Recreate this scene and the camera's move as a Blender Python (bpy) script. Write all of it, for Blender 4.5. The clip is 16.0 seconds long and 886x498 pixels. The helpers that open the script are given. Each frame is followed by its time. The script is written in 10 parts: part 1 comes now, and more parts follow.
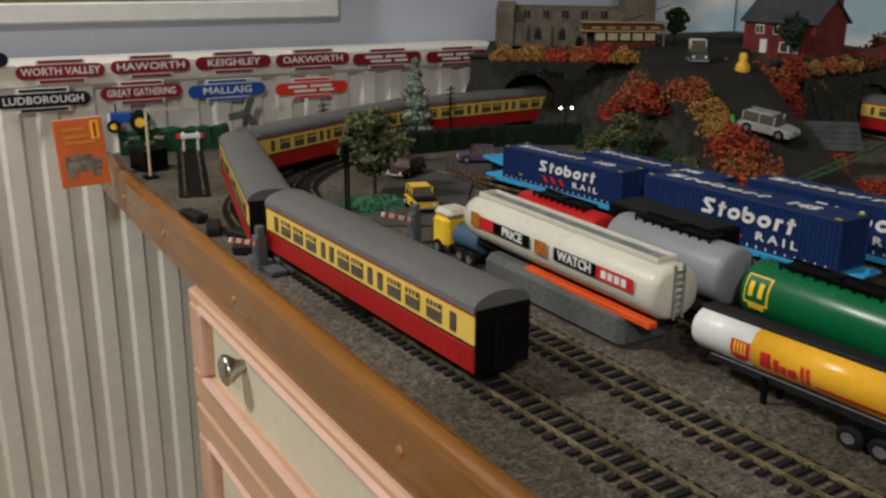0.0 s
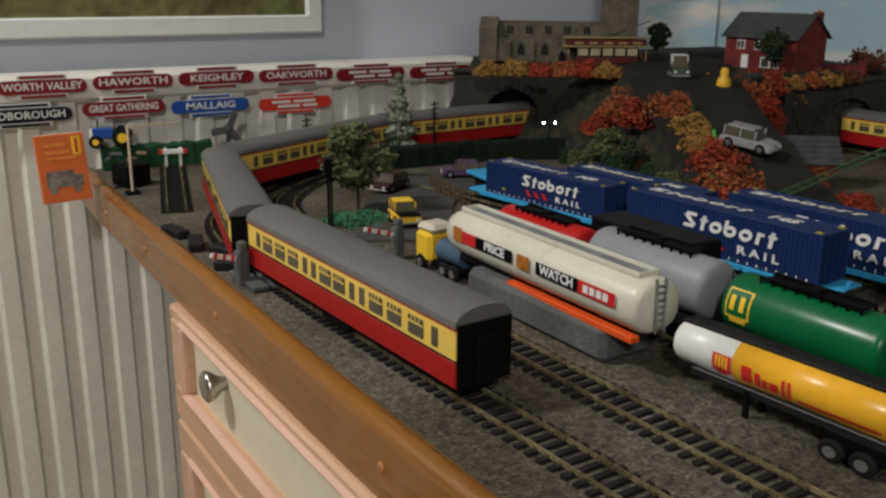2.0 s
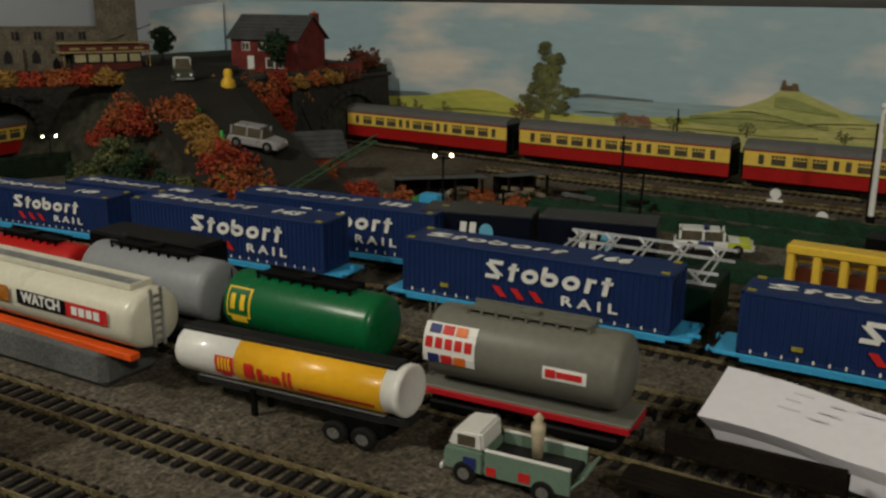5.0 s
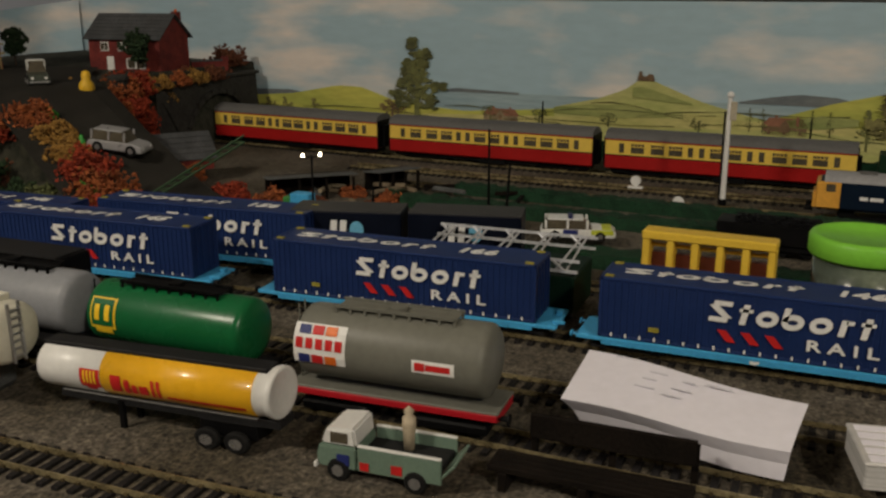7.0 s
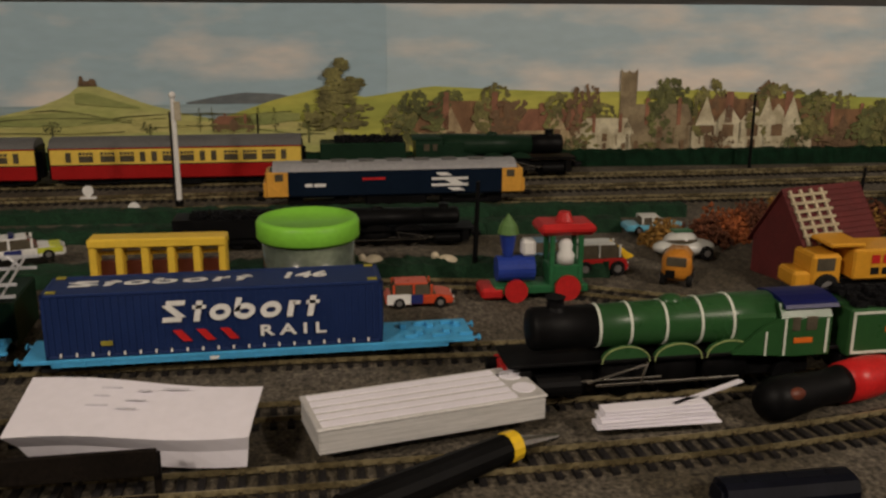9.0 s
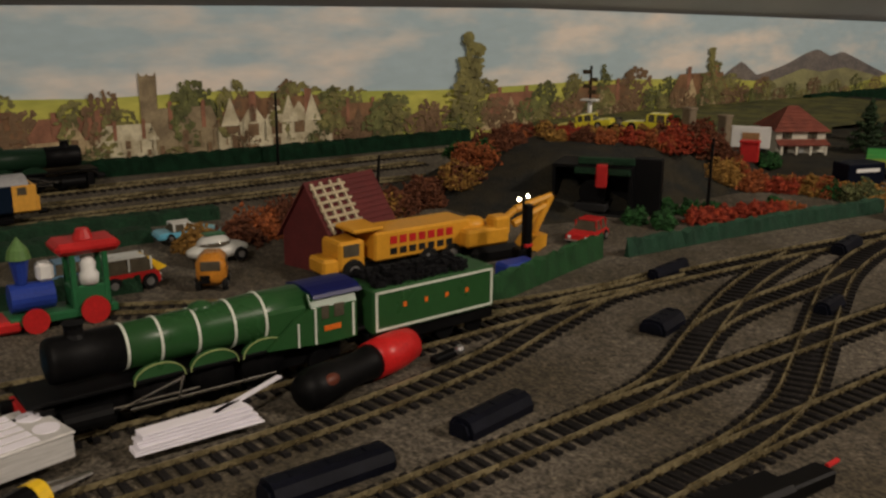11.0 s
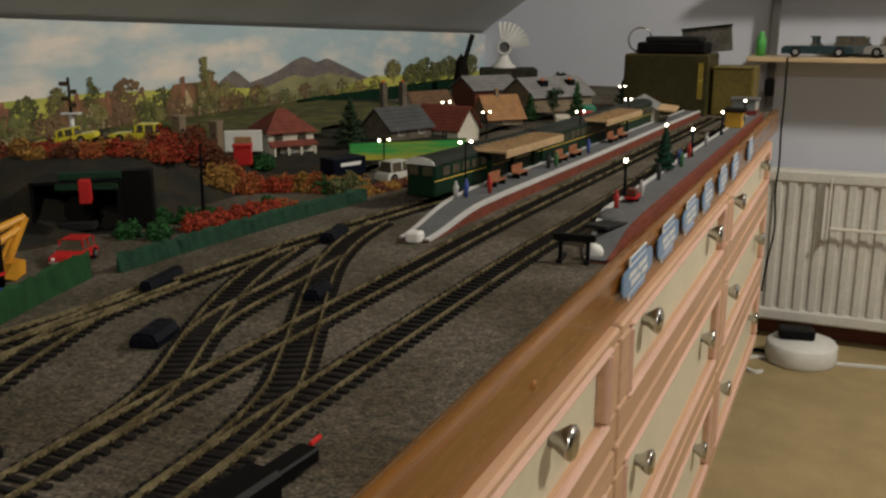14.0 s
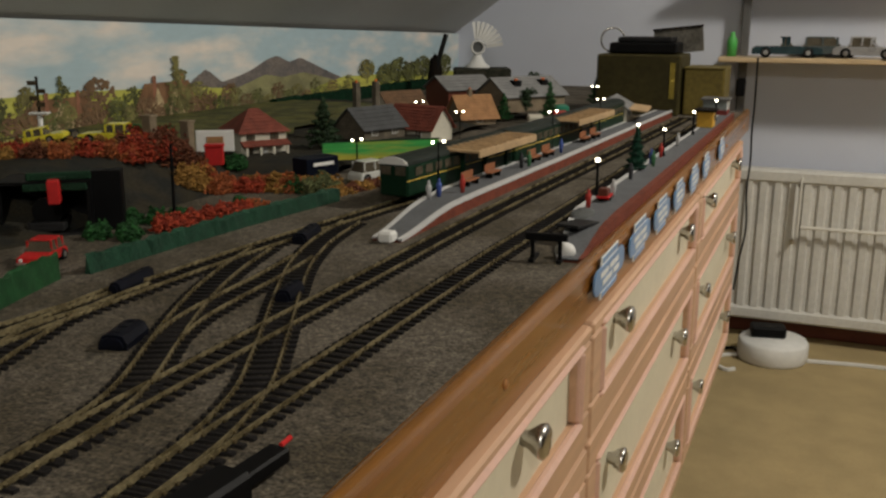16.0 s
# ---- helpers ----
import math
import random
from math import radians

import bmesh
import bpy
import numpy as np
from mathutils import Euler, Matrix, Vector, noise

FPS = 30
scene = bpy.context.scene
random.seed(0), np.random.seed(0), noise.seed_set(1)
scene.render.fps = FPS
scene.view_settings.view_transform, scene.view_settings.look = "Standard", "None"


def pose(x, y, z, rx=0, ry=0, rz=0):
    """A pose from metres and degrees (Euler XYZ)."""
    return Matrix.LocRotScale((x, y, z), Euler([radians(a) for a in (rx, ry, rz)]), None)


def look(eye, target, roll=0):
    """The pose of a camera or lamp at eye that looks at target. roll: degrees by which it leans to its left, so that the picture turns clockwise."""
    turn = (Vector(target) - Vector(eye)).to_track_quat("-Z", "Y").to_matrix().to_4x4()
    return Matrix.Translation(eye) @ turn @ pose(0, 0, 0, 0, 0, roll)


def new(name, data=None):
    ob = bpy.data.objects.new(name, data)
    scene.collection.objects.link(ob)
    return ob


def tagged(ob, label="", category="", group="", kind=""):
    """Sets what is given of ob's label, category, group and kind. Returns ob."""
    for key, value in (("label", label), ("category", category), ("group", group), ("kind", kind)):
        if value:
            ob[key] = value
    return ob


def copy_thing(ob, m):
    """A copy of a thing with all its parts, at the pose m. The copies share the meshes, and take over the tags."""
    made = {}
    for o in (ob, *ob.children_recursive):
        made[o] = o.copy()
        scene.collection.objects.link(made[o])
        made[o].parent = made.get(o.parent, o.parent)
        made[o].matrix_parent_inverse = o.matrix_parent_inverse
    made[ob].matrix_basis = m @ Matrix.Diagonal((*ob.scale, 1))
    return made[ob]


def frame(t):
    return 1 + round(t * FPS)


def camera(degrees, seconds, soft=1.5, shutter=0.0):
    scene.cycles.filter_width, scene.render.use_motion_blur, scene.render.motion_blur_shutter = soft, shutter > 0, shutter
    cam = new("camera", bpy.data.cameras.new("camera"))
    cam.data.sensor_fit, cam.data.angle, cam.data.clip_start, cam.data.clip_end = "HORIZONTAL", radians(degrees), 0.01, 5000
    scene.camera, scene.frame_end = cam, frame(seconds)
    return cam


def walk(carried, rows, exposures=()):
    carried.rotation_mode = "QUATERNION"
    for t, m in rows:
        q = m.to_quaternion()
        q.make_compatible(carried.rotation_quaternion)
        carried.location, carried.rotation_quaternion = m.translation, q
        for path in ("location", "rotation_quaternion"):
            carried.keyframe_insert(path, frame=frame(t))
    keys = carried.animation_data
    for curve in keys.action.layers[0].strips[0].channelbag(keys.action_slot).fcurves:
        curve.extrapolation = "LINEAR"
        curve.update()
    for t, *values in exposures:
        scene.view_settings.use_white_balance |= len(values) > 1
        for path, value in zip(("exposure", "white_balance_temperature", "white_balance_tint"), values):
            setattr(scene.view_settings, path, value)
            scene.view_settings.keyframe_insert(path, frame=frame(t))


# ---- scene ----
# camera: seconds, x, y, z, yaw, pitch, roll
cam = camera(50.93, 16.0, soft=2.5)
PATH = [
    (0, -0.0001, 0.0000, 0.2132, -31.49, -16.91, -0.40),
    (0.5, 0.0006, 0.0001, 0.2134, -31.43, -16.88, -0.33),
    (1, 0.0002, -0.0008, 0.2138, -31.52, -15.95, -0.44),
    (1.5, 0.0006, -0.0003, 0.2134, -31.70, -16.03, -0.42),
    (2, 0.0026, -0.0004, 0.2131, -32.37, -16.00, -0.44),
    (2.5, 0.0097, -0.0046, 0.2136, -36.19, -15.94, -0.34),
    (3, 0.0264, -0.0041, 0.2095, -43.16, -15.75, 0.15),
    (3.5, 0.0342, -0.0009, 0.2052, -49.60, -15.51, -0.13),
    (4, 0.0411, -0.0057, 0.2045, -54.94, -15.50, -0.14),
    (4.5, 0.0409, -0.0061, 0.2050, -58.64, -15.52, -0.24),
    (4.7, 0.0412, -0.0089, 0.2047, -59.13, -15.40, -0.33),
    (6.8, 0.0385, -0.0194, 0.2091, -67.50, -15.67, -0.13),
    (7, 0.0382, -0.0224, 0.2092, -67.74, -15.66, 0.05),
    (7.5, 0.0423, -0.0300, 0.2085, -75.27, -15.73, 0.18),
    (8, 0.0570, -0.0370, 0.2018, -82.58, -15.42, 0.28),
    (8.5, 0.0547, -0.0444, 0.2013, -92.91, -15.24, 0.00),
    (9, 0.0513, -0.0454, 0.2028, -99.42, -15.25, -0.19),
    (9.5, 0.0564, -0.0526, 0.2009, -105.28, -15.17, -0.26),
    (10, 0.0555, -0.0570, 0.2010, -112.72, -15.12, -0.47),
    (10.2, 0.0564, -0.0595, 0.2005, -115.96, -15.05, -0.49),
    (12.3, 0.0496, -0.0736, 0.2020, -140.77, -14.99, -0.01),
    (12.5, 0.0478, -0.0772, 0.2004, -142.70, -14.87, -0.10),
    (13, 0.0458, -0.0876, 0.1941, -150.70, -14.39, -0.33),
    (13.5, 0.0416, -0.0952, 0.1907, -156.29, -14.17, -0.09),
    (14, 0.0389, -0.0945, 0.1913, -156.25, -14.06, 0.05),
    (14.5, 0.0386, -0.0945, 0.1910, -156.23, -14.03, -0.12),
    (15, 0.0395, -0.0944, 0.1909, -156.36, -14.00, -0.13),
    (15.5, 0.0363, -0.0944, 0.1919, -159.09, -14.04, -0.22),
    (16, 0.0369, -0.0953, 0.1912, -157.78, -14.07, -0.12),
]
walk(cam, [(t, pose(x, y, z, 90 + pitch, roll, yaw)) for t, x, y, z, yaw, pitch, roll in PATH],
     [(0, 0.17, 5850, 9), (1.5, 0.14, 5850, 9), (3, -0.04, 6000, 4), (4.5, -0.28, 6350, 2), (7, -0.24, 6800, 9), (8.5, -0.16, 7000, 14), (10, -0.18, 7000, 16), (12.5, -0.1, 6600, 9), (16, -0.12, 6300, 7)])

# ---- light ----
world = bpy.data.worlds.new("room_air")
scene.world = world
world.use_nodes = True
world.node_tree.nodes["Background"].inputs[0].default_value = (0.55, 0.62, 0.75, 1)
world.node_tree.nodes["Background"].inputs[1].default_value = 0.003


def area_lamp(name, at, target, w, h, watts, color):
    data = bpy.data.lights.new(name, "AREA")
    data.shape, data.size, data.size_y, data.energy, data.color = "RECTANGLE", w, h, watts, color
    ob = new(name, data)
    ob.matrix_world = look(at, target)
    return ob


area_lamp("ceiling_lamp", (-0.58, 0.86, 1.08), (0.2, 0.5, 0), 0.16, 0.16, 13, (1.0, 0.90, 0.77))
area_lamp("ceiling_lamp", (-1.15, -1.50, 1.4), (0.2, -1.7, -0.1), 0.22, 0.22, 33, (1.0, 0.90, 0.77))
scene.view_settings.exposure = 0.0

# ---- materials ----
MATS = {}


def mat(name, color, rough=0.6, metal=0.0, var=0.15, scale=60.0, bump=0.0, second=None, mix=0.5, spread=0.12, coat=0.0, fine=None):
    """A surface with two sizes of tone variation, and relief."""
    if name in MATS:
        return MATS[name]
    m = bpy.data.materials.new(name)
    m.use_nodes = True
    nt = m.node_tree
    n, l = nt.nodes, nt.links
    p = n["Principled BSDF"]
    p.inputs["Metallic"].default_value = metal
    p.inputs["Coat Weight"].default_value = coat
    p.inputs["Specular IOR Level"].default_value = 0.12 if max(color) < 0.035 and not coat else 0.3
    tc = n.new("ShaderNodeTexCoord")
    big = n.new("ShaderNodeTexNoise")
    big.inputs["Scale"].default_value, big.inputs["Detail"].default_value = scale, 6
    small = n.new("ShaderNodeTexNoise")
    small.inputs["Scale"].default_value, small.inputs["Detail"].default_value = (fine or scale * 9), 4
    for t in (big, small):
        l.new(tc.outputs["Object"], t.inputs["Vector"])
    ramp = n.new("ShaderNodeValToRGB")
    c = Vector(color)
    c2 = Vector(second) if second else c * (1 - var)
    ramp.color_ramp.elements[0].position, ramp.color_ramp.elements[1].position = mix - spread, mix + spread
    ramp.color_ramp.elements[0].color, ramp.color_ramp.elements[1].color = (*c2, 1), (*c, 1)
    l.new(big.outputs["Fac"], ramp.inputs[0])
    mul = n.new("ShaderNodeMixRGB")
    mul.blend_type, mul.inputs[0].default_value = "MULTIPLY", 1.0
    tone = n.new("ShaderNodeMapRange")
    tone.inputs["From Min"].default_value, tone.inputs["From Max"].default_value = 0.3, 0.7
    tone.inputs["To Min"].default_value, tone.inputs["To Max"].default_value = 1 - var, 1 + var * 0.6
    l.new(small.outputs["Fac"], tone.inputs[0])
    l.new(ramp.outputs[0], mul.inputs[1])
    l.new(tone.outputs[0], mul.inputs[2])
    l.new(mul.outputs[0], p.inputs["Base Color"])
    rr = n.new("ShaderNodeMapRange")
    rr.inputs["To Min"].default_value, rr.inputs["To Max"].default_value = max(rough - 0.1, 0.03), min(rough + 0.1, 1)
    l.new(big.outputs["Fac"], rr.inputs[0])
    l.new(rr.outputs[0], p.inputs["Roughness"])
    if bump:
        b = n.new("ShaderNodeBump")
        b.inputs["Strength"].default_value, b.inputs["Distance"].default_value = min(bump, 1.0), 0.0015
        l.new(small.outputs["Fac"], b.inputs["Height"])
        l.new(b.outputs[0], p.inputs["Normal"])
    MATS[name] = m
    return m


def glow(name, color, strength):
    if name in MATS:
        return MATS[name]
    m = bpy.data.materials.new(name)
    m.use_nodes = True
    p = m.node_tree.nodes["Principled BSDF"]
    p.inputs["Base Color"].default_value = (*color, 1)
    p.inputs["Emission Color"].default_value, p.inputs["Emission Strength"].default_value = (*color, 1), strength
    MATS[name] = m
    return m


def wood(name, a, b, along="Y", scale=14.0, rough=0.4, coat=0.2):
    """Grain drawn out along one axis."""
    if name in MATS:
        return MATS[name]
    m = mat(name, a, rough, 0, 0.14, scale, 0.12, b, 0.5, 0.22, coat, scale * 6)
    n, l = m.node_tree.nodes, m.node_tree.links
    mp = n.new("ShaderNodeMapping")
    mp.inputs["Scale"].default_value = [0.12 if ax == along else 2.2 for ax in "XYZ"]
    tc = [k for k in n if k.type == "TEX_COORD"][0]
    l.new(tc.outputs["Object"], mp.inputs[0])
    for t in [k for k in n if k.type == "TEX_NOISE"]:
        l.new(mp.outputs[0], t.inputs["Vector"])
    return m


def streaked(name, base, second, sx, sz, mixp=0.5, spread=0.12, var=0.15):
    """Print with tones drawn out sideways."""
    m = mat(name, base, 0.7, 0, var, 6.0, 0, second, mixp, spread, 0, 40)
    n, l = m.node_tree.nodes, m.node_tree.links
    mp = n.new("ShaderNodeMapping")
    mp.inputs["Scale"].default_value = (1, sx, sz)
    tc = [k for k in n if k.type == "TEX_COORD"][0]
    l.new(tc.outputs["Object"], mp.inputs[0])
    for t in [k for k in n if k.type == "TEX_NOISE"]:
        l.new(mp.outputs[0], t.inputs["Vector"])
    return m


M_WALL = mat("wall_paint", (0.60, 0.63, 0.72), 0.85, var=0.04, scale=6, bump=0.15, fine=400)
M_CEIL = mat("ceiling_paint", (0.60, 0.60, 0.585), 0.9, var=0.05, scale=5, bump=0.1, fine=300)
M_WHITE = mat("white_enamel", (0.74, 0.72, 0.66), 0.35, var=0.06, scale=12, bump=0.03)
M_FASCIA = wood("fascia_wood", (0.275, 0.116, 0.020), (0.185, 0.074, 0.012), "Y", 22, 0.28, 0.40)
M_BEECH = wood("beech_veneer", (0.58, 0.365, 0.235), (0.52, 0.315, 0.195), "Y", 9, 0.45, 0.1)
M_BEAD = mat("pink_bead", (0.66, 0.42, 0.33), 0.4, var=0.06, scale=20, coat=0.15)
M_CREAM = mat("cream_panel", (0.66, 0.61, 0.47), 0.5, var=0.04, scale=10)
M_STEEL = mat("brushed_steel", (0.55, 0.53, 0.5), 0.25, 1.0, 0.1, 80)
M_CARPET = mat("beige_carpet", (0.42, 0.325, 0.165), 0.98, var=0.16, scale=9, bump=1.0, fine=420)
M_SKIRT = mat("dark_skirting", (0.13, 0.035, 0.02), 0.45, var=0.15, scale=14)
M_BALLAST = mat("ballast", (0.188, 0.163, 0.124), 0.97, var=0.75, scale=150, bump=1.0, second=(0.076, 0.067, 0.053), spread=0.16, fine=420)
M_SLEEPER = mat("sleeper_plastic", (0.021, 0.019, 0.019), 0.75, var=0.4, scale=70, bump=0.3)
M_RAIL = mat("nickel_rail", (0.37, 0.31, 0.175), 0.28, 0.5, 0.4, 45, second=(0.17, 0.135, 0.07))
# broad patches of paler and darker grit
n_, l_ = M_BALLAST.node_tree.nodes, M_BALLAST.node_tree.links
patch_ = n_.new("ShaderNodeTexNoise")
patch_.inputs["Scale"].default_value, patch_.inputs["Detail"].default_value = 11.0, 6
l_.new([k for k in n_ if k.type == "TEX_COORD"][0].outputs["Object"], patch_.inputs["Vector"])
tint_ = n_.new("ShaderNodeValToRGB")
tint_.color_ramp.elements[0].position, tint_.color_ramp.elements[1].position = 0.38, 0.60
tint_.color_ramp.elements[0].color, tint_.color_ramp.elements[1].color = (0.56, 0.53, 0.46, 1), (1.0, 0.985, 1.0, 1)
l_.new(patch_.outputs["Fac"], tint_.inputs[0])
join_ = n_.new("ShaderNodeMixRGB")
join_.blend_type, join_.inputs[0].default_value = "MULTIPLY", 1.0
bsdf_ = n_["Principled BSDF"]
l_.new(bsdf_.inputs["Base Color"].links[0].from_socket, join_.inputs[1])
l_.new(tint_.outputs[0], join_.inputs[2])
l_.new(join_.outputs[0], bsdf_.inputs["Base Color"])
M_BLACK = mat("black_plastic", (0.0045, 0.0045, 0.005), 0.5, var=0.3, scale=50)
M_DARK = mat("dark_grey_plastic", (0.02, 0.02, 0.021), 0.55, var=0.3, scale=50)
M_WHITEP = mat("white_print", (0.75, 0.75, 0.73), 0.5, var=0.06, scale=40)
M_REDP = mat("red_print", (0.55, 0.02, 0.02), 0.5, var=0.1, scale=40)
M_YEL = mat("yellow_plastic", (0.85, 0.55, 0.03), 0.4, var=0.08, scale=40)
M_CONT = mat("navy_container", (0.012, 0.03, 0.115), 0.42, var=0.12, scale=40)
M_DECK = mat("sky_blue_deck", (0.06, 0.38, 0.70), 0.42, var=0.12, scale=50)
M_GREY = mat("roof_grey", (0.125, 0.123, 0.12), 0.6, var=0.1, scale=30)
M_CRIM = mat("coach_crimson", (0.36, 0.012, 0.012), 0.35, var=0.1, scale=40)
M_CRM = mat("coach_cream", (0.78, 0.55, 0.10), 0.35, var=0.06, scale=40)
M_GLASSD = mat("tinted_window", (0.10, 0.085, 0.06), 0.12, var=0.25, scale=120)
M_CONC = mat("concrete_grey", (0.12, 0.125, 0.125), 0.9, var=0.3, scale=25, bump=0.6, fine=500)
M_HEDGE = mat("dark_green_flock", (0.007, 0.034, 0.016), 0.95, var=0.45, scale=90, bump=1.0, fine=900)
M_TARMAC = mat("tarmac", (0.028, 0.026, 0.022), 0.9, var=0.25, scale=22, bump=0.5, fine=700)
M_BULB = glow("lit_bulb", (1.0, 0.86, 0.62), 14)

# ---- building helpers ----


def part(name, bm, material, parent=None, label="", smooth=False):
    me = bpy.data.meshes.new(name)
    bm.normal_update()
    bm.to_mesh(me)
    bm.free()
    me.materials.append(material)
    if smooth:
        for f in me.polygons:
            f.use_smooth = True
    ob = new(name, me)
    ob.parent = parent
    if label:
        ob["label"] = label
    return ob


def thing(name, label, category, group="", at=None):
    ob = new(name)
    ob.empty_display_size = 0.02
    tagged(ob, label, category, group)
    if at is not None:
        ob.matrix_basis = at
    return ob


def setting(name, bm, material, label, smooth=False):
    return tagged(part(name, bm, material, None, label, smooth), label, name.split("_")[0], kind="structure")


def box(bm, c, s, bevel=0.0, rz=0.0, m=None):
    """A box at c with sides s, its edges rounded off by bevel."""
    t = bmesh.new()
    bmesh.ops.create_cube(t, size=1.0)
    bmesh.ops.scale(t, vec=s, verts=t.verts)
    if bevel:
        bmesh.ops.bevel(t, geom=t.edges[:], offset=bevel, segments=1, affect="EDGES")
    mm = Matrix.Translation(c) @ Matrix.Rotation(rz, 4, "Z")
    if m is not None:
        mm = m @ mm
    bmesh.ops.transform(t, matrix=mm, verts=t.verts)
    merge(bm, t)
    return bm


def merge(bm, t):
    me = bpy.data.meshes.new("tmp")
    t.to_mesh(me)
    t.free()
    bm.from_mesh(me)
    bpy.data.meshes.remove(me)


def bx(c, s, bevel=0.0, rz=0.0):
    return box(bmesh.new(), c, s, bevel, rz)


def cyl(bm, a, b, r, r2=None, n=12, caps=True):
    """A round bar from a to b."""
    a, b = Vector(a), Vector(b)
    d = b - a
    t = bmesh.new()
    bmesh.ops.create_cone(t, cap_ends=caps, segments=n, radius1=r, radius2=r if r2 is None else r2, depth=d.length)
    q = Vector((0, 0, 1)).rotation_difference(d.normalized())
    bmesh.ops.transform(t, matrix=Matrix.Translation((a + b) / 2) @ q.to_matrix().to_4x4(), verts=t.verts)
    merge(bm, t)
    return bm


def ball(bm, c, r, n=10, sz=(1, 1, 1)):
    t = bmesh.new()
    bmesh.ops.create_uvsphere(t, u_segments=n, v_segments=max(6, n // 2 + 2), radius=r)
    bmesh.ops.scale(t, vec=sz, verts=t.verts)
    bmesh.ops.translate(t, vec=c, verts=t.verts)
    merge(bm, t)
    return bm


def extrude(bm, profile, a, b, axis="Y"):
    """A profile of (u, z) points drawn along axis from a to b."""
    def at(u, z, k):
        return (u, k, z) if axis == "Y" else ((k, u, z) if axis == "X" else (u, z, k))
    v0 = [bm.verts.new(at(u, z, a)) for u, z in profile]
    v1 = [bm.verts.new(at(u, z, b)) for u, z in profile]
    n = len(profile)
    for i in range(n):
        bm.faces.new((v0[i], v0[(i + 1) % n], v1[(i + 1) % n], v1[i]))
    bm.faces.new(v0[::-1])
    bm.faces.new(v1)
    bmesh.ops.recalc_face_normals(bm, faces=bm.faces)
    return bm


def lathe(bm, profile, c=(0, 0, 0), n=20, axis="Z", arc=1.0):
    """Profile of (r, h) turned about an axis through c."""
    rows = []
    for r, h in profile:
        row = []
        for i in range(n):
            a = 2 * math.pi * i / n
            u, v = r * math.cos(a), r * math.sin(a)
            p = {"Z": (u, v, h), "Y": (u, h, v), "X": (h, u, v)}[axis]
            row.append(bm.verts.new(Vector(c) + Vector(p)))
        rows.append(row)
    for i in range(len(rows) - 1):
        for j in range(n):
            bm.faces.new((rows[i][j], rows[i][(j + 1) % n], rows[i + 1][(j + 1) % n], rows[i + 1][j]))
    for row in (rows[0][::-1], rows[-1]):
        bm.faces.new(row)
    bmesh.ops.recalc_face_normals(bm, faces=bm.faces)
    return bm


def lettering(text, size, m, material, parent, name="lettering", stretch=1.0, shear=0.0, depth=0.0002, bold=0.0):
    """Raised words in the plane x-y of the pose m, centred."""
    cu = bpy.data.curves.new("letters", "FONT")
    cu.body, cu.size, cu.align_x, cu.align_y, cu.extrude, cu.shear = text, size, "CENTER", "CENTER", depth, shear
    cu.offset, cu.resolution_u = bold, 2
    tmp = bpy.data.objects.new("letters", cu)
    me = bpy.data.meshes.new_from_object(tmp)
    bpy.data.objects.remove(tmp)
    bpy.data.curves.remove(cu)
    me.transform(m @ Matrix.Diagonal((stretch, 1, 1, 1)))
    me.materials.clear()
    me.materials.append(material)
    ob = new(name, me)
    ob.parent = parent
    return ob


def plates(items, m, depth=0.0003):
    """Flat raised rectangles (u, v, w, h[, slant]) in the plane of the pose m."""
    bm = bmesh.new()
    for it in items:
        u, v, w, h = it[:4]
        s = it[4] if len(it) > 4 else 0.0
        vs = []
        for z in (0.0, depth):
            for du, dv in ((-1, -1), (1, -1), (1, 1), (-1, 1)):
                vs.append(bm.verts.new(m @ Vector((u + du * w / 2 + dv * s * h / 2, v + dv * h / 2, z))))
        bm.faces.new(vs[4:])
        for i in range(4):
            bm.faces.new((vs[i], vs[(i + 1) % 4], vs[4 + (i + 1) % 4], vs[4 + i]))
    return bm


# plane of a face that looks towards the room (-x): u runs to -y, v runs up
def facing(x, y, z):
    return Matrix(((0, 0, -1, x), (-1, 0, 0, y), (0, 1, 0, z), (0, 0, 0, 1)))


# plane of a face that looks towards -y: u runs to +x
def facing_y(x, y, z):
    return Matrix(((1, 0, 0, x), (0, 0, -1, y), (0, 1, 0, z), (0, 0, 0, 1)))


def smooth_line(pts, step):
    """Even points along a smooth curve through pts, with headings."""
    P = [Vector((*p, 0)) if len(p) == 2 else Vector(p) for p in pts]
    P = [2 * P[0] - P[1]] + P + [2 * P[-1] - P[-2]]
    raw = []
    for i in range(1, len(P) - 2):
        for k in range(24):
            t = k / 24
            a, b, c, d = P[i - 1], P[i], P[i + 1], P[i + 2]
            raw.append(0.5 * ((2 * b) + (c - a) * t + (2 * a - 5 * b + 4 * c - d) * t * t + (3 * b - a - 3 * c + d) * t ** 3))
    raw.append(P[-2])
    out, left = [raw[0]], step
    for a, b in zip(raw, raw[1:]):
        L = (b - a).length
        pos = 0.0
        while L - pos >= left:
            pos += left
            out.append(a.lerp(b, pos / L))
            left = step
        left -= L - pos
    return out


def headings(line):
    out = []
    for i, p in enumerate(line):
        d = line[min(i + 1, len(line) - 1)] - line[max(i - 1, 0)]
        out.append(math.atan2(d.y, d.x))
    return out


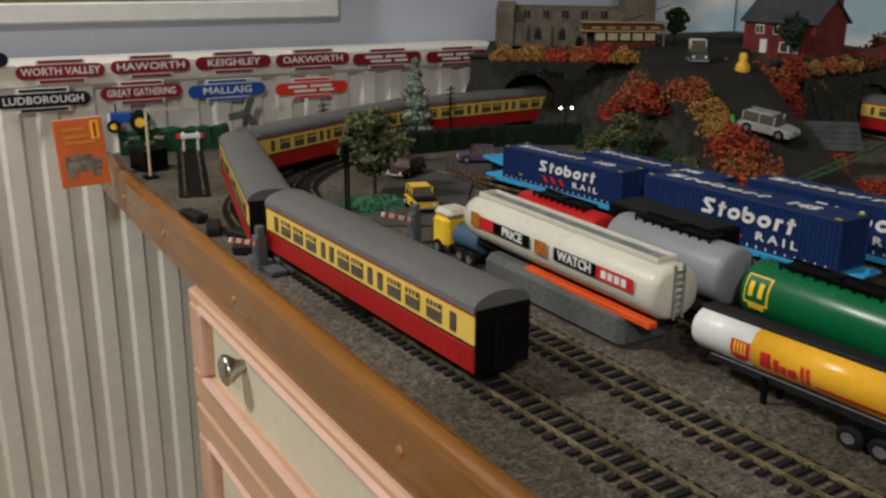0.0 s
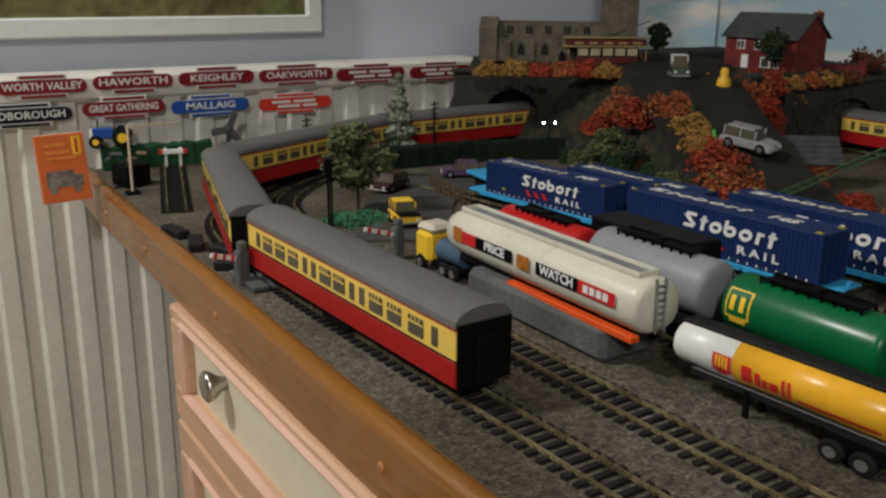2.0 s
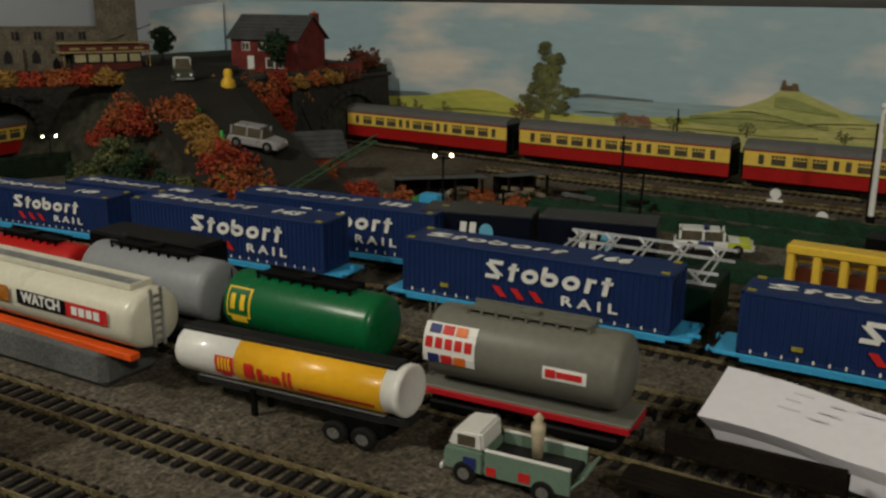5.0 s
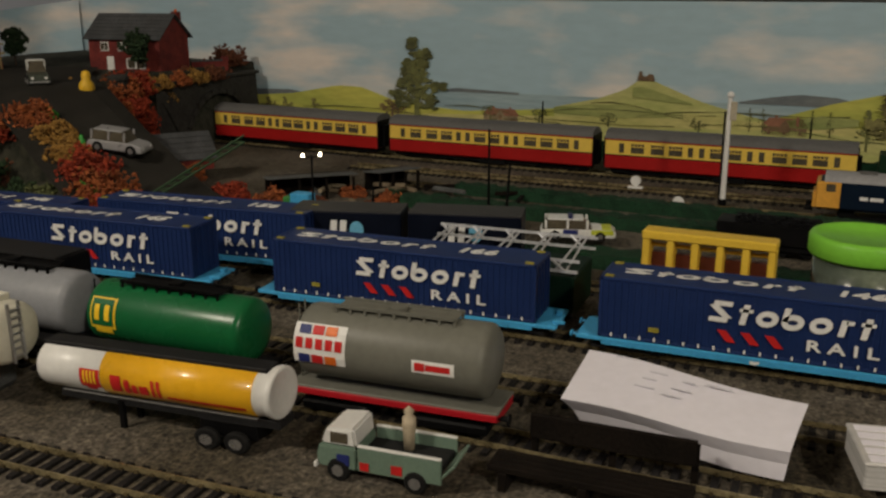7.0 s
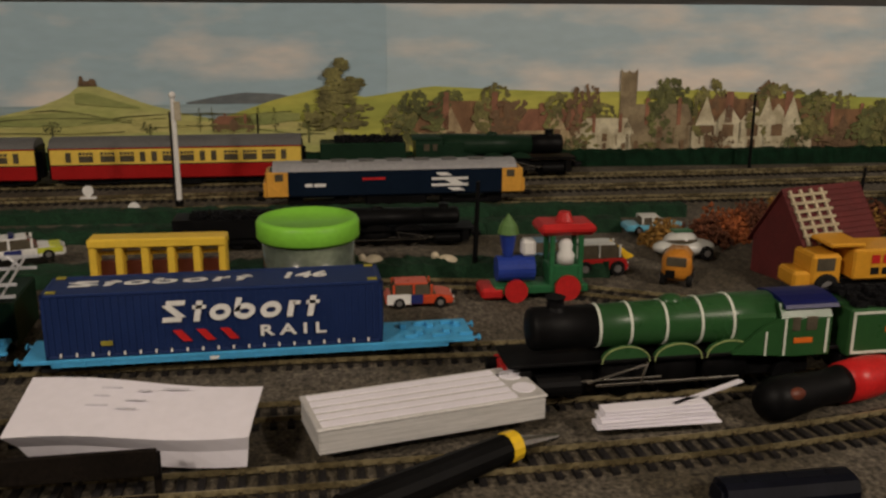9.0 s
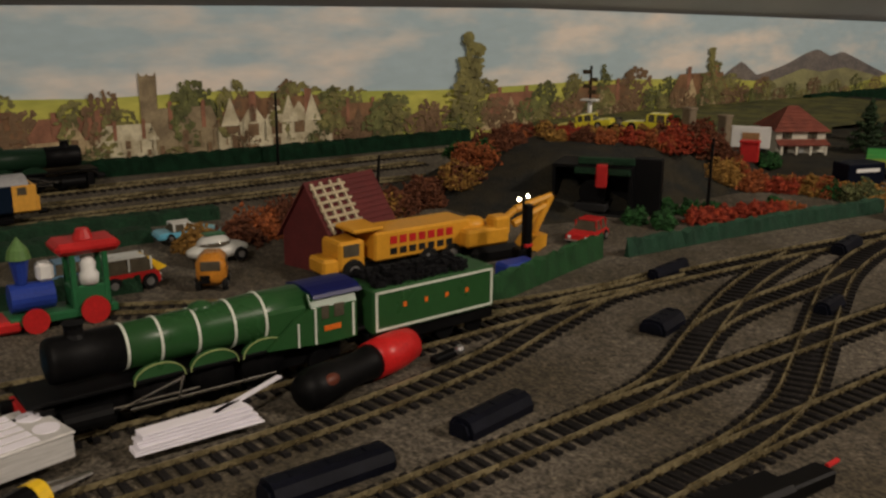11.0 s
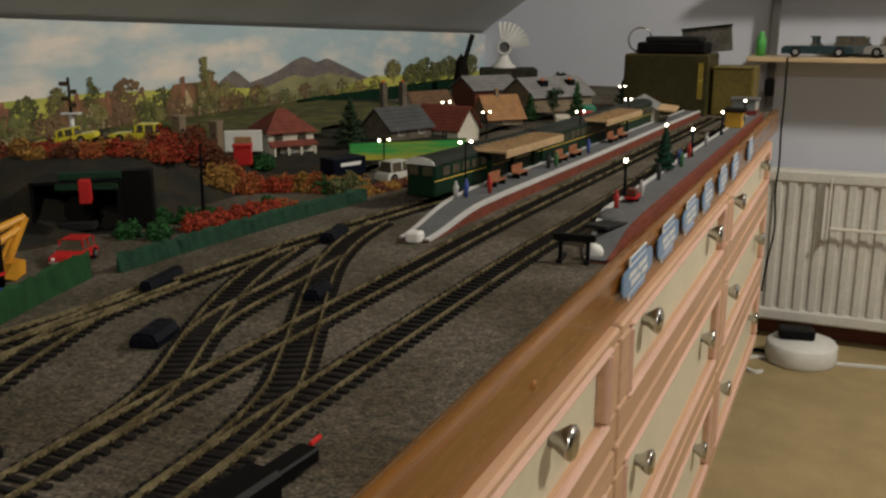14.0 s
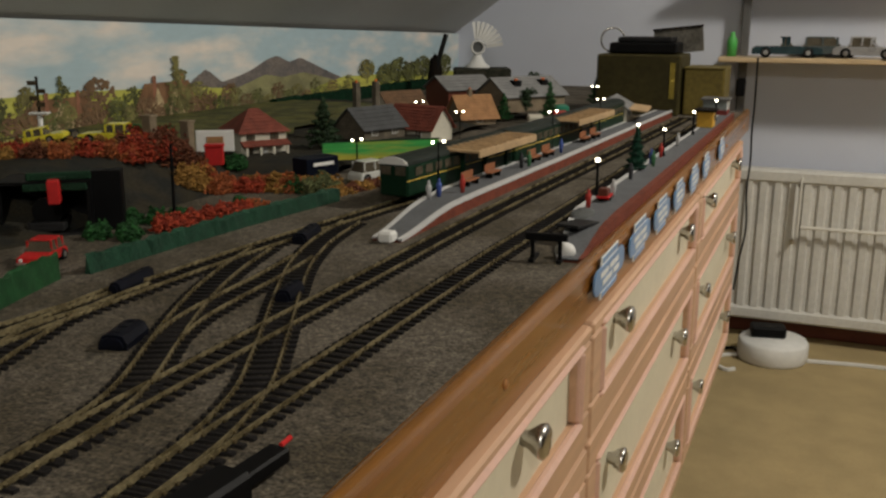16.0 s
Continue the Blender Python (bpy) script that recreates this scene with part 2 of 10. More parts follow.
def ribbon(bm, line, profile):
    """A profile of (across, up) swept along a line."""
    hs = headings(line)
    rows = []
    for p, h in zip(line, hs):
        nx, ny = -math.sin(h), math.cos(h)
        rows.append([bm.verts.new((p.x + nx * u, p.y + ny * u, p.z + z)) for u, z in profile])
    n = len(profile)
    for a, b in zip(rows, rows[1:]):
        for i in range(n):
            bm.faces.new((a[i], a[(i + 1) % n], b[(i + 1) % n], b[i]))
    bm.faces.new(rows[0])
    bm.faces.new(rows[-1][::-1])
    bmesh.ops.recalc_face_normals(bm, faces=bm.faces)
    return bm


# ---- room ----
FLOOR, YN, YS = -0.66, 1.19, -2.72
XB = -2.4


def back_x(y):
    """Where the painted sheet behind the layout stands."""
    pts = [(-2.72, 1.06), (-0.8, 1.14), (-0.4, 1.17), (0.3, 1.24), (1.14, 1.27), (1.19, 1.322)]
    for (y0, x0), (y1, x1) in zip(pts, pts[1:]):
        if y <= y1:
            return x0 + (x1 - x0) * (y - y0) / (y1 - y0)
    return pts[-1][1]


setting("floor", bx(((XB + 1.3) / 2, (YN + YS) / 2, FLOOR - 0.03), (1.5 - XB, YN - YS + 0.3, 0.06)), M_CARPET, "beige looped carpet over the whole floor")
setting("wall_north", bx(((XB + 1.4) / 2, YN + 0.05, 0.55), (1.7 - XB, 0.1, 2.5)), M_WALL, "pale blue-grey painted end wall")
setting("wall_south", bx(((XB + 1.4) / 2, YS - 0.05, 0.55), (1.7 - XB, 0.1, 2.5)), M_WALL, "pale blue-grey painted end wall with a shelf")
# unseen wall closing the room, coloured dark so that little light bounces back
setting("wall_west", bx((XB - 0.05, (YN + YS) / 2, 0.55), (0.1, YN - YS + 0.4, 2.5)), mat("far_wall_low_bounce", (0.07, 0.065, 0.06), 0.9, var=0.1, scale=6), "plain unseen wall coloured dark to cut bounced light")
setting("wall_east", bx((1.40, (YN + YS) / 2, 0.0), (0.1, YN - YS + 0.4, 1.4)), M_WALL, "pale painted wall behind the layout")
# flat ceiling out of view, kept dark in colour to lower the fill light
setting("ceiling", bx(((XB - 1.0) / 2, (YN + YS) / 2, 1.72), (-1.0 - XB + 0.3, YN - YS + 0.3, 0.08)), mat("flat_ceiling_low_bounce", (0.22, 0.22, 0.22), 0.9, var=0.05, scale=5), "plain unseen ceiling coloured dark to cut bounced light")
# sloping attic ceiling that comes down to the top of the painted sheet
bm = bmesh.new()
va, vb = [], []
for y, lift in ((YN + 0.02, 0.008), (-0.2, 0.008), (-0.6, 0.007), (-1.05, 0.002), (-1.54, -0.012), (-1.9, -0.021), (YS - 0.02, -0.045)):
    bx0 = back_x(y) + 0.012
    va.append((bm.verts.new((bx0, y, 0.186 + lift)), bm.verts.new((-1.2, y, 1.68))))
    vb.append((bm.verts.new((bx0 + 0.3, y, 0.186 + lift)), bm.verts.new((-1.0, y, 1.75))))
for i in range(len(va) - 1):
    bm.faces.new((va[i][0], va[i][1], va[i + 1][1], va[i + 1][0]))
    bm.faces.new((vb[i][0], vb[i][1], vb[i + 1][1], vb[i + 1][0]))
    bm.faces.new((va[i][0], vb[i][0], vb[i + 1][0], va[i + 1][0]))
bmesh.ops.recalc_face_normals(bm, faces=bm.faces)
setting("ceiling_slope", bm, M_CEIL, "grey sloping attic ceiling over the layout")
setting("baseboard_south", bx(((XB + 0.9) / 2, YS + 0.01, FLOOR + 0.045), (0.9 - XB, 0.02, 0.09), 0.004), M_SKIRT, "dark red-brown wooden skirting board")

EDGE = [(-2.12, 0.1935), (-1.27, 0.2000), (-0.7, 0.2060), (-0.4, 0.2105), (0.0, 0.2110), (0.4, 0.2120), (0.7, 0.2165), (1.02, 0.2235), (1.12, 0.2290)]


def edge_x(y):
    """The inner edge of the strip along the layout's front."""
    for (y0, x0), (y1, x1) in zip(EDGE, EDGE[1:]):
        if y <= y1:
            return x0 + (x1 - x0) * (y - y0) / (y1 - y0)
    return EDGE[-1][1]


# the layout board, its front strip and the drawer units that carry it
bm = bmesh.new()
rows = []
for y in [1.122, 1.08] + [1.04 - 0.0785 * i for i in range(41)] + [-2.12, -2.121, -2.4, YS + 0.02]:
    front = edge_x(y) if y > -2.1205 else 0.30
    rows.append([bm.verts.new((x, y, z)) for x, z in ((front, 0.0), (back_x(y) + 0.01, 0.0), (back_x(y) + 0.01, -0.03), (front, -0.03))])
for a, b in zip(rows, rows[1:]):
    for i in range(4):
        bm.faces.new((a[i], a[(i + 1) % 4], b[(i + 1) % 4], b[i]))
bm.faces.new(rows[0]), bm.faces.new(rows[-1])
bmesh.ops.recalc_face_normals(bm, faces=bm.faces)
setting("ground", bm, M_BALLAST, "grey-brown ballasted baseboard of the model railway")
bm = bmesh.new()
lip = [(-0.0135, -0.036), (0.0, -0.036), (0.0, 0.003)] + [(-0.0065 + 0.0065 * math.cos(math.pi * k / 12), 0.0005 + 0.0055 * math.sin(math.pi * k / 12)) for k in range(1, 12)] + [(-0.0135, 0.0)]
rows = []
for y in [1.118, 1.02, 0.85, 0.7, 0.55, 0.4, 0.2, 0.0, -0.25, -0.5, -0.9, -1.27, -1.7, -2.12]:
    rows.append([bm.verts.new((edge_x(y) + u, y, z)) for u, z in lip])
for a, b in zip(rows, rows[1:]):
    for i in range(len(lip)):
        bm.faces.new((a[i], a[(i + 1) % len(lip)], b[(i + 1) % len(lip)], b[i]))
bm.faces.new(rows[0]), bm.faces.new(rows[-1])
bmesh.ops.recalc_face_normals(bm, faces=bm.faces)
fascia = setting("trim_front", bm, M_FASCIA, "varnished brown wooden strip along the layout's front edge")
for y in (0.965, 0.81, 0.614, 0.362, 0.1, -0.13, -0.34, -0.578, -0.8, -1.1, -1.4, -1.7, -2.0):
    part("screw", ball(bmesh.new(), (edge_x(y) - 0.0137, y, -0.017), 0.0032, 10, (0.5, 1, 1)), mat("screw_brass", (0.5, 0.25, 0.1), 0.4, 0.6), fascia)

DRAWER_TOP, DRAWER_FOOT = -0.0365, -0.476


def drawer_unit(y0, y1):
    """A chest of three drawers with two knobs each, its front between y0 and y1."""
    w, turn = y0 - y1, math.atan2(edge_x(y1) - edge_x(y0), y0 - y1)
    t = thing("drawer_unit", "beech-effect drawer unit with cream panels under the layout", "drawers", "drawer units under the layout",
              Matrix.Translation(((edge_x(y0) + edge_x(y1)) / 2 - 0.0055, (y0 + y1) / 2, 0)) @ Matrix.Rotation(turn, 4, "Z"))
    part("body", bx((0.25, 0, (DRAWER_TOP + DRAWER_FOOT) / 2), (0.48, w - 0.0025, DRAWER_TOP - DRAWER_FOOT), 0.002), M_BEECH, t)
    part("plinth", bx((0.30, 0, (DRAWER_FOOT + FLOOR) / 2), (0.40, w - 0.0025, DRAWER_FOOT - FLOOR)), M_SKIRT, t, "dark recessed plinth")
    for zt, zb, bt, b in ((DRAWER_TOP, -0.1345, 0.011, 0.030), (-0.1375, -0.284, 0.028, 0.028), (-0.287, -0.438, 0.028, 0.028)):
        h, st = zt - zb - bt - b, 0.034
        zc = zb + b + h / 2
        d = part("drawer", bx((-0.003, 0, zc), (0.008, w - 0.006 - 2 * st + 0.004, h + 0.004)), M_CREAM, t, "cream recessed drawer panel")
        for c, e in (((-0.006, 0, zt - bt / 2), (0.018, w - 0.006, bt)), ((-0.006, 0, zb + b / 2), (0.018, w - 0.006, b)),
                     ((-0.006, -(w - 0.006) / 2 + st / 2, zc), (0.018, st, h)), ((-0.006, (w - 0.006) / 2 - st / 2, zc), (0.018, st, h))):
            part("rail", bx(c, e, 0.0022), M_BEECH, d, "pink beech drawer rail")
        # raised bead round the panel
        for c, e in (((-0.0138, 0, zt - bt + 0.002), (0.008, w - 0.006 - 2 * st + 0.012, 0.006)), ((-0.0138, 0, zb + b - 0.002), (0.008, w - 0.006 - 2 * st + 0.012, 0.006)),
                     ((-0.0138, -((w - 0.006) / 2 - st + 0.003), zc), (0.008, 0.006, h)), ((-0.0138, (w - 0.006) / 2 - st + 0.003, zc), (0.008, 0.006, h))):
            part("bead", bx(c, e, 0.0026), M_BEAD, d, "pale pink rounded bead")
        for s in (-1, 1):
            bm = bmesh.new()
            lathe(bm, [(0.0001, 0), (0.0095, 0.0006), (0.0118, 0.0024), (0.0112, 0.0055), (0.0085, 0.0095), (0.0058, 0.0135), (0.0050, 0.0180), (0.0001, 0.0185)], n=20)
            bmesh.ops.transform(bm, matrix=Matrix.Translation((-0.0245, s * (w / 2 - (0.112 if s > 0 or w < 0.7 else 0.150)), zc + 0.010)) @ Matrix.Rotation(radians(90), 4, "Y"), verts=bm.verts)
            part("handle", bm, M_STEEL, d, "polished steel knob", True)
    return t


for y0, y1 in ((0.717, -0.023), (-0.023, -0.763), (-0.763, -1.35), (-1.35, -1.94)):
    drawer_unit(y0, y1)


def radiator(name, label, x0, x1, y, z0, z1, sgn, pitch=0.037):
    """Pressed-steel panel with upright flutes; sgn: the way its face looks along y."""
    t = thing(name, label, "radiator")
    bm = bmesh.new()
    prof = []
    n = int((x1 - x0) / pitch)
    d = 0.007
    for i in range(n):
        a = x0 + i * pitch
        prof += [(a, 0.0), (a + pitch * 0.30, 0.0), (a + pitch * 0.42, d), (a + pitch * 0.86, d), (a + pitch * 0.97, 0.0)]
    prof.append((x1, 0.0))
    lo = [bm.verts.new((u, y + sgn * v, z0 + 0.03)) for u, v in prof]
    hi = [bm.verts.new((u, y + sgn * v, z1 - 0.035)) for u, v in prof]
    for i in range(len(prof) - 1):
        bm.faces.new((lo[i], lo[i + 1], hi[i + 1], hi[i]))
    bmesh.ops.recalc_face_normals(bm, faces=bm.faces)
    part("panel", bm, M_WHITE, t)
    bm = bmesh.new()
    for z in (z0 + 0.016, z1 - 0.02):
        box(bm, ((x0 + x1) / 2, y + sgn * 0.006 - sgn * 0.02, z), (x1 - x0, 0.05, 0.034), 0.006)
    part("rail", bm, M_WHITE, t)
    part("back", bx(((x0 + x1) / 2, y - sgn * 0.028, (z0 + z1) / 2), (x1 - x0, 0.03, z1 - z0 - 0.02), 0.004), M_WHITE, t)
    part("bracket", bx(((x0 + x1) / 2, y - sgn * 0.06, (z0 + z1) / 2), (0.05, 0.06, z1 - z0 - 0.1), 0.004), M_WHITE, t)
    return t


rad = radiator("radiator", "long white fluted radiator with enamel station signs stuck on it", -1.314, 0.775, 1.133, -0.567, 0.1133, -1, 0.0405)
rad2 = radiator("radiator", "white fluted panel radiator under the shelf", -0.72, 0.245, YS + 0.085, -0.60, -0.19, 1, 0.036)
# dimmer copy of the white enamel: this radiator's shading is put into its colour
M_WHITE_DIM = mat("white_enamel_dim", (0.66, 0.65, 0.61), 0.4, var=0.08, scale=10, bump=0.03)
for ob in rad2.children:
    ob.data.materials[0] = M_WHITE_DIM

# ---- track ----
SLEEPER = None
M_DULLY = mat("dull_yellow", (0.38, 0.33, 0.05), 0.5, var=0.3, scale=80)
M_CHAIR = mat("chair_metal", (0.12, 0.092, 0.046), 0.45, 0.2, var=0.5, scale=200)


def track(name, pts, label, singles=None, z=0.0):
    """A length of track. singles: the stretch of y in which each sleeper is a piece of its own."""
    t = thing(name, label, "track")
    line = smooth_line(pts, 0.0085)
    hs = headings(line)
    rest = bmesh.new()
    chairs = bmesh.new()
    n = 0
    for p, h in zip(line, hs):
        m = Matrix.Translation((p.x, p.y, z + p.z + 0.0009)) @ Matrix.Rotation(h, 4, "Z")
        for cx in (-0.0087, 0.0087):
            cv = [chairs.verts.new(m @ Vector((sx * 0.0009, cx + sy * 0.0017, 0.0021 if top else 0.0008))) for top in (1, 0) for sx, sy in ((-1, -1), (1, -1), (1, 1), (-1, 1))]
            for f in ((0, 1, 2, 3), (0, 4, 5, 1), (1, 5, 6, 2), (2, 6, 7, 3), (3, 7, 4, 0)):
                chairs.faces.new([cv[i] for i in f])
        if singles and singles[0] < p.y < singles[1] and n < 300:
            global SLEEPER
            if SLEEPER is None:
                SLEEPER = bpy.data.meshes.new("sleeper")
                b = bx((0, 0, 0), (0.0034, 0.030, 0.0018))
                b.to_mesh(SLEEPER)
                b.free()
                SLEEPER.materials.append(M_SLEEPER)
            ob = new("sleeper", SLEEPER)
            ob.parent, ob.matrix_basis = t, m
            n += 1
        else:
            vs = [rest.verts.new(m @ Vector(v)) for v in ((-.0017, -.015, .0009), (.0017, -.015, .0009), (.0017, .015, .0009), (-.0017, .015, .0009),
                                                          (-.0017, -.015, -.0009), (.0017, -.015, -.0009), (.0017, .015, -.0009), (-.0017, .015, -.0009))]
            for f in ((0, 1, 2, 3), (0, 4, 5, 1), (1, 5, 6, 2), (2, 6, 7, 3), (3, 7, 4, 0)):
                rest.faces.new([vs[i] for i in f])
    tagged(part("rail_chair", chairs, M_CHAIR, t), kind="stuff")
    if len(rest.faces):
        tagged(part("sleeper_run", rest, M_SLEEPER, t), kind="stuff")
    else:
        rest.free()
    fine = smooth_line([(*p, 0)[:3] if len(p) == 2 else p for p in pts], 0.012)
    for s in (-1, 1):
        off = s * 0.0087
        part("rail", ribbon(bmesh.new(), [p + Vector((0, 0, z)) for p in fine], [(off - 0.00042, 0.0016), (off + 0.00042, 0.0016), (off + 0.00036, 0.0043), (off - 0.00036, 0.0043)]), M_RAIL, t)
    return t


T1 = [(0.98, 1.03), (0.78, 1.03), (0.65, 1.028), (0.53, 0.995), (0.42, 0.955), (0.335, 0.895), (0.277, 0.81), (0.255, 0.71), (0.252, 0.6), (0.257, 0.45), (0.262, 0.3), (0.27, 0.0), (0.279, -0.3), (0.282, -0.42), (0.281, -0.55), (0.279, -0.68), (0.275, -0.82), (0.269, -0.95), (0.264, -1.1), (0.257, -1.4), (0.246, -1.75), (0.24, -1.93)]
T2 = [(0.98, 0.985), (0.78, 0.985), (0.66, 0.987), (0.55, 0.965), (0.445, 0.935), (0.385, 0.885), (0.345, 0.82), (0.326, 0.7), (0.322, 0.56), (0.321, 0.35), (0.325, 0.15), (0.335, -0.1), (0.344, -0.3), (0.346, -0.42), (0.344, -0.55), (0.341, -0.7), (0.3385, -0.85), (0.333, -1.0), (0.317, -1.3), (0.297, -1.7), (0.286, -1.93)]
T3 = [(0.425, 0.66), (0.42, 0.5), (0.419, 0.3), (0.422, 0.15), (0.417, 0.0), (0.416, -0.17), (0.421, -0.28), (0.436, -0.38), (0.462, -0.46), (0.486, -0.55), (0.487, -0.62)]
T4 = [(0.484, 0.35), (0.484, 0.1), (0.484, -0.1), (0.482, -0.3), (0.482, -0.5), (0.478, -0.62), (0.467, -0.75), (0.447, -0.9), (0.431, -1.0), (0.419, -1.1), (0.394, -1.4), (0.372, -1.8), (0.366, -1.93)]
T5 = [(0.515, 0.84), (0.530, 0.76), (0.5445, 0.662), (0.551, 0.56), (0.556, 0.462), (0.561, 0.34), (0.5625, 0.217), (0.559, 0.0), (0.548, -0.2), (0.524, -0.36), (0.498, -0.48), (0.486, -0.56)]
T6 = [(0.588, 0.70), (0.594, 0.602), (0.605, 0.52), (0.620, 0.412), (0.64, 0.27), (0.672, 0.1), (0.69, -0.05), (0.67, -0.2), (0.61, -0.32)]
T7 = [(0.95, 0.40), (0.955, 0.2), (0.952, 0.0), (0.945, -0.3), (0.93, -0.6), (0.91, -0.72)]
T8 = [(1.14, 0.86), (1.125, 0.7), (1.10, 0.4), (1.087, 0.1), (1.078, -0.2), (1.068, -0.5), (1.06, -0.8), (1.02, -1.1)]
T9 = [(1.03, 0.5), (1.02, 0.2), (1.015, -0.1), (1.005, -0.4), (1.0, -0.75)]
KX = [(0.282, -0.36), (0.285, -0.41), (0.291, -0.445), (0.301, -0.48), (0.319, -0.52), (0.341, -0.566), (0.38, -0.646), (0.408, -0.71), (0.429, -0.78), (0.442, -0.86)]
XX = [(0.346, -0.36), (0.351, -0.42), (0.362, -0.46), (0.385, -0.51), (0.408, -0.56), (0.432, -0.62), (0.450, -0.68), (0.463, -0.74)]
YX = [(0.392, -0.525), (0.4015, -0.56), (0.4065, -0.61), (0.410, -0.67), (0.417, -0.73)]
track("railway_track", T1, "nickel-rail model track along the board's front edge", (-0.82, 0.62))
track("railway_track", T2, "nickel-rail model main line on ballast", (-0.85, 0.75))
track("railway_track", T3, "nickel-rail model siding curving to a junction", (-0.6, 0.1))
track("railway_track", T4, "nickel-rail model track under the green express engine", (-1.0, 0.1))
track("railway_track", T5, "nickel-rail model siding under the container wagons")
track("railway_track", T6, "nickel-rail model siding behind the containers")
track("railway_track", T7, "weathered model track under the diesel engine")
track("railway_track", T8, "weathered model main line along the painted backdrop")
track("railway_track", T9, "weathered model track between two others")
track("railway_track", KX, "crossover track joining two lines before the platform", (-1, 0))
track("railway_track", XX, "crossover track between two main lines", (-1, 0))
track("railway_track", YX, "short curved track leaving the crossover for the platform line", (-1, 0))


def bogie(bm, y, r=0.0062, wheelbase=0.03):
    box(bm, (0, y, 0.0085), (0.024, wheelbase + 0.014, 0.005), 0.001)
    for k in (-0.5, 0.5):
        for s in (-1, 1):
            cyl(bm, (s * 0.0078, y + k * wheelbase, 0.0045 + r), (s * 0.0102, y + k * wheelbase, 0.0045 + r), r, n=14)


STOB = [("bars", -0.0325, 0.0, 0.0090, 0.0118), ("post", -0.0228, -0.0004, 0.0055, 0.0112), ("ring", -0.0140, -0.0014, 0.0088, 0.0090), ("tall", -0.0040, 0.0, 0.0088, 0.0118),
        ("ring", 0.0068, -0.0014, 0.0088, 0.0090), ("stub", 0.0160, -0.0014, 0.0060, 0.0088), ("post", 0.0240, -0.0004, 0.0055, 0.0112)]


def name_block(parent, m, sc=1.0, tall=1.0):
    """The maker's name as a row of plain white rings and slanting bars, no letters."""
    def ring(bm, u, v, w, h, k):
        n = 14
        loops = []
        for z in (0.0, 0.0003):
            for f in (1.0, 0.0):
                loops.append([bm.verts.new(m @ Vector((u + (w / 2 - (0 if f else k)) * math.cos(a) + 0.2 * (h / 2 - (0 if f else k)) * math.sin(a), v + (h / 2 - (0 if f else k)) * math.sin(a), z))) for a in [2 * math.pi * i / n for i in range(n)]])
        for i in range(n):
            j = (i + 1) % n
            bm.faces.new((loops[2][i], loops[2][j], loops[3][j], loops[3][i]))
            bm.faces.new((loops[0][i], loops[0][j], loops[2][j], loops[2][i]))
        bmesh.ops.recalc_face_normals(bm, faces=bm.faces)
    for kind, u, v, w, h in STOB:
        u, v, w, h = u * sc, v * sc * tall, w * sc, h * sc * tall
        if kind in ("ring", "tall"):
            bm = plates([(u - w * 0.28, v + h * 0.18, w * 0.28, h * 0.64, .2)], m) if kind == "tall" else bmesh.new()
            ring(bm, u + w * 0.02, v if kind == "ring" else v - h * 0.13, w, h if kind == "ring" else h * 0.74, w * 0.27)
        elif kind == "post":
            bm = plates([(u, v, w * 0.46, h, .2), (u + w * 0.1, v + h * 0.2, w, h * 0.17, .2)], m)
        elif kind == "stub":
            bm = plates([(u - w * 0.12, v, w * 0.42, h, .2), (u + w * 0.3, v + h * 0.36, w * 0.5, h * 0.24, .2)], m)
        else:
            bm = plates([(u + w * 0.1, v + h * 0.38, w * 0.85, h * 0.22, .2), (u, v, w * 0.42, h * 0.56, -1.1), (u - w * 0.1, v - h * 0.38, w * 0.85, h * 0.22, .2)], m)
        part("name_block", bm, M_WHITEP, parent)


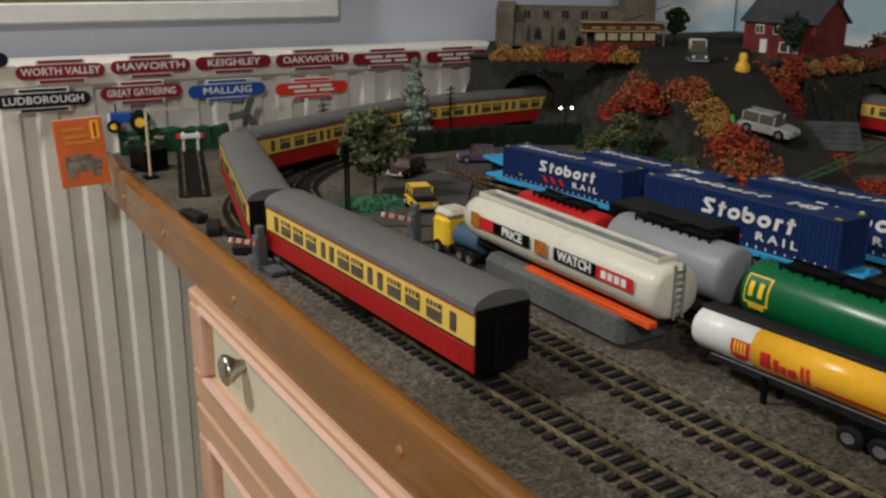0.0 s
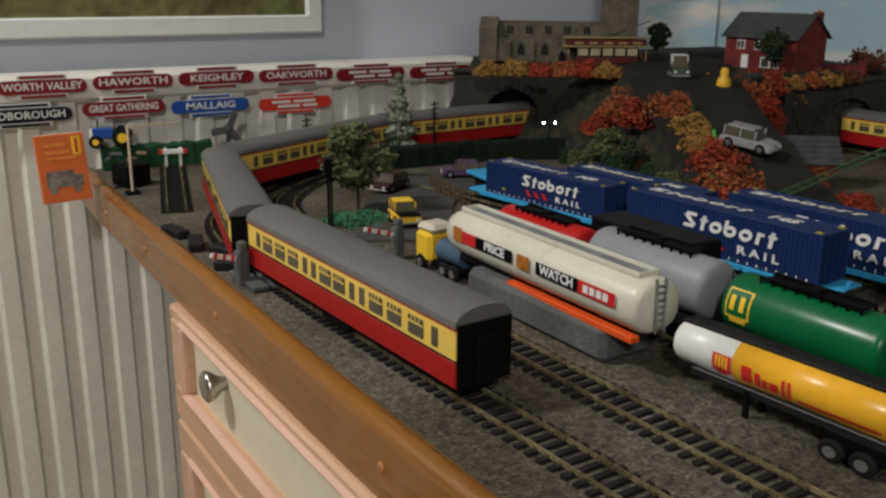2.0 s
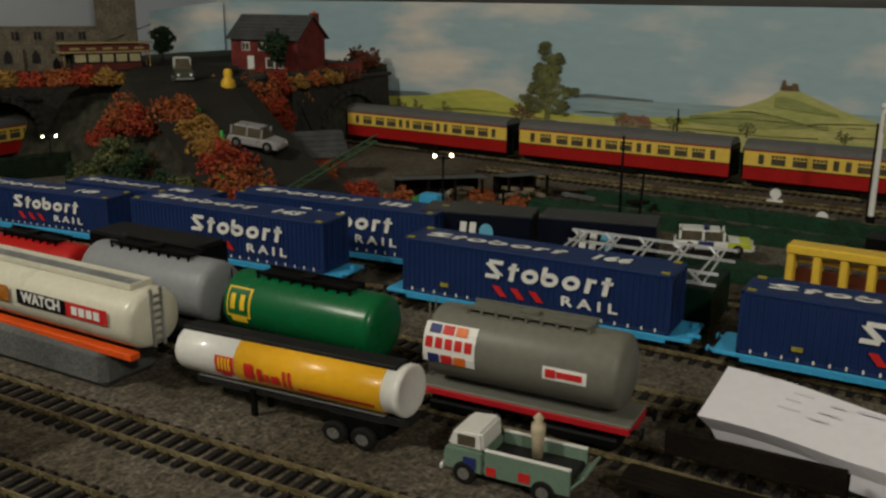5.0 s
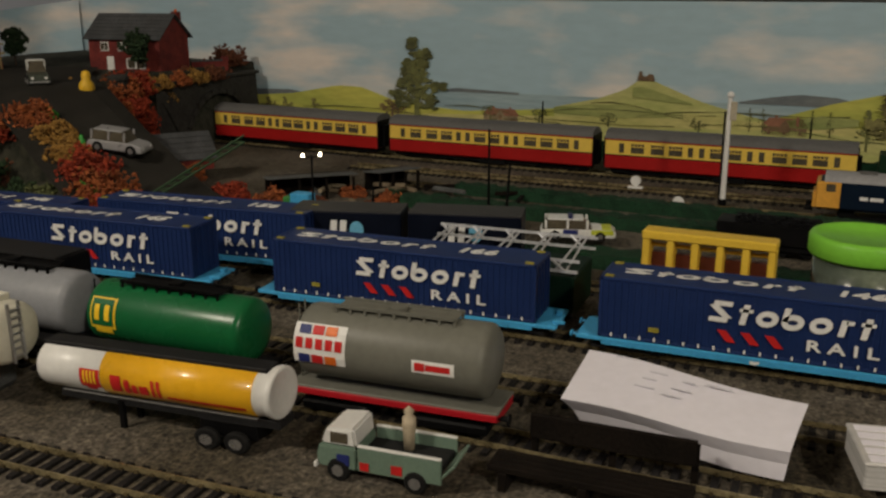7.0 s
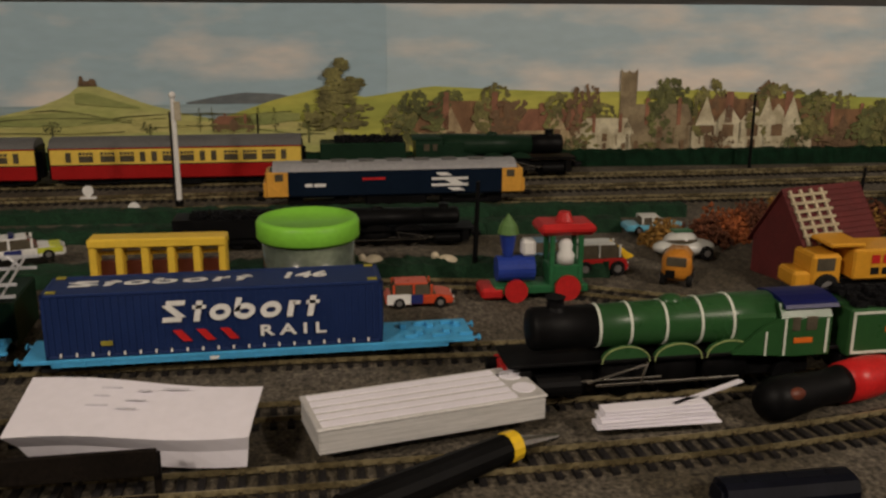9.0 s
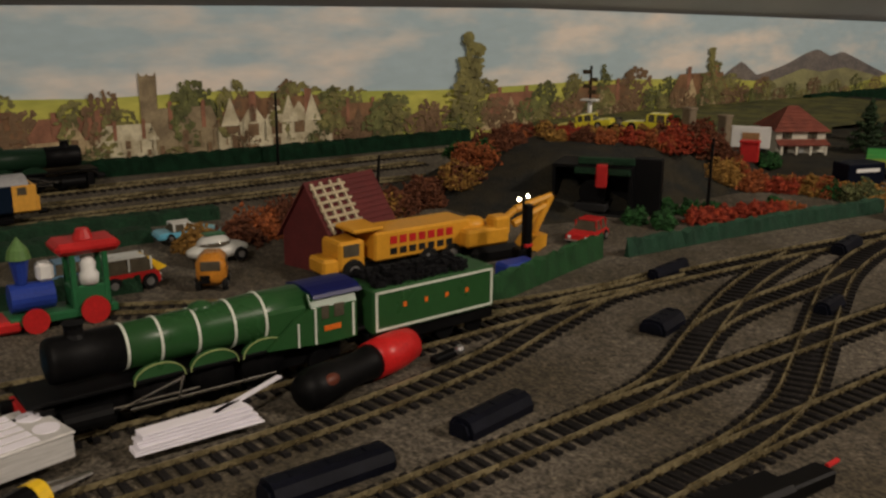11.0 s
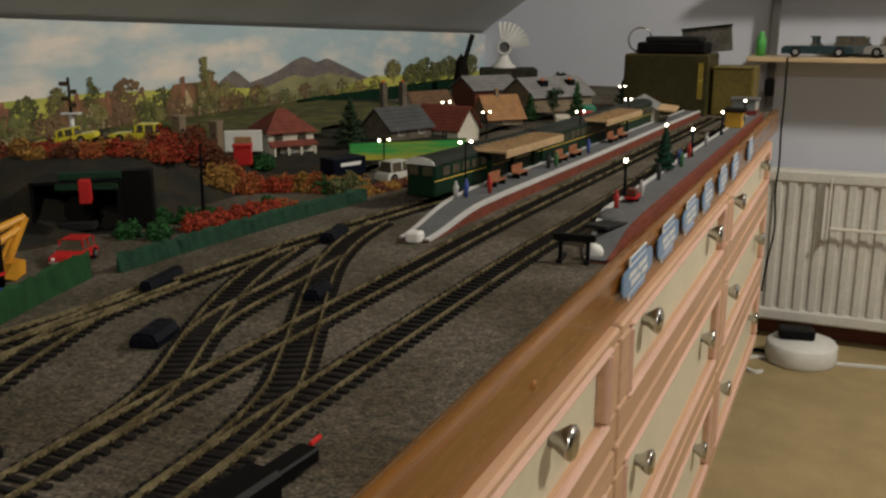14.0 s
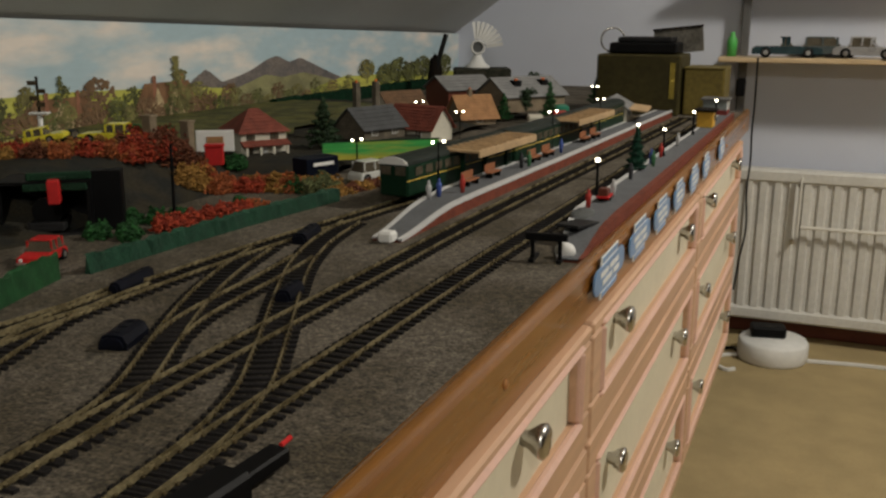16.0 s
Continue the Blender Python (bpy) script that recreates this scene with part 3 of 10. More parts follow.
def container_wagon(x, y, number, extra=0.0, rz=0.0, short=False):
    """Low blue wagon and, as a thing of its own, the container on it. x: centre line."""
    w = thing("container_wagon", "bright sky-blue flat wagon carrying a container", "wagon", "container wagons", pose(x, y, 0.0012, 0, 0, rz) @ Matrix.Diagonal((1, 1, 0.62, 1)))
    bm = bmesh.new()
    L = 0.206
    box(bm, (0, -extra / 2, 0.0185), (0.034, L + extra, 0.004), 0.0008)
    for s in (-1, 1):
        box(bm, (s * 0.0155, -extra / 2, 0.0155), (0.002, L + extra - 0.03, 0.005), 0.0005)
        for k in range(14):
            box(bm, (s * 0.0168, -0.085 + 0.013 * k, 0.0165), (0.0008, 0.0016, 0.006))
    part("deck", bm, M_DECK, w)
    for k in range(5 if extra else 1):
        yy = -(L / 2) - (extra * (k + 0.5) / 5 if extra else 0.0)
        part("fitting", bx((0.006 * (-1) ** k, yy + 0.003, 0.0225), (0.006, 0.004, 0.005), 0.0006), M_DECK, w)
        part("fitting", bx((-0.010 * (-1) ** k, yy, 0.0215), (0.003, 0.008, 0.003), 0.0006), M_DECK, w)
    for sy, e in ((1, L / 2), (-1, -L / 2 - extra)):
        bm = bmesh.new()
        bogie(bm, sy * (L / 2 - 0.03))
        part("bogie", bm, M_DARK, w)
        for sx in (-1, 1):
            bm = bmesh.new()
            cyl(bm, (sx * 0.0115, e, 0.0175), (sx * 0.0115, e + sy * 0.003, 0.0175), 0.0012, n=8)
            cyl(bm, (sx * 0.0115, e + sy * 0.003, 0.0175), (sx * 0.0115, e + sy * 0.004, 0.0175), 0.003, n=10)
            part("buffer", bm, M_DECK if extra else M_DARK, w)
    part("badge", lathe(bmesh.new(), [(0.0001, 0), (0.0032, 0), (0.0032, 0.0004), (0.0001, 0.0005)], (-0.0166, 0.003, 0.0165), 14, "X"), M_WHITEP, w, "round white badge")
    c = thing("freight_container", "navy blue ribbed freight container with white lettering blocks", "container", "freight containers", pose(x, y, 0.0141, 0, 0, rz) @ (Matrix.Diagonal((0.95, 0.86, 0.84, 1)) if short else Matrix.Identity(4)))
    Lc, W, H = 0.18, 0.0335, 0.0365
    bm = bmesh.new()
    box(bm, (0, 0, H / 2), (W - 0.0012, Lc - 0.002, H - 0.0008), 0.0005)
    part("body", bm, M_CONT, c)
    bm = bmesh.new()
    for sx in (-1, 1):
        for sy in (-1, 1):
            box(bm, (sx * (W / 2 - 0.001), sy * (Lc / 2 - 0.001), H / 2), (0.0022, 0.0022, H), 0.0004)
        for z in (0.001, H - 0.001):
            box(bm, (sx * (W / 2 - 0.0008), 0, z), (0.0018, Lc, 0.002), 0.0004)
        for k in range(46):
            box(bm, (sx * (W / 2 - 0.0004), -0.0855 + k * 0.0038, H / 2), (0.0008, 0.0013, H - 0.004))
    for sy in (-1, 1):
        for z in (0.001, H - 0.001):
            box(bm, (0, sy * (Lc / 2 - 0.001), z), (W, 0.0022, 0.002), 0.0004)
        for k in (-0.011, -0.004, 0.004, 0.011):
            cyl(bm, (k, sy * (Lc / 2 + 0.0005), 0.002), (k, sy * (Lc / 2 + 0.0005), H - 0.002), 0.0006, n=6)
    part("frame", bm, M_CONT, c)
    m = facing(-W / 2 - 0.0006, 0, 0)
    name_block(c, facing(-W / 2 - 0.0007, -0.020, 0.0245), 1.30, 0.80)
    lettering("R A I L", 0.0085, facing(-W / 2 - 0.0007, -0.0405, 0.0108), M_WHITEP, c, "lettering", 1.5, bold=0.0002)
    part("stripes", plates([(-0.026 + k * 0.0125, 0.0106, 0.0048, 0.0065, -0.85) for k in (0.6, 1.6, 2.6)], facing(-W / 2 - 0.0007, 0.0, 0)), M_REDP, c, "three slanting red stripes")
    part("label", plates([(-0.058, 0.0085, 0.006, 0.0026)], facing(-W / 2 - 0.0007, 0, 0)), M_DULLY, c)
    part("rivets", plates([(-0.082 + k * 0.0082, 0.0026, 0.0011, 0.0022) for k in range(21)], facing(-W / 2 - 0.0007, 0, 0)), M_WHITEP, c)
    top = Matrix(((0, 1, 0, 0.0), (-1, 0, 0, 0), (0, 0, 1, H + 0.0002), (0, 0, 0, 1)))
    name_block(c, top @ Matrix.Translation((-0.022, 0, 0)) @ Matrix.Diagonal((1.5, 0.8, 1, 1)))
    lettering(number, 0.014, top @ Matrix.Translation((0.047, 0, 0)), M_WHITEP, c, "roof_number", 1.25, 0.15, bold=0.0004)
    for sx in (-1, 1):
        for sy in (-1, 1):
            part("corner_patch", bx((sx * (W / 2 - 0.0035), sy * (Lc / 2 - 0.005), H + 0.0003), (0.0028, 0.005, 0.0008)), M_DULLY, c, "yellow corner patch")
    return w


for x, y, num, ex, rz, short in ((0.5590, -0.003, "146", 0.04, 0, False), (0.5625, 0.2170, "166", 0, 1.5, False), (0.5570, 0.464, "145", 0, 3, False), (0.5475, 0.664, "149", 0.0, 6, True),
                                 (0.620, 0.412, "156", 0, 4, False), (0.5945, 0.602, "146", 0, 3, True)):
    container_wagon(x, y, num, ex, rz, short)


def tank_wagon(name, label, x, y, L, r, tank, frame, zc, rz=0.0, gantry=M_BLACK):
    t = thing(name, label, "tank wagon", "tank wagons", pose(x, y, 0, 0, 0, rz))
    bm = bmesh.new()
    e = r * 0.28
    lathe(bm, [(0.0001, -L / 2), (r * 0.55, -L / 2 + e * 0.12), (r * 0.85, -L / 2 + e * 0.45), (r * 0.97, -L / 2 + e * 0.8), (r, -L / 2 + e * 1.3), (r, L / 2 - e * 1.3), (r * 0.97, L / 2 - e * 0.8), (r * 0.85, L / 2 - e * 0.45), (r * 0.55, L / 2 - e * 0.12), (0.0001, L / 2)],
          (0, 0, zc), 28, "Y")
    part("tank", bm, tank, t, "", True)
    bm = bmesh.new()
    for s in (-1, 1):
        box(bm, (s * 0.0130, 0, 0.0168), (0.002, L + 0.006, 0.0036), 0.0004)
        box(bm, (0, s * (L / 2 + 0.003), 0.0168), (0.024, 0.002, 0.0036), 0.0004)
    part("deck", bx((0, 0, 0.0192), (0.028, L + 0.007, 0.0012), 0.0004), tank if frame.name == "frame_red" else frame, t)
    part("centre_sill", bx((0, 0, 0.0150), (0.012, L - 0.004, 0.006), 0.0004), M_BLACK, t)
    part("underframe", bm, frame, t)
    for k in (-1, 1):
        bm = bmesh.new()
        bogie(bm, k * L * 0.3, 0.0062, 0.022)
        part("bogie", bm, M_BLACK, t)
        for sx in (-1, 1):
            bm = bmesh.new()
            cyl(bm, (sx * 0.011, k * (L / 2 + 0.003), 0.0165), (sx * 0.011, k * (L / 2 + 0.0075), 0.0165), 0.0013, n=8)
            cyl(bm, (sx * 0.011, k * (L / 2 + 0.0075), 0.0165), (sx * 0.011, k * (L / 2 + 0.0085), 0.0165), 0.003, n=10)
            part("buffer", bm, M_BLACK, t)
    bm = bmesh.new()
    zt = zc + r
    for s in (-1, 1):
        box(bm, (s * 0.006, 0, zt + 0.0022), (0.0012, L * 0.62, 0.0016))
        for k in range(9):
            box(bm, (s * 0.006, (k / 8 - 0.5) * L * 0.6, zt + 0.0005), (0.0012, 0.0012, 0.004))
    box(bm, (0, 0, zt + 0.0012), (0.011, L * 0.6, 0.0008))
    cyl(bm, (0, 0, zt - 0.001), (0, 0, zt + 0.0035), 0.0045, n=12)
    part("walkway", bm, gantry, t)
    bm = bmesh.new()
    for s in (-0.003, 0.003):
        cyl(bm, (s, L / 2 + 0.0015, 0.018), (s, L / 2 + 0.0015, zt), 0.0005, n=6)
    for k in range(8):
        cyl(bm, (-0.003, L / 2 + 0.0015, 0.021 + k * (zt - 0.024) / 8), (0.003, L / 2 + 0.0015, 0.021 + k * (zt - 0.024) / 8), 0.0004, n=6)
    part("ladder", bm, gantry, t)
    return t


M_BPG = mat("tank_green", (0.006, 0.11, 0.035), 0.28, var=0.06, scale=30)
M_TGREY = mat("tank_grey", (0.155, 0.155, 0.130), 0.45, var=0.08, scale=30)
M_LGREY = mat("tank_light_grey", (0.24, 0.25, 0.27), 0.4, var=0.06, scale=30)
M_TRED = mat("tank_red", (0.42, 0.012, 0.012), 0.32, var=0.08, scale=30)
M_FRED = mat("frame_red", (0.42, 0.012, 0.02), 0.4, var=0.1, scale=30)
M_ORANGE = mat("orange_print", (0.75, 0.16, 0.02), 0.45, var=0.1, scale=30)
M_NAVYP = mat("blue_print", (0.02, 0.03, 0.15), 0.5, var=0.1, scale=30)
tank_wagon("tank_wagon", "glossy dark green tank wagon with a yellow shield badge", 0.4190, 0.2865, 0.102, 0.0172, M_BPG, M_BLACK, 0.039)
tw = tank_wagon("tank_wagon", "grey bogie tank wagon with red frame and company panel", 0.4225, 0.1580, 0.102, 0.0182, M_TGREY, M_FRED, 0.040, 2.5, M_TGREY)
tank_wagon("tank_wagon", "plain pale grey tank wagon with black walkway", 0.4205, 0.402, 0.105, 0.0180, M_LGREY, M_DARK, 0.039)
tank_wagon("tank_wagon", "red tank wagon with black walkway", 0.4205, 0.515, 0.096, 0.0155, M_TRED, M_BLACK, 0.0345)



def curved_plates(items, x, y, z, r):
    """Printed patches (u, v, w, h) that follow the round of a tank of radius r on the side towards the room."""
    bm = bmesh.new()
    for u, v, w, h in items:
        n = 5
        rows = []
        for i in range(n + 1):
            a = (v - h / 2 + h * i / n) / r
            rows.append([bm.verts.new((x - (r + 0.0003) * math.cos(a), y - u + s * w / 2, z + (r + 0.0003) * math.sin(a))) for s in (1, -1)])
        for p, q in zip(rows, rows[1:]):
            bm.faces.new((p[0], p[1], q[1], q[0]))
    bmesh.ops.recalc_face_normals(bm, faces=bm.faces)
    return bm


def badge(name, items, parent, material, x, y, z, r, label=""):
    for it in items:
        ob = part(name, curved_plates([it], x, y, z, r), material, parent, label)
    return ob


bp = bpy.data.objects["tank_wagon"]
badge("badge", [(-0.036, 0.004, 0.0165, 0.017), (-0.036, -0.0055, 0.011, 0.004)], bp, M_YEL, 0, 0, 0.039, 0.0172, "yellow shield badge")
badge("badge_field", [(-0.036, 0.0045, 0.014, 0.0145)], bp, M_BPG, 0, 0, 0.039, 0.0176)
badge("badge_mark", [(-0.0393, 0.0045, 0.0032, 0.0085), (-0.0328, 0.0045, 0.0032, 0.0085)], bp, M_YEL, 0, 0, 0.039, 0.0179)
badge("company_panel", [(-0.0345, 0.004, 0.0275, 0.02)], tw, M_WHITEP, 0, 0, 0.04, 0.0182, "white company panel with coloured bars")
badge("bar", [(-0.0425, 0.011, 0.006, 0.0045), (-0.0425, -0.0035, 0.006, 0.0045)], tw, M_NAVYP, 0, 0, 0.04, 0.0185)
badge("bar", [(-0.0355, 0.011, 0.006, 0.0045), (-0.0355, -0.0035, 0.006, 0.0045)] + [(-0.045 + 0.0052 * k, 0.0042, 0.0038, 0.0052) for k in range(5)], tw, M_REDP, 0, 0, 0.04, 0.0185)
badge("bar", [(-0.0285, 0.011, 0.006, 0.0045), (-0.0285, -0.0035, 0.006, 0.0045)], tw, M_ORANGE, 0, 0, 0.04, 0.0185)
badge("small_panel", [(0.024, 0.0, 0.021, 0.0062)], tw, M_WHITEP, 0, 0, 0.04, 0.0182)
badge("small_bar", [(0.0175, 0.0, 0.005, 0.004), (0.0265, 0.0, 0.012, 0.003)], tw, M_REDP, 0, 0, 0.04, 0.0185)

# ---- coaches and engines ----


def along(pts, s):
    """Place and heading at s metres along a smooth track, for the train builder."""
    line = smooth_line(pts, 0.004)
    i = max(0, min(len(line) - 2, int(s / 0.004)))
    return line[i]


def coach(m):
    t = thing("passenger_coach", "crimson and cream passenger coach with a grey roof", "coach", "passenger coaches", m)
    L, W = 0.262, 0.0355
    part("lower_side", bx((0, 0, 0.0205), (W, L, 0.0155), 0.0012), M_CRIM, t, "crimson lower body")
    part("upper_side", bx((0, 0, 0.0365), (W - 0.0004, L - 0.0006, 0.0175), 0.0006), M_CRM, t, "cream upper body")
    part("cornice", bx((0, 0, 0.0455), (W + 0.0004, L, 0.0018), 0.0004), M_CRIM, t, "thin crimson line under the roof")
    bm = bmesh.new()
    n = 12
    prof = [((W / 2 + 0.0006) * math.cos(math.pi * i / n), 0.0463 + 0.0098 * math.sin(math.pi * i / n) ** 0.8) for i in range(n + 1)]
    extrude(bm, prof, -L / 2, L / 2)
    part("roof", bm, M_GREY, t, "matt grey arched roof")
    for e in (-1, 1):
        part("end", bx((0, e * (L / 2 + 0.0006), 0.031), (W - 0.001, 0.0016, 0.034), 0.0004), M_BLACK, t)
        part("gangway", bx((0, e * (L / 2 + 0.0025), 0.028), (0.014, 0.004, 0.028), 0.001), M_BLACK, t)
        bm = bmesh.new()
        bogie(bm, e * (L / 2 - 0.045), 0.0068, 0.034)
        part("bogie", bm, M_BLACK, t)
    part("underframe", bx((0, 0, 0.0105), (0.024, L - 0.01, 0.006), 0.0006), M_BLACK, t)
    part("battery_box", bx((0, 0.006, 0.0085), (0.028, 0.035, 0.007), 0.0006), M_BLACK, t)
    rows = [-0.112, -0.094, -0.072, -0.052, -0.036, -0.024, -0.008, 0.010, 0.026, 0.038, 0.056, 0.076, 0.096, 0.112]
    for s in (-1, 1):
        for k, y in enumerate(rows):
            wide = 0.0055 if k in (0, 4, 5, 8, 9, 13) else 0.0145
            pane = part("window", bx((s * (W / 2 + 0.0001), y, 0.0365), (0.0008, wide, 0.0105), 0.0002), M_GLASSD, t)
            if wide > 0.01:
                bm = bmesh.new()
                box(bm, (s * (W / 2 + 0.0004), y, 0.0385), (0.0006, wide, 0.0009))
                for q in (-0.25, 0, 0.25):
                    box(bm, (s * (W / 2 + 0.0004), y + q * wide, 0.0402), (0.0006, 0.0007, 0.003))
                part("ventilator", bm, M_CRM, pane)
    part("lining", bx((0, 0, 0.0284), (W + 0.0004, L, 0.0009)), M_DARK, t)
    return t


def on_track(pts, s0, L, z=0.0):
    """Pose of a vehicle of length L whose nearer end stands s0 metres along the track."""
    a, b = along(pts, s0 + L * 0.17), along(pts, s0 + L * 0.83)
    h = math.atan2(b.y - a.y, b.x - a.x)
    c = (a + b) / 2
    return pose(c.x, c.y, z, 0, 0, math.degrees(h) - 90)


FRONT = T1[::-1]
line1 = smooth_line(FRONT, 0.004)
s_tail = min(range(len(line1)), key=lambda i: abs(line1[i].y - 0.365) + abs(line1[i].x - 0.26)) * 0.004
first = coach(on_track(FRONT, s_tail, 0.262, 0.0))
for k in range(1, 4):
    copy_thing(first, on_track(FRONT, s_tail + k * 0.270, 0.262))
line8 = smooth_line(T8, 0.004)
s8 = lambda y: min(range(len(line8)), key=lambda i: abs(line8[i].y - y)) * 0.004
for y in (0.755, 0.477, 0.202):
    copy_thing(first, on_track(T8, s8(y), 0.262))

M_LOCG = mat("apple_green", (0.022, 0.085, 0.026), 0.30, var=0.08, scale=30)
M_BRUNS = mat("brunswick_green", (0.010, 0.030, 0.016), 0.4, var=0.15, scale=30)
M_BLUEP = mat("cab_blue", (0.005, 0.009, 0.085), 0.4, var=0.1, scale=30)
M_COAL = mat("coal", (0.010, 0.010, 0.012), 0.6, var=0.5, scale=120, bump=1.0)
M_LINE = mat("white_lining", (0.62, 0.66, 0.58), 0.5, var=0.05, scale=40)


def steam_engine(m, mt, m_cab, label, lined, cat="engine"):
    """Express engine; +y is the chimney end, the boiler's axis at z 0.034."""
    t = thing("steam_engine", label, cat, "", m)
    bm = bmesh.new()
    lathe(bm, [(0.0001, -0.058), (0.0136, -0.058), (0.0134, -0.03), (0.0120, 0.0), (0.0111, 0.045), (0.0001, 0.045)], (0, 0, 0.0398), 24, "Y")
    part("boiler", bm, mt, t, "", True)
    bm = bmesh.new()
    lathe(bm, [(0.0001, 0.0445), (0.0113, 0.0445), (0.0113, 0.078), (0.0100, 0.0805), (0.006, 0.0815), (0.0001, 0.082)], (0, 0, 0.0398), 24, "Y")
    part("smokebox", bm, M_BLACK, t, "matt black smokebox", True)
    part("chimney", lathe(bmesh.new(), [(0.0001, 0), (0.006, 0), (0.0048, 0.002), (0.0046, 0.005), (0.0056, 0.007), (0.0001, 0.007)], (0, 0.066, 0.0495), 14), M_BLACK, t)
    part("dome", ball(bmesh.new(), (0, 0.0, 0.0508), 0.0055, 14, (1, 1.3, 0.75)), mt, t, "", True)
    part("running_plate", bx((0, 0.0, 0.0255), (0.030, 0.19, 0.002), 0.0004), M_BLACK, t)
    part("frame", bx((0, 0.005, 0.0155), (0.014, 0.175, 0.011), 0.0005), M_BLACK, t)
    bm = bmesh.new()
    extrude(bm, [(-0.0165, 0.023), (0.0165, 0.023), (0.0165, 0.0435), (0.012, 0.0505), (-0.012, 0.0505), (-0.0165, 0.0435)], -0.088, -0.058)
    part("cab", bm, mt, t)
    bm = bmesh.new()
    n = 8
    extrude(bm, [(0.0160 * math.cos(math.pi * i / n), 0.0485 + 0.0046 * math.sin(math.pi * i / n)) for i in range(n + 1)], -0.092, -0.060)
    part("cab_roof", bm, m_cab, t, "painted cab roof")
    part("firebox", bx((0, -0.045, 0.0345), (0.0275, 0.030, 0.027), 0.004), mt, t)
    for s in (-1, 1):
        for y in (-0.066, -0.076):
            part("cab_window", bx((s * 0.0166, y, 0.0405), (0.0006, 0.0065, 0.0075), 0.0002), M_GLASSD, t)
        for y in (-0.03, 0.0, 0.03):
            w = lathe(bmesh.new(), [(0.0001, -0.0011), (0.0128, -0.0011), (0.0128, 0.0011), (0.0001, 0.0011)], (s * 0.0096, y, 0.0173), 24, "X")
            part("driving_wheel", w, M_BLACK, t, "", True)
            bm = bmesh.new()
            extrude(bm, [(y + 0.0135 * math.cos(math.pi * q / 12), 0.0250 + 0.0080 * math.sin(math.pi * q / 12)) for q in range(13)], s * 0.0115, s * 0.0145, "X")
            part("splasher", bm, mt, t)
            if not lined:
                continue
            bm = bmesh.new()
            for a in range(16):
                ang = math.pi * (a + 0.5) / 16
                u, v = 0.0133 * math.cos(ang), 0.0079 * math.sin(ang)
                tilt = math.atan2(0.0079 * math.cos(ang), -0.0133 * math.sin(ang))
                box(bm, (0, 0, 0), (0.0008, 0.0030, 0.0006), 0, 0, Matrix.Translation((s * 0.0147, y + u, 0.0250 + v)) @ Matrix.Rotation(tilt, 4, "X"))
            part("splasher_edge", bm, mat("pale_beading", (0.34, 0.42, 0.17), 0.4), t)
        for y in (0.058, 0.078, -0.066):
            part("small_wheel", lathe(bmesh.new(), [(0.0001, -0.001), (0.0068, -0.001), (0.0068, 0.001), (0.0001, 0.001)], (s * 0.0094, y, 0.0112), 18, "X"), M_BLACK, t)
        bm = bmesh.new()
        extrude(bm, [(-0.064, 0.0235), (-0.030, 0.0262), (-0.038, 0.0325), (-0.047, 0.0395), (-0.056, 0.0435), (-0.064, 0.0440)], s * 0.0150, s * 0.0172, "X")
        part("side_sheet", bm, mt, t)
        part("valve_gear", box(bmesh.new(), (0, 0, 0), (0.0009, 0.034, 0.0014), 0.0003, 0, Matrix.Translation((s * 0.0170, 0.036, 0.0195)) @ Matrix.Rotation(radians(-14), 4, "X")), M_STEEL, t)
        part("expansion_link", box(bmesh.new(), (0, 0, 0), (0.001, 0.0016, 0.011), 0.0003, 0, Matrix.Translation((s * 0.0168, 0.020, 0.0195)) @ Matrix.Rotation(radians(16), 4, "X")), M_STEEL, t)
        part("step", bx((s * 0.0150, 0.086, 0.0165), (0.0015, 0.007, 0.014), 0.0004), M_BLACK, t)
        part("cylinder", cyl(bmesh.new(), (s * 0.014, 0.056, 0.0145), (s * 0.014, 0.080, 0.0145), 0.0055, n=14), M_BLACK, t)
        part("connecting_rod", bx((s * 0.0162, 0.006, 0.0135), (0.0009, 0.082, 0.0016), 0.0003), M_STEEL, t, "bright steel rod")
        part("piston_rod", bx((s * 0.0166, 0.035, 0.0165), (0.0008, 0.05, 0.0012), 0.0003), M_STEEL, t)
        part("buffer", cyl(bmesh.new(), (s * 0.0115, 0.094, 0.018), (s * 0.0115, 0.101, 0.018), 0.0033, n=12), M_BLACK, t)
        if lined:
            part("cab_lining", bx((s * 0.0167, -0.0855, 0.0335), (0.0005, 0.0014, 0.019)), M_LINE, t)
            part("cab_lining", bx((s * 0.0175, -0.0600, 0.0340), (0.0005, 0.0012, 0.020)), M_LINE, t)
            part("cab_lining", bx((s * 0.0175, -0.0490, 0.0310), (0.0005, 0.0010, 0.013)), M_LINE, t)
            part("number_bar", bx((s * 0.0167, -0.0715, 0.0315), (0.0005, 0.011, 0.0028)), M_ORANGE, t, "orange number bar")
    part("buffer_beam", bx((0, 0.094, 0.018), (0.033, 0.003, 0.006), 0.0004), M_REDP if lined else M_BLACK, t)
    if lined:
        for y, r in ((0.0435, 0.0114), (0.026, 0.0116), (0.006, 0.0120), (-0.014, 0.0128), (-0.032, 0.0136)):
            part("boiler_band", lathe(bmesh.new(), [(r - 0.002, y - 0.0007), (r + 0.0003, y - 0.0007), (r + 0.0003, y + 0.0007), (r - 0.002, y + 0.0007)], (0, 0, 0.0398), 24, "Y"), M_LINE, t, "white boiler band")
    # tender
    k = thing("tender", label.split(" ")[0] + " painted coal tender coupled behind the engine", "tender", "", m @ pose(0, -0.146, 0))
    part("tank", bx((0, 0, 0.0335), (0.034, 0.094, 0.026), 0.001), mt, k)
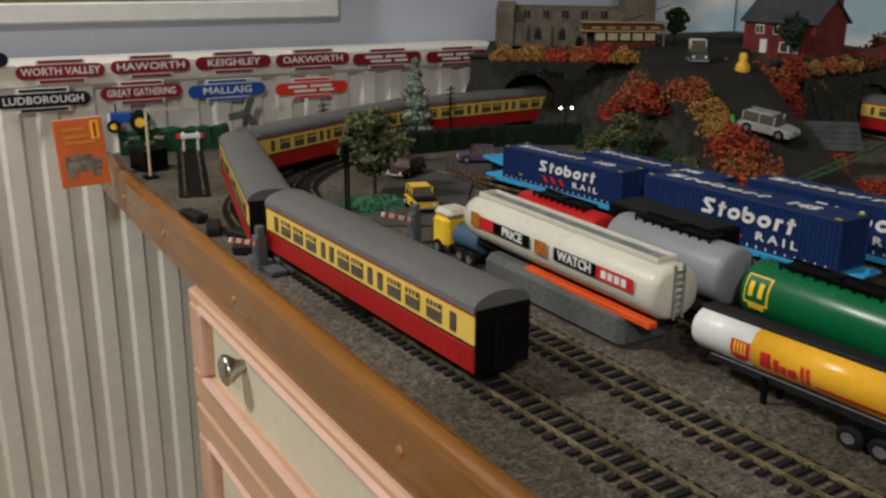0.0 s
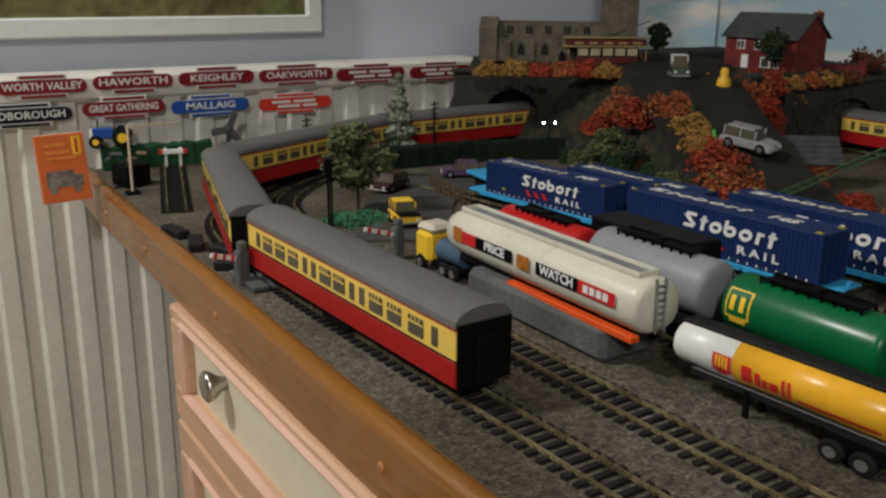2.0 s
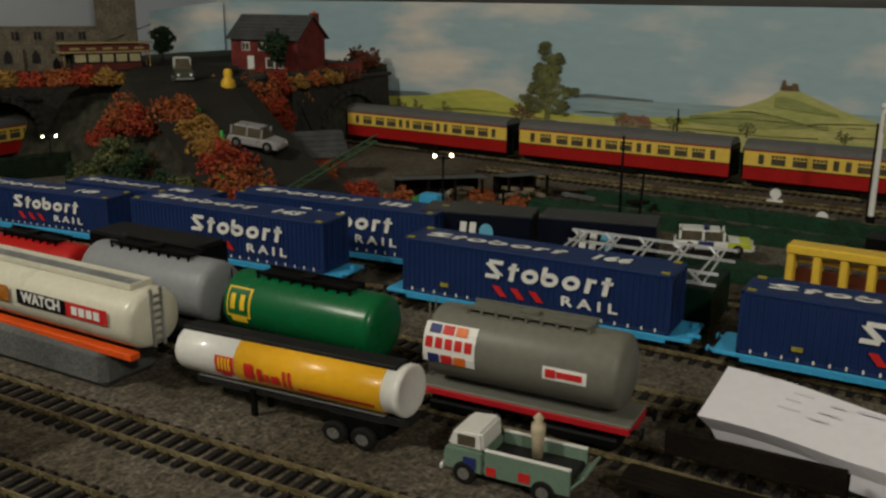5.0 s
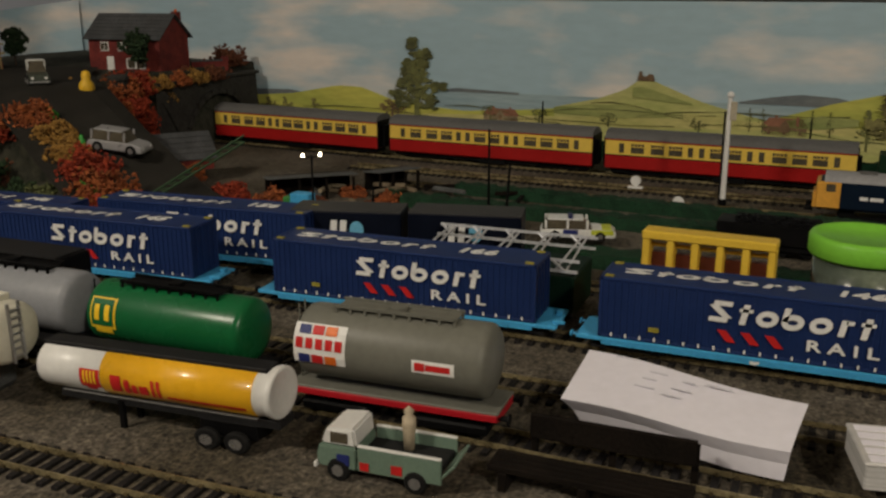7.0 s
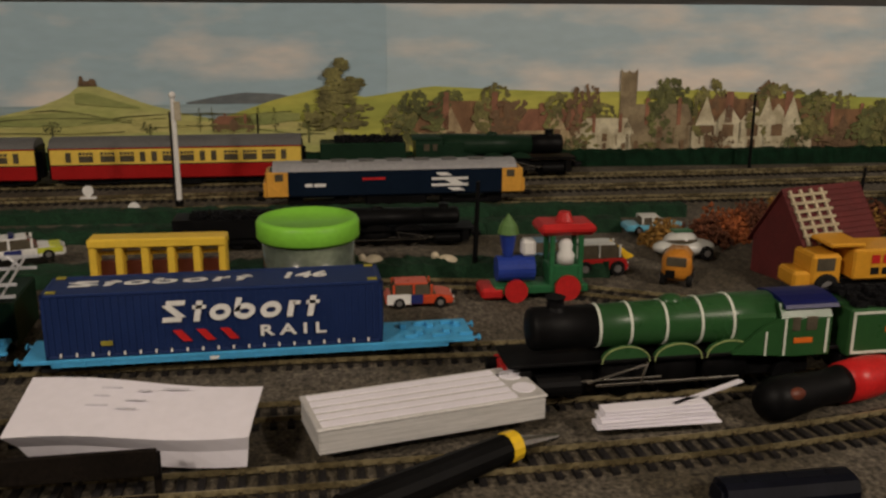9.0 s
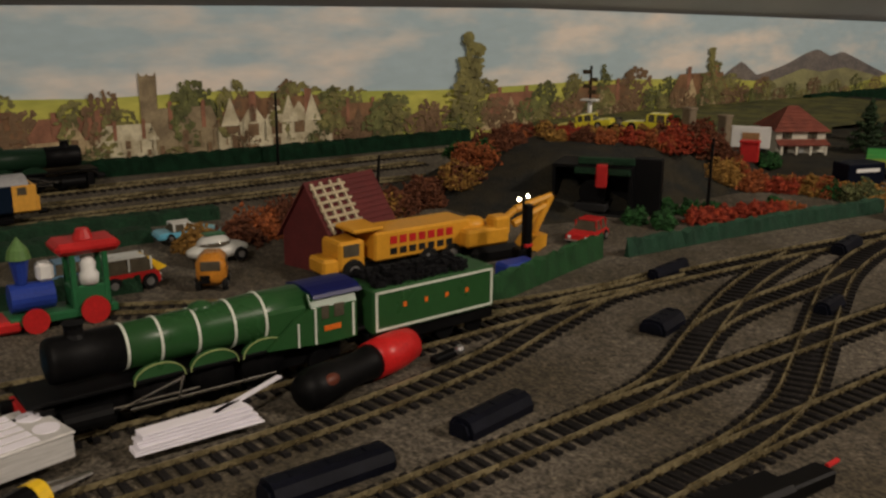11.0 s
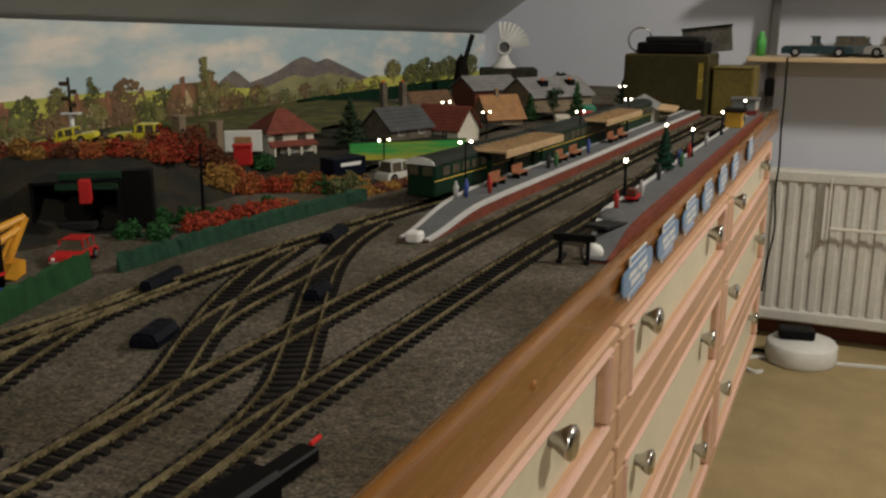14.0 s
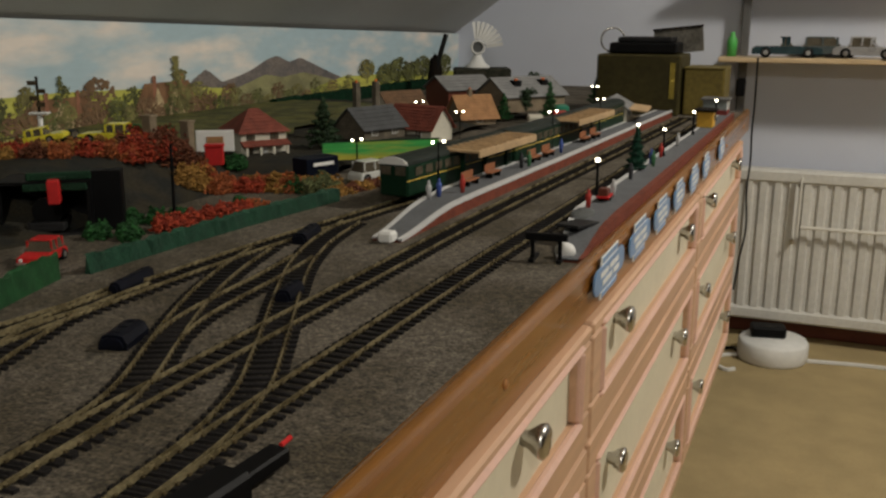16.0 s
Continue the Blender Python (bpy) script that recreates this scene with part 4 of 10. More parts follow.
    part("underframe", bx((0, 0, 0.0165), (0.028, 0.098, 0.008), 0.0006), M_BLACK, k)
    bm = bmesh.new()
    rnd = random.Random(5)
    for i in range(240):
        x, y = rnd.uniform(-0.014, 0.014), rnd.uniform(-0.03, 0.044)
        z = 0.0465 + 0.005 * (1 - (x / 0.016) ** 2) * rnd.uniform(0.5, 1.1)
        box(bm, (x, y, z), [rnd.uniform(0.002, 0.0045) for _ in range(3)], 0, rnd.uniform(0, 3))
    tagged(part("coal", bm, M_COAL, k, "heaped black coal"), kind="stuff")
    for s in (-1, 1):
        for y in (-0.036, -0.012, 0.012, 0.036):
            part("wheel", lathe(bmesh.new(), [(0.0001, -0.001), (0.0072, -0.001), (0.0072, 0.001), (0.0001, 0.001)], (s * 0.0095, y, 0.0117), 18, "X"), M_BLACK, k)
        if lined:
            for z in (0.0445, 0.0228):
                part("lining", bx((s * 0.0171, 0, z), (0.0005, 0.090, 0.0014)), M_LINE, k)
            for y in (-0.0445, 0.0445):
                part("lining", bx((s * 0.0171, y, 0.0336), (0.0005, 0.0016, 0.0230)), M_LINE, k)
            for y in (-0.024, -0.008, 0.008, 0.024):
                part("letter_bar", bx((s * 0.0171, y, 0.035), (0.0005, 0.0024, 0.0028)), M_ORANGE, k, "small gold bar")
    return t


# the green express engine faces +y: its cab and tender to the south
steam_engine(pose(0.4825, -0.2365, 0.0, 0, 0, 0.4) @ Matrix.Diagonal((1, 0.935, 1, 1)), M_LOCG, M_BLUEP, "apple-green express steam engine with white boiler bands", True)
steam_engine(on_track([(a, b) for a, b in T8], s8(-0.175), 0.20) @ pose(0, 0, 0), M_BRUNS, M_BRUNS, "dark green express steam engine along the backdrop", False)
steam_engine(pose(0.805, -0.115, 0.0, 0, 0, 178) @ Matrix.Diagonal((0.9, 0.85, 0.62, 1)), M_BLACK, M_BLACK, "black goods steam engine standing between green banks", False)

M_BRBLUE = mat("diesel_blue", (0.005, 0.012, 0.026), 0.4, var=0.1, scale=30)
M_ENDY = mat("end_yellow", (0.72, 0.36, 0.06), 0.4, var=0.1, scale=30)
d = thing("diesel_engine", "dark blue diesel engine with yellow ends and grey roof", "engine", "")
d.matrix_basis = pose(0.948, -0.147, 0.0, 0, 0, -1.5) @ Matrix.Diagonal((1, 1, 0.88, 1))
part("body", bx((0, 0, 0.032), (0.0345, 0.245, 0.030), 0.0025), M_BRBLUE, d)
bm = bmesh.new()
extrude(bm, [(0.0172 * math.cos(math.pi * i / 10), 0.046 + 0.0085 * math.sin(math.pi * i / 10)) for i in range(11)], -0.118, 0.118)
part("roof", bm, mat("pale_grey_roof", (0.33, 0.33, 0.34), 0.5, var=0.12, scale=30), d, "pale grey roof")
for k in range(7):
    part("roof_grille", bx((0, -0.08 + k * 0.027, 0.0545), (0.013, 0.015, 0.0015), 0.0004), M_GREY, d)
for e in (-1, 1):
    bm = bmesh.new()
    box(bm, (0, e * 0.1135, 0.032), (0.0352, 0.022, 0.028), 0.0015)
    box(bm, (0, e * 0.125, 0.026), (0.032, 0.004, 0.016), 0.001)
    part("cab_end", bm, M_ENDY, d, "yellow cab end")
    for s in (-1, 1):
        part("cab_window", bx((s * 0.0177, e * 0.112, 0.040), (0.0006, 0.008, 0.008), 0.0003), M_GLASSD, d)
        part("windscreen", bx((s * 0.0085, e * 0.1248, 0.041), (0.014, 0.0006, 0.008), 0.0003), M_GLASSD, d)
        part("buffer", cyl(bmesh.new(), (s * 0.0115, e * 0.126, 0.0165), (s * 0.0115, e * 0.133, 0.0165), 0.003, n=10), M_BLACK, d)
    bm = bmesh.new()
    bogie(bm, e * 0.075, 0.0075, 0.045)
    part("bogie", bm, M_BLACK, d)
part("fuel_tank", bx((0, 0, 0.012), (0.028, 0.06, 0.012), 0.002), M_BLACK, d)
part("emblem", plates([(0, 0.0035, 0.036, 0.0028), (0, -0.0035, 0.036, 0.0028), (-0.006, 0.0085, 0.012, 0.0035, -1.6), (0.004, 0, 0.012, 0.0045, -1.6), (0.006, -0.0085, 0.012, 0.0035, -1.6)], facing(-0.0175, -0.052, 0.032)), M_WHITEP, d, "white emblem of crossing bars")
part("nameplate", plates([(0, 0, 0.022, 0.0024)], facing(-0.0175, 0.022, 0.037)), M_REDP, d)
part("number_bar", plates([(-0.006, 0, 0.007, 0.0036), (0.0045, 0, 0.011, 0.0036)], facing(-0.0175, 0.078, 0.031)), M_WHITEP, d, "white number bars")

# green railcar at the platform
M_DMU = mat("railcar_green", (0.007, 0.026, 0.013), 0.35, var=0.12, scale=30)
for k, s0 in enumerate((0, 1, 2)):
    mm = on_track(T4, 1.300 + k * 0.262, 0.255)
    u = thing("railcar", "dark green railcar with cream lining at the platform", "railcar", "railcars at the platform", mm)
    part("body", bx((0, 0, 0.028), (0.0345, 0.255, 0.033), 0.002), M_DMU, u)
    bm = bmesh.new()
    extrude(bm, [(0.0174 * math.cos(math.pi * i / 10), 0.0445 + 0.0085 * math.sin(math.pi * i / 10)) for i in range(11)], -0.1275, 0.1275)
    part("roof", bm, mat("railcar_roof", (0.022, 0.028, 0.024), 0.5), u)
    if k == 0:
        bm = bmesh.new()
        extrude(bm, [(0.0172 * math.cos(math.pi * i / 10), 0.0448 + 0.0080 * math.sin(math.pi * i / 10)) for i in range(11)], -0.1290, -0.1276)
        part("dome_end", bm, M_WHITEP, u, "white roof end")
    part("lining", bx((0, 0, 0.0285), (0.0349, 0.254, 0.0009)), M_CRM, u)
    for s in (-1, 1):
        for y in [-0.105 + 0.021 * i for i in range(11)]:
            part("window", bx((s * 0.0174, y, 0.0365), (0.0006, 0.015, 0.009), 0.0003), M_GLASSD, u)
        part("front_window", bx((s * 0.0085, -0.1279, 0.0385), (0.012, 0.0006, 0.009), 0.0003), M_GLASSD, u)
        part("front_window", bx((s * 0.0085, 0.1279, 0.0385), (0.012, 0.0006, 0.009), 0.0003), M_GLASSD, u)
    for e in (-1, 1):
        bm = bmesh.new()
        bogie(bm, e * 0.08, 0.0068, 0.034)
        part("bogie", bm, M_BLACK, u)

# ---- road vehicles ----
M_TYRE = mat("tyre_rubber", (0.012, 0.012, 0.012), 0.8, var=0.2, scale=60)
M_HUB = mat("hub_silver", (0.5, 0.5, 0.5), 0.3, 0.8)


def wheels(t, W, ys, r, zx=None):
    for s in (-1, 1):
        for y in ys:
            w = part("wheel", lathe(bmesh.new(), [(0.0001, -0.002), (r * 0.85, -0.002), (r, -0.001), (r, 0.001), (r * 0.85, 0.002), (0.0001, 0.002)], (s * (W / 2 - 0.0012), y, r), 16, "X"), M_TYRE, t)
            part("hub", lathe(bmesh.new(), [(0.0001, -0.0003), (r * 0.5, -0.0003), (r * 0.45, 0.0003), (0.0001, 0.0004)], (s * (W / 2 + 0.0009), y, r), 12, "X"), M_HUB, w)


def car(m, color, label, L=0.056, W=0.023, H=0.019, cab=(-0.42, 0.22), name="model_car", roof=None):
    """A small car, its nose to +y."""
    t = thing(name, label, "toy car", "", m)
    bm = bmesh.new()
    r = H * 0.19
    extrude(bm, [(-L / 2, r * 0.9), (L / 2, r * 0.9), (L / 2, H * 0.42), (L * 0.46, H * 0.5), (L * cab[1] + L * 0.02, H * 0.58), (-L * 0.44, H * 0.56), (-L / 2, H * 0.45)], -W / 2, W / 2, "X")
    bmesh.ops.bevel(bm, geom=bm.edges[:], offset=0.0011, segments=2, affect="EDGES")
    part("body", bm, color, t)
    bm = bmesh.new()
    z0, z1 = H * 0.55, H
    a, b = L * cab[0], L * cab[1]
    lo = [bm.verts.new(v) for v in ((-W * 0.45, a, z0), (W * 0.45, a, z0), (W * 0.45, b, z0), (-W * 0.45, b, z0))]
    hi = [bm.verts.new(v) for v in ((-W * 0.36, a + L * 0.07, z1), (W * 0.36, a + L * 0.07, z1), (W * 0.36, b - L * 0.13, z1), (-W * 0.36, b - L * 0.13, z1))]
    for i in range(4):
        bm.faces.new((lo[i], lo[(i + 1) % 4], hi[(i + 1) % 4], hi[i]))
    bm.faces.new(hi), bm.faces.new(lo[::-1])
    bmesh.ops.recalc_face_normals(bm, faces=bm.faces)
    part("window_band", bm, M_GLASSD, t)
    bm = bmesh.new()
    box(bm, (0, (a + b) / 2 - L * 0.03, z1), (W * 0.76, (b - a) * 0.72, H * 0.07), 0.0006)
    part("roof", bm, roof or color, t)
    for s in (-1, 1):
        for q in (a + L * 0.045, (a + b) / 2, b - L * 0.075):
            part("pillar", bx((s * W * 0.41, q, (z0 + z1) / 2), (W * 0.06, L * 0.03, z1 - z0)), roof or color, t)
    for s in (-1, 1):
        part("headlight", lathe(bmesh.new(), [(0.0001, 0), (0.0017, 0), (0.0012, 0.0007), (0.0001, 0.0008)], (s * W * 0.33, L / 2 - 0.0002, H * 0.38), 10, "Y"), M_WHITEP, t)
    part("bumper", bx((0, L / 2, H * 0.24), (W, 0.0014, 0.0018), 0.0005), M_HUB, t)
    wheels(t, W, (-L * 0.3, L * 0.3), r * 1.35)
    return t

# ---- foliage ----
ICO = None


def clumps(spots, size, seed, squash=1.0):
    """Many small ragged lumps, one at each spot, as one mesh."""
    global ICO
    if ICO is None:
        b = bmesh.new()
        for v in ((1, 0, 0), (-1, 0, 0), (0, 1, 0), (0, -1, 0), (0, 0, 1), (0, 0, -1)):
            b.verts.new(v)
        bmesh.ops.convex_hull(b, input=b.verts[:])
        b.verts.index_update()
        ICO = (np.array([v.co[:] for v in b.verts]), np.array([[v.index for v in f.verts] for f in b.faces]))
        b.free()
    rng = np.random.default_rng(seed)
    V, Fc = ICO
    n = len(spots)
    jit = 1 + rng.uniform(-0.55, 0.55, (n, len(V), 1))
    sc = size * rng.uniform(0.5, 1.3, (n, 1, 1))
    vs = V[None] * jit * sc
    vs[:, :, 2] *= squash
    vs = vs + np.asarray(spots)[:, None, :]
    faces = (Fc[None] + (np.arange(n) * len(V))[:, None, None]).reshape(-1, 3)
    me = bpy.data.meshes.new("foliage")
    me.from_pydata(vs.reshape(-1, 3).tolist(), [], faces.tolist())
    return me


def leafy(name, color, second, rough=0.9):
    """Foliage whose lumps differ in tone."""
    if name in MATS:
        return MATS[name]
    m = mat(name, color, rough, var=0.4, scale=130, second=second, spread=0.2, bump=0.6)
    nt = m.node_tree
    g = nt.nodes.new("ShaderNodeNewGeometry")
    mr = nt.nodes.new("ShaderNodeMapRange")
    mr.inputs["To Min"].default_value, mr.inputs["To Max"].default_value = 0.55, 1.35
    nt.links.new(g.outputs["Random Per Island"], mr.inputs[0])
    mx = nt.nodes.new("ShaderNodeMixRGB")
    mx.blend_type, mx.inputs[0].default_value = "MULTIPLY", 1.0
    p = nt.nodes["Principled BSDF"]
    old = p.inputs["Base Color"].links[0].from_socket
    nt.links.new(old, mx.inputs[1]), nt.links.new(mr.outputs[0], mx.inputs[2]), nt.links.new(mx.outputs[0], p.inputs["Base Color"])
    return m


L_RED = leafy("foliage_red", (0.38, 0.055, 0.02), (0.20, 0.025, 0.014))
L_ORG = leafy("foliage_orange", (0.36, 0.105, 0.03), (0.21, 0.055, 0.02))
L_YEL = leafy("foliage_ochre", (0.36, 0.20, 0.045), (0.22, 0.11, 0.028))
L_RUST = leafy("foliage_rust", (0.17, 0.06, 0.026), (0.09, 0.028, 0.015))
L_GRN = leafy("foliage_green", (0.022, 0.10, 0.022), (0.010, 0.042, 0.012))
L_DGR = leafy("foliage_dark_green", (0.03, 0.055, 0.022), (0.012, 0.03, 0.012))
L_OLV = leafy("foliage_olive", (0.14, 0.15, 0.06), (0.06, 0.075, 0.03))
L_FIR = leafy("foliage_fir", (0.008, 0.055, 0.030), (0.004, 0.026, 0.014))
L_BRT = leafy("foliage_bright_green", (0.04, 0.26, 0.035), (0.02, 0.14, 0.02))
M_BARK = mat("bark", (0.07, 0.045, 0.03), 0.9, var=0.4, scale=60, bump=0.6)
M_SOIL = mat("scenic_scatter", (0.046, 0.044, 0.030), 0.97, var=0.6, scale=70, bump=1.0, second=(0.016, 0.018, 0.011), fine=600)
SEED = [10]


def bush(x, y, z, rx, ry, rz, material, label="", n=110, size=0.0035):
    SEED[0] += 1
    n, size = int(n * 2.8), size * 0.66
    rng = np.random.default_rng(SEED[0])
    d = rng.normal(size=(n, 3))
    d /= np.linalg.norm(d, axis=1)[:, None]
    d[:, 2] = np.abs(d[:, 2])
    rad = rng.uniform(0.55, 1.05, (n, 1))
    lump = 1 + 0.28 * np.sin(5 * d[:, :1] + SEED[0]) * np.cos(4 * d[:, 1:2] + 2)
    me = clumps(d * rad * lump * np.array([rx, ry, rz]), size, SEED[0])
    me.materials.append(material)
    ob = new("bush", me)
    ob.matrix_basis = pose(x, y, z)
    return tagged(ob, label or "ragged foam bush in autumn colours on the layout", "bush", "bushes")


def tree(x, y, z, h, r, material, label, conical=False, n=260, trunk=0.25):
    n = int(n * 1.5)
    t = thing("model_tree", label, "tree", "", pose(x, y, z))
    SEED[0] += 1
    rng = np.random.default_rng(SEED[0])
    bm = bmesh.new()
    cyl(bm, (0, 0, 0), (0, 0, h * (0.9 if conical else 0.6)), h * 0.022, h * 0.008, 8)
    for i in range(7):
        a, q = rng.uniform(0, 6.28), rng.uniform(0.25, 0.55)
        cyl(bm, (0, 0, h * q), (r * 0.7 * math.cos(a), r * 0.7 * math.sin(a), h * (q + 0.2)), h * 0.009, h * 0.003, 6)
    part("trunk", bm, M_BARK, t)
    if conical:
        q = rng.uniform(0, 1, n) ** 0.7
        a = rng.uniform(0, 6.28, n)
        zz = h * (1 - q * (1 - trunk * 0.4))
        rr = r * q * (0.75 + 0.3 * np.sin(zz / h * 40)) * rng.uniform(0.6, 1.05, n)
        spots = np.stack([rr * np.cos(a), rr * np.sin(a), zz], 1)
    else:
        spots = []
        for i in range(9):
            a, q = rng.uniform(0, 6.28), rng.uniform(0, 0.62)
            c = np.array([r * q * math.cos(a), r * q * math.sin(a), h * (trunk + 0.15 + (1 - trunk - 0.28) * rng.uniform(0, 1))])
            d = rng.normal(size=(n // 9, 3))
            d /= np.linalg.norm(d, axis=1)[:, None]
            spots.append(c + d * rng.uniform(0.5, 1.0, (n // 9, 1)) * np.array([r * 0.48, r * 0.48, h * 0.14]))
        spots = np.concatenate(spots)
    me = clumps(spots, h * 0.036, SEED[0])
    me.materials.append(material)
    c = new("crown", me)
    c.parent = t
    return t


def hedge(pts, h, w, material, label, z=0.0):
    SEED[0] += 1
    rng = np.random.default_rng(SEED[0])
    line = smooth_line(pts, 0.006)
    bm = bmesh.new()
    ribbon(bm, [Vector((p.x, p.y, z)) for p in line], [(-w / 2, -0.001), (w / 2, -0.001), (w * 0.42, h * 0.9), (0, h), (-w * 0.42, h * 0.9)])
    for v in bm.verts:
        if v.co.z > z + h * 0.3:
            v.co += Vector(rng.uniform(-0.0016, 0.0016, 3))
    return tagged(part("hedge", bm, material, None), label, "hedge")


# ---- corner hill with two tunnels ----
M_STONEW = mat("tunnel_stone", (0.044, 0.042, 0.038), 0.95, var=0.35, scale=30, bump=0.8, fine=260)


def lerp_table(v, rows):
    if v <= rows[0][0]:
        return rows[0][1]
    for (a, b), (c, d_) in zip(rows, rows[1:]):
        if v <= c:
            return b + (d_ - b) * (v - a) / (c - a)
    return rows[-1][1]


def step(v):
    v = max(0.0, min(1.0, v))
    return v * v * (3 - 2 * v)


def hill_height(x, y):
    s = (0.83 - x) * 0.51 + (0.76 - y) * 0.86
    top = 0.104 + 0.008 * step((y - 0.85) / 0.2)
    h = top - (top - 0.012) * step((s + 0.02) / 0.31)
    left = lerp_table(y, [(0.42, 0.612), (0.5, 0.644), (0.6, 0.664), (0.7, 0.712), (0.8, 0.75), (0.9, 0.80), (1.0, 0.79), (1.14, 0.72)])
    right = lerp_table(y, [(0.42, 0.74), (0.5, 0.79), (0.6, 0.84), (0.7, 0.87), (0.765, 0.93), (0.785, 1.4)])
    h *= step((x - left + 0.030) / 0.075) * step((right + 0.02 - x) / 0.06) * step((y - 0.41) / 0.08)
    return h


bm = bmesh.new()
NX, NY = 64, 76
grid = []
for i in range(NX + 1):
    row = []
    for j in range(NY + 1):
        x, y = 0.58 + 0.69 * i / NX, 0.40 + 0.735 * j / NY
        h = hill_height(x, y)
        if h > 0.004:
            h += 0.004 * noise.noise(Vector((x * 40, y * 40, 0))) * (1 if h < 0.1 else 0.3)
        row.append(bm.verts.new((x, y, h - 0.0015)))
    grid.append(row)
for i in range(NX):
    for j in range(NY):
        bm.faces.new((grid[i][j], grid[i + 1][j], grid[i + 1][j + 1], grid[i][j + 1]))
hill = setting("ground_hill", bm, M_SOIL, "scenic hill over the tunnels with a road down its flank")
for f in hill.data.polygons:
    f.use_smooth = True


def portal(m, x0, x1, h, cx, r, spring, label):
    """A stone tunnel mouth in the plane x-z of the pose m, with its bore behind, shade painted in black."""
    t = thing("tunnel_portal", label, "tunnel", "tunnel portals", m)
    bm = bmesh.new()
    n = 14
    arc = [(cx + r * math.cos(math.pi * i / n), spring + r * math.sin(math.pi * i / n)) for i in range(n + 1)]
    for y in (-0.006, 0.006):
        outer = [(x1, 0.0), (x1, h)] + [(x1 + (x0 - x1) * i / (n - 2), h) for i in range(1, n - 2)] + [(x0, h), (x0, 0.0)]
        inner = [(cx + r, 0.0)] + arc[:] + [(cx - r, 0.0)]
        k = len(inner)
        outer2 = [outer[min(len(outer) - 1, round(i * (len(outer) - 1) / (k - 1)))] for i in range(k)]
        a = [bm.verts.new((u, y, z)) for u, z in inner]
        b = [bm.verts.new((u, y, z)) for u, z in outer2]
        for i in range(k - 1):
            if (b[i].co - b[i + 1].co).length > 1e-6:
                bm.faces.new((a[i], a[i + 1], b[i + 1], b[i]))
            else:
                bm.faces.new((a[i], a[i + 1], b[i]))
    bmesh.ops.remove_doubles(bm, verts=bm.verts, dist=1e-5)
    bmesh.ops.recalc_face_normals(bm, faces=bm.faces)
    part("wall", bm, M_STONEW, t)
    for i in range(n):
        a0 = math.pi * (i + 0.5) / n
        part("voussoir", box(bmesh.new(), (0, 0, 0), (0.0075, 0.004, r * math.pi / n * 0.93), 0.0006, 0, Matrix.Translation((cx + (r + 0.0035) * math.cos(a0), -0.0075, spring + (r + 0.0035) * math.sin(a0))) @ Matrix.Rotation(-a0, 4, "Y")), M_STONEW, t)
    part("coping", bx(((x0 + x1) / 2, -0.001, h + 0.002), (x1 - x0 + 0.006, 0.018, 0.005), 0.001), M_STONEW, t)
    # short closed bore; the dark inside the tunnel is its black colour
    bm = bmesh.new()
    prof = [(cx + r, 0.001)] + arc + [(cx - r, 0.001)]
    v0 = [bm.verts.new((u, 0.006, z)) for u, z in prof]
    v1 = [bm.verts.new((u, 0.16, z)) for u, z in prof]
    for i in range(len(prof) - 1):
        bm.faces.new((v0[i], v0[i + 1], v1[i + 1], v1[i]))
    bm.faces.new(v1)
    part("bore", bm, M_BLACK, t, "tunnel bore coloured black for its shade")
    return t


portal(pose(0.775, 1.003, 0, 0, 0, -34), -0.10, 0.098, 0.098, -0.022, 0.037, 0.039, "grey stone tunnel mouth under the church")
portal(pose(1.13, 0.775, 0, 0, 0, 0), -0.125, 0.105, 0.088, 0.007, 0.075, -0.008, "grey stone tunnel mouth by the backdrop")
# tarmac road that comes down the hill
bm = bmesh.new()
road = smooth_line([(1.0, 0.92), (0.90, 0.84), (0.82, 0.74), (0.765, 0.63), (0.725, 0.54), (0.685, 0.46), (0.655, 0.40)], 0.01)
hs = headings(road)
prev = None
for p, h in zip(road, hs):
    row = []
    for k in range(7):
        u = -0.078 + 0.128 * k / 6
        x, y = p.x - math.sin(h) * u, p.y + math.cos(h) * u
        row.append(bm.verts.new((x, y, max(hill_height(x, y), hill_height(p.x, p.y) - 0.004) + 0.004)))
    if prev:
        for k in range(6):
            bm.faces.new((prev[k], prev[k + 1], row[k + 1], row[k]))
    prev = row
bmesh.ops.recalc_face_normals(bm, faces=bm.faces)
setting("road", bm, M_TARMAC, "dark tarmac road winding down the hill")

rng = random.Random(3)
